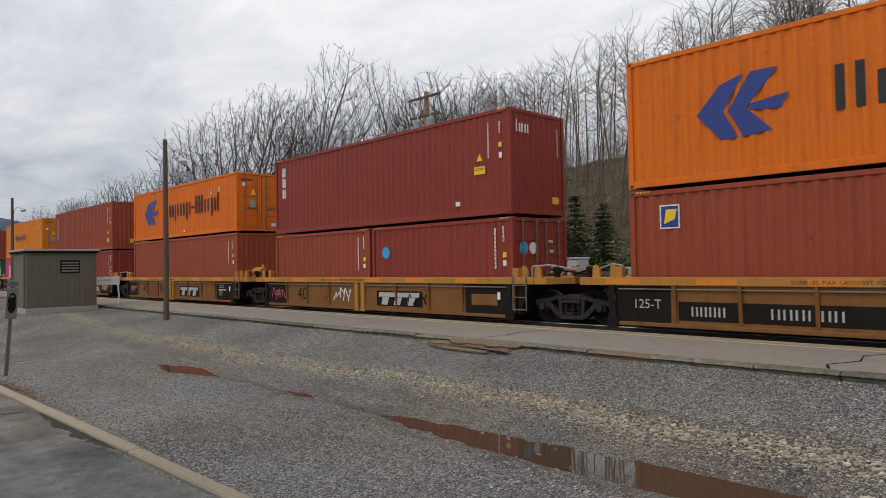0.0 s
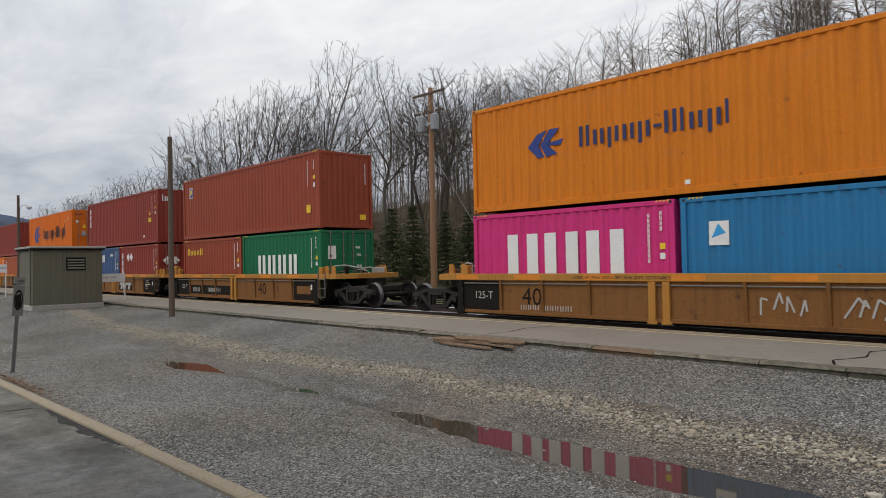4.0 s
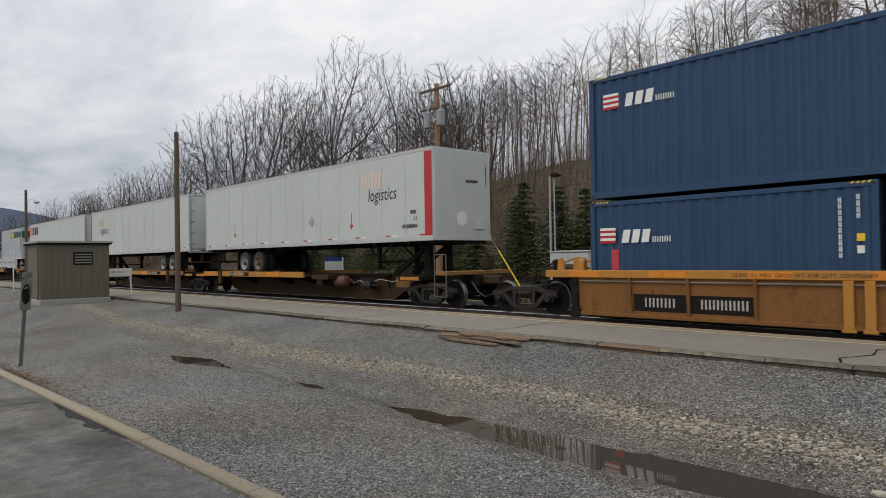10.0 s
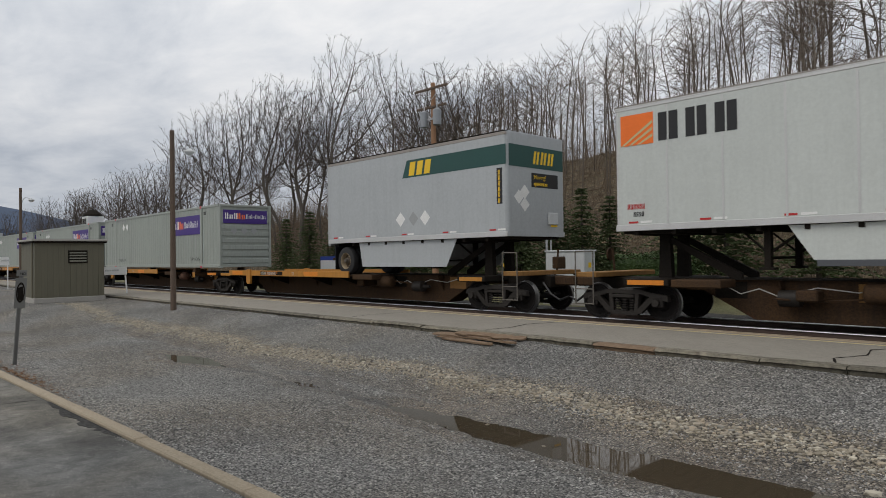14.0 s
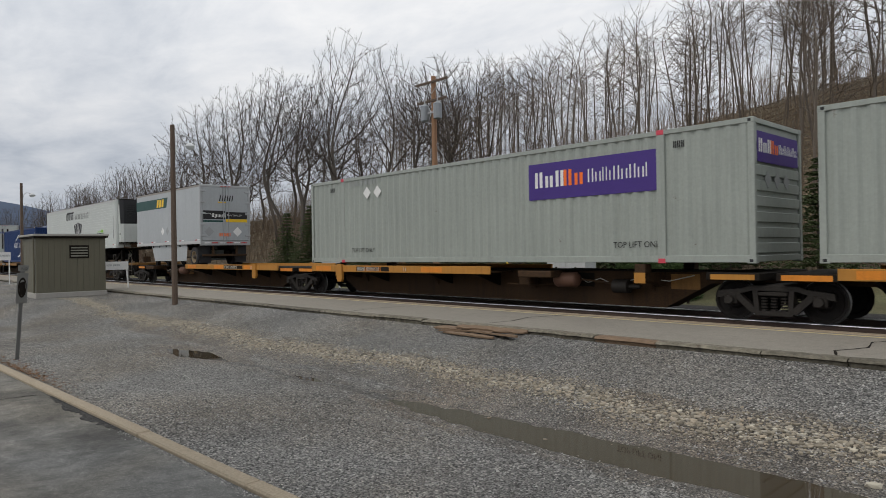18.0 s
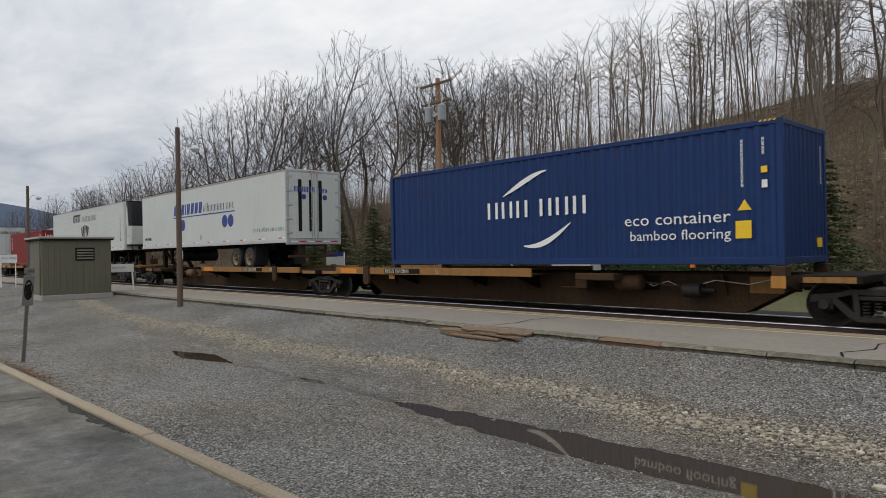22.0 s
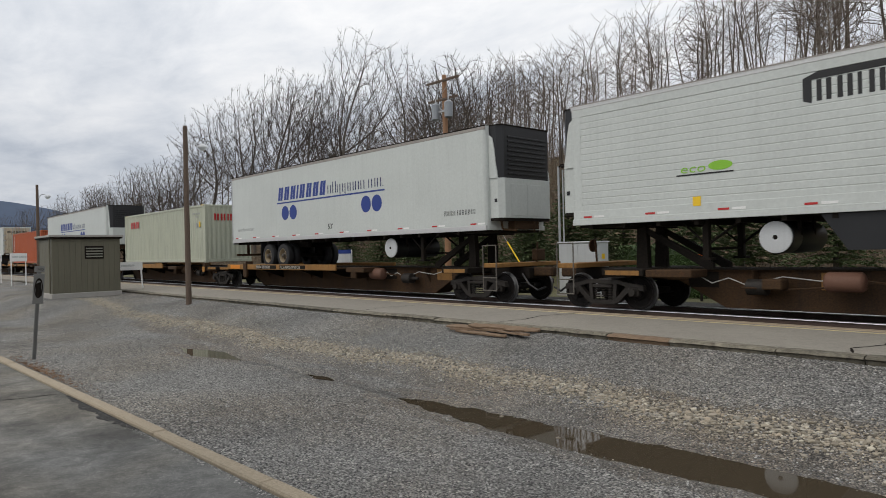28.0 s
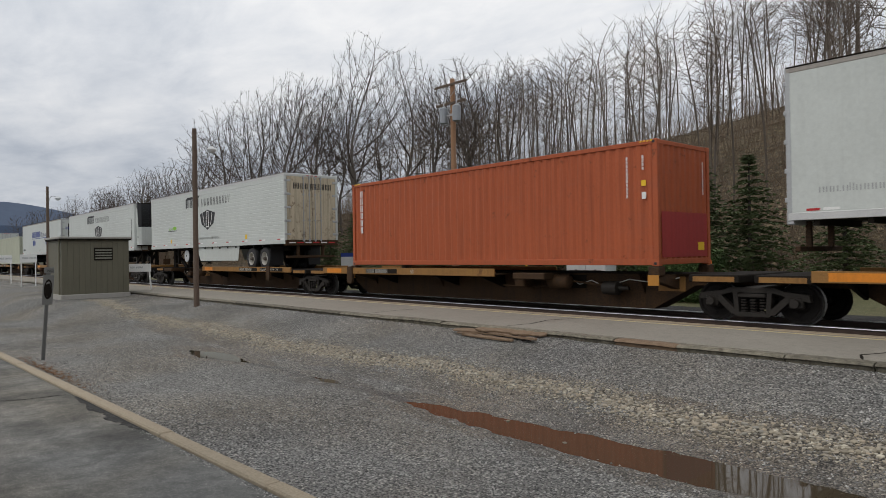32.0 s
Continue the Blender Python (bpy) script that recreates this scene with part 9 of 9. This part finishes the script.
def reefer(X0, X1, nose, tandem, skirt, dark_skirt, door=None):
    t = trailer(X0, X1, nose, TRAILER_WHITE, "white ribbed refrigerated trailer with black lettering and a cooling unit", z0=2.05, H=2.94, tandem=tandem, reefer=True, ribs=True, skirt=skirt, door_mat=door)
    o = 1.2845
    poly(t, "n", o, [(-2.66, 4.18), (-2.50, 4.12), (-2.50, 4.56), (-0.95, 4.58), (-0.78, 4.70), (-2.40, 4.70), (-2.66, 4.60)], INK, "emblem")
    bars(t, "n", o, -2.44, 4.15, 0.40, "HHlHH", INK, pitch=0.88, weight=0.24)
    bars(t, "n", o, -0.60, 4.13, 0.38, "lHHHHHHHHH", INK, pitch=0.94, slant=0.18, weight=0.12)
    c = 0.17
    shield = [(c - 0.93, 3.74), (c - 0.74, 3.22), (c, 2.92), (c + 0.74, 3.22), (c + 0.93, 3.74), (c, 3.92)]
    poly(t, "n", o, shield, INK, "shield_emblem", "black shield emblem")
    poly(t, "n", o + 0.004, [(c - 0.12, 3.85), (c + 0.12, 3.85), (c + 0.2, 3.05), (c - 0.2, 3.05)], WHITE, "shield_emblem")
    poly(t, "n", o + 0.008, [(c - 0.07, 3.82), (c + 0.07, 3.82), (c + 0.12, 3.1), (c - 0.12, 3.1)], INK, "shield_emblem")
    for q in (-1, 1):
        poly(t, "n", o + 0.004, [(c + q * 0.55, 3.78), (c + q * 0.60, 3.78), (c + q * 0.42, 3.15), (c + q * 0.36, 3.15)], WHITE, "shield_emblem")
    bars(t, "n", 1.2905, -1.2, 2.45, 0.11, "HHHHHHHHHHHHHHHHHH", GREY_MARK, pitch=1.4)
    if not dark_skirt or nose < 0:
        u = 4.42 if nose > 0 else -5.27
        words(t, "n", o + 0.004, u + 0.08, 3.06, 0.19, "eco", LIME, slant=0.15, width=1.5)
        disc(t, "n", o + 0.001, u + 0.98, 3.16, 0.26, LIME, "eco_badge", ry=0.10)
        plate(t, "n", o, u, 3.00, 1.26, 0.03, INK, "eco_badge")
    else:
        ys = 1.197
        plate(t, "n", ys, fx_skirt(nose) - 0.66, 1.54, 1.30, 0.40, WHITE, "eco_badge", "framed badge with lime green lettering")
        plate(t, "n", ys, fx_skirt(nose) - 0.62, 1.57, 1.22, 0.34, INK, "eco_badge", lift=0.004)
        words(t, "n", ys + 0.008, fx_skirt(nose) - 0.54, 1.64, 0.19, "eco", LIME, slant=0.15, width=1.5)
        disc(t, "n", ys + 0.0085, fx_skirt(nose) + 0.36, 1.74, 0.18, LIME, "eco_badge", ry=0.10)
        for u in (-1.15, -0.64):
            diamond(t, "n", ys, u, 1.75, 0.23, WHITE)
    plate(t, "n", 1.292, -4.9, 2.34, 0.18, 0.2, YELLOW, "lift_label")
    plate(t, "n", 1.292, 4.4, 2.34, 0.18, 0.2, YELLOW, "lift_label")
    if nose > 0:
        bars(t, "n", o, 7.55, 3.9, 0.12, "HHHHHHHHHH", INK, upright=True, name="number_marking")
    else:
        bars(t, "e", 8.09, -0.9, 4.35, 0.25, "HHlHH HHlHHHH", INK, pitch=0.66)
    return t


def fx_skirt(nose):
    return 2.84 * nose


def dotted_trailer(X0, X1, nose, tandem, cool, q=0.0, k=1.0):
    t = trailer(X0, X1, nose, TRAILER_WHITE, "smooth white semi-trailer with dark blue lettering and paired blue dots", z0=2.05, H=2.95, tandem=tandem, reefer=cool, rims=(RIM_RUST, RIM_RUST), flush=True)
    o = 1.2865
    bars(t, "n", o, q - 3.41 * k, 3.68, 0.53, "HHHlHHHH", BLUE, pitch=0.90 * k, slant=0.2, weight=0.33)
    bars(t, "n", o, q + 0.22 * k, 3.70, 0.42, "xHippxxx ixx.", BLUE_INK, pitch=0.75 * k, weight=0.13)
    plate(t, "n", o, q - 3.45 * k, 3.55, 7.05 * k, 0.055, BLUE, "underline")
    for u in (-2.83, -2.22, 2.56, 3.16):
        disc(t, "n", o, q + u * k, 3.16, 0.285, BLUE, "blue_dot", 28)
    words(t, "n", o, -0.08 if cool else -0.17, 2.39, 0.2, "53'", INK)
    if not cool:
        drum(t, -3.3, 1.66)
    if nose < 0:
        bars(t, "n", o, 5.3, 2.54, 0.2, "xxx.xllixxxx.xxx", INK, pitch=0.98, weight=0.14)
        for y in (-0.75, -0.25, 0.2):
            plate(t, "e", 8.092, y, 2.5, 0.16, 2.1, CAR_BLACK, "grime_stripe", "dark vertical strip")
        bars(t, "e", 8.096, -0.95, 4.1, 0.22, "HHlHHHH xxix", BLUE, pitch=0.7)
        disc(t, "e", 8.096, -0.5, 3.9, 0.11, BLUE)
        disc(t, "e", 8.096, 0.5, 3.9, 0.11, BLUE)
        bars(t, "n", o, -7.6, 2.5, 0.15, "HHHH HHHHHH", INK, name="number_marking")
    else:
        bars(t, "n", o, 6.3, 2.53, 0.15, "HHHH HHHHHH", INK, name="number_marking", pitch=0.86, weight=0.14)
        bars(t, "n", o, -7.5, 2.55, 0.15, "xxx.xllixxxx.xxx", GREY_MARK, pitch=0.8, weight=0.14)
    return t


load_spine()


# ---- movement ----
def run(t):
    """How far the train has come at t seconds, counted from its place at 16 s."""
    return 14.619 * (t - 16) + 0.0066 * (t - 16) ** 2


def motions():
    for ob, X in TRAIN:
        m = ob.matrix_basis.copy()
        y, z = m.translation.y, m.translation.z
        walk(ob, [(t, pose(X + run(t), y, z)) for t in (0, 4, 8, 12, 16, 20, 24, 28, 32)])
    lead = {}
    for w, k in WHEELSETS:
        if k not in lead:
            at = w.matrix_basis.translation.copy()
            walk(w, [(i / FPS, pose(at.x, at.y, at.z) @ Matrix.Rotation((run(i / FPS) - run(0)) / 0.42, 4, "Y")) for i in range(int(SECONDS * FPS) + 1)])
            lead[k] = w
        else:
            w.rotation_mode = "QUATERNION"
            keys = w.animation_data_create()
            keys.action = lead[k].animation_data.action
            keys.action_slot = lead[k].animation_data.action_slot


motions()
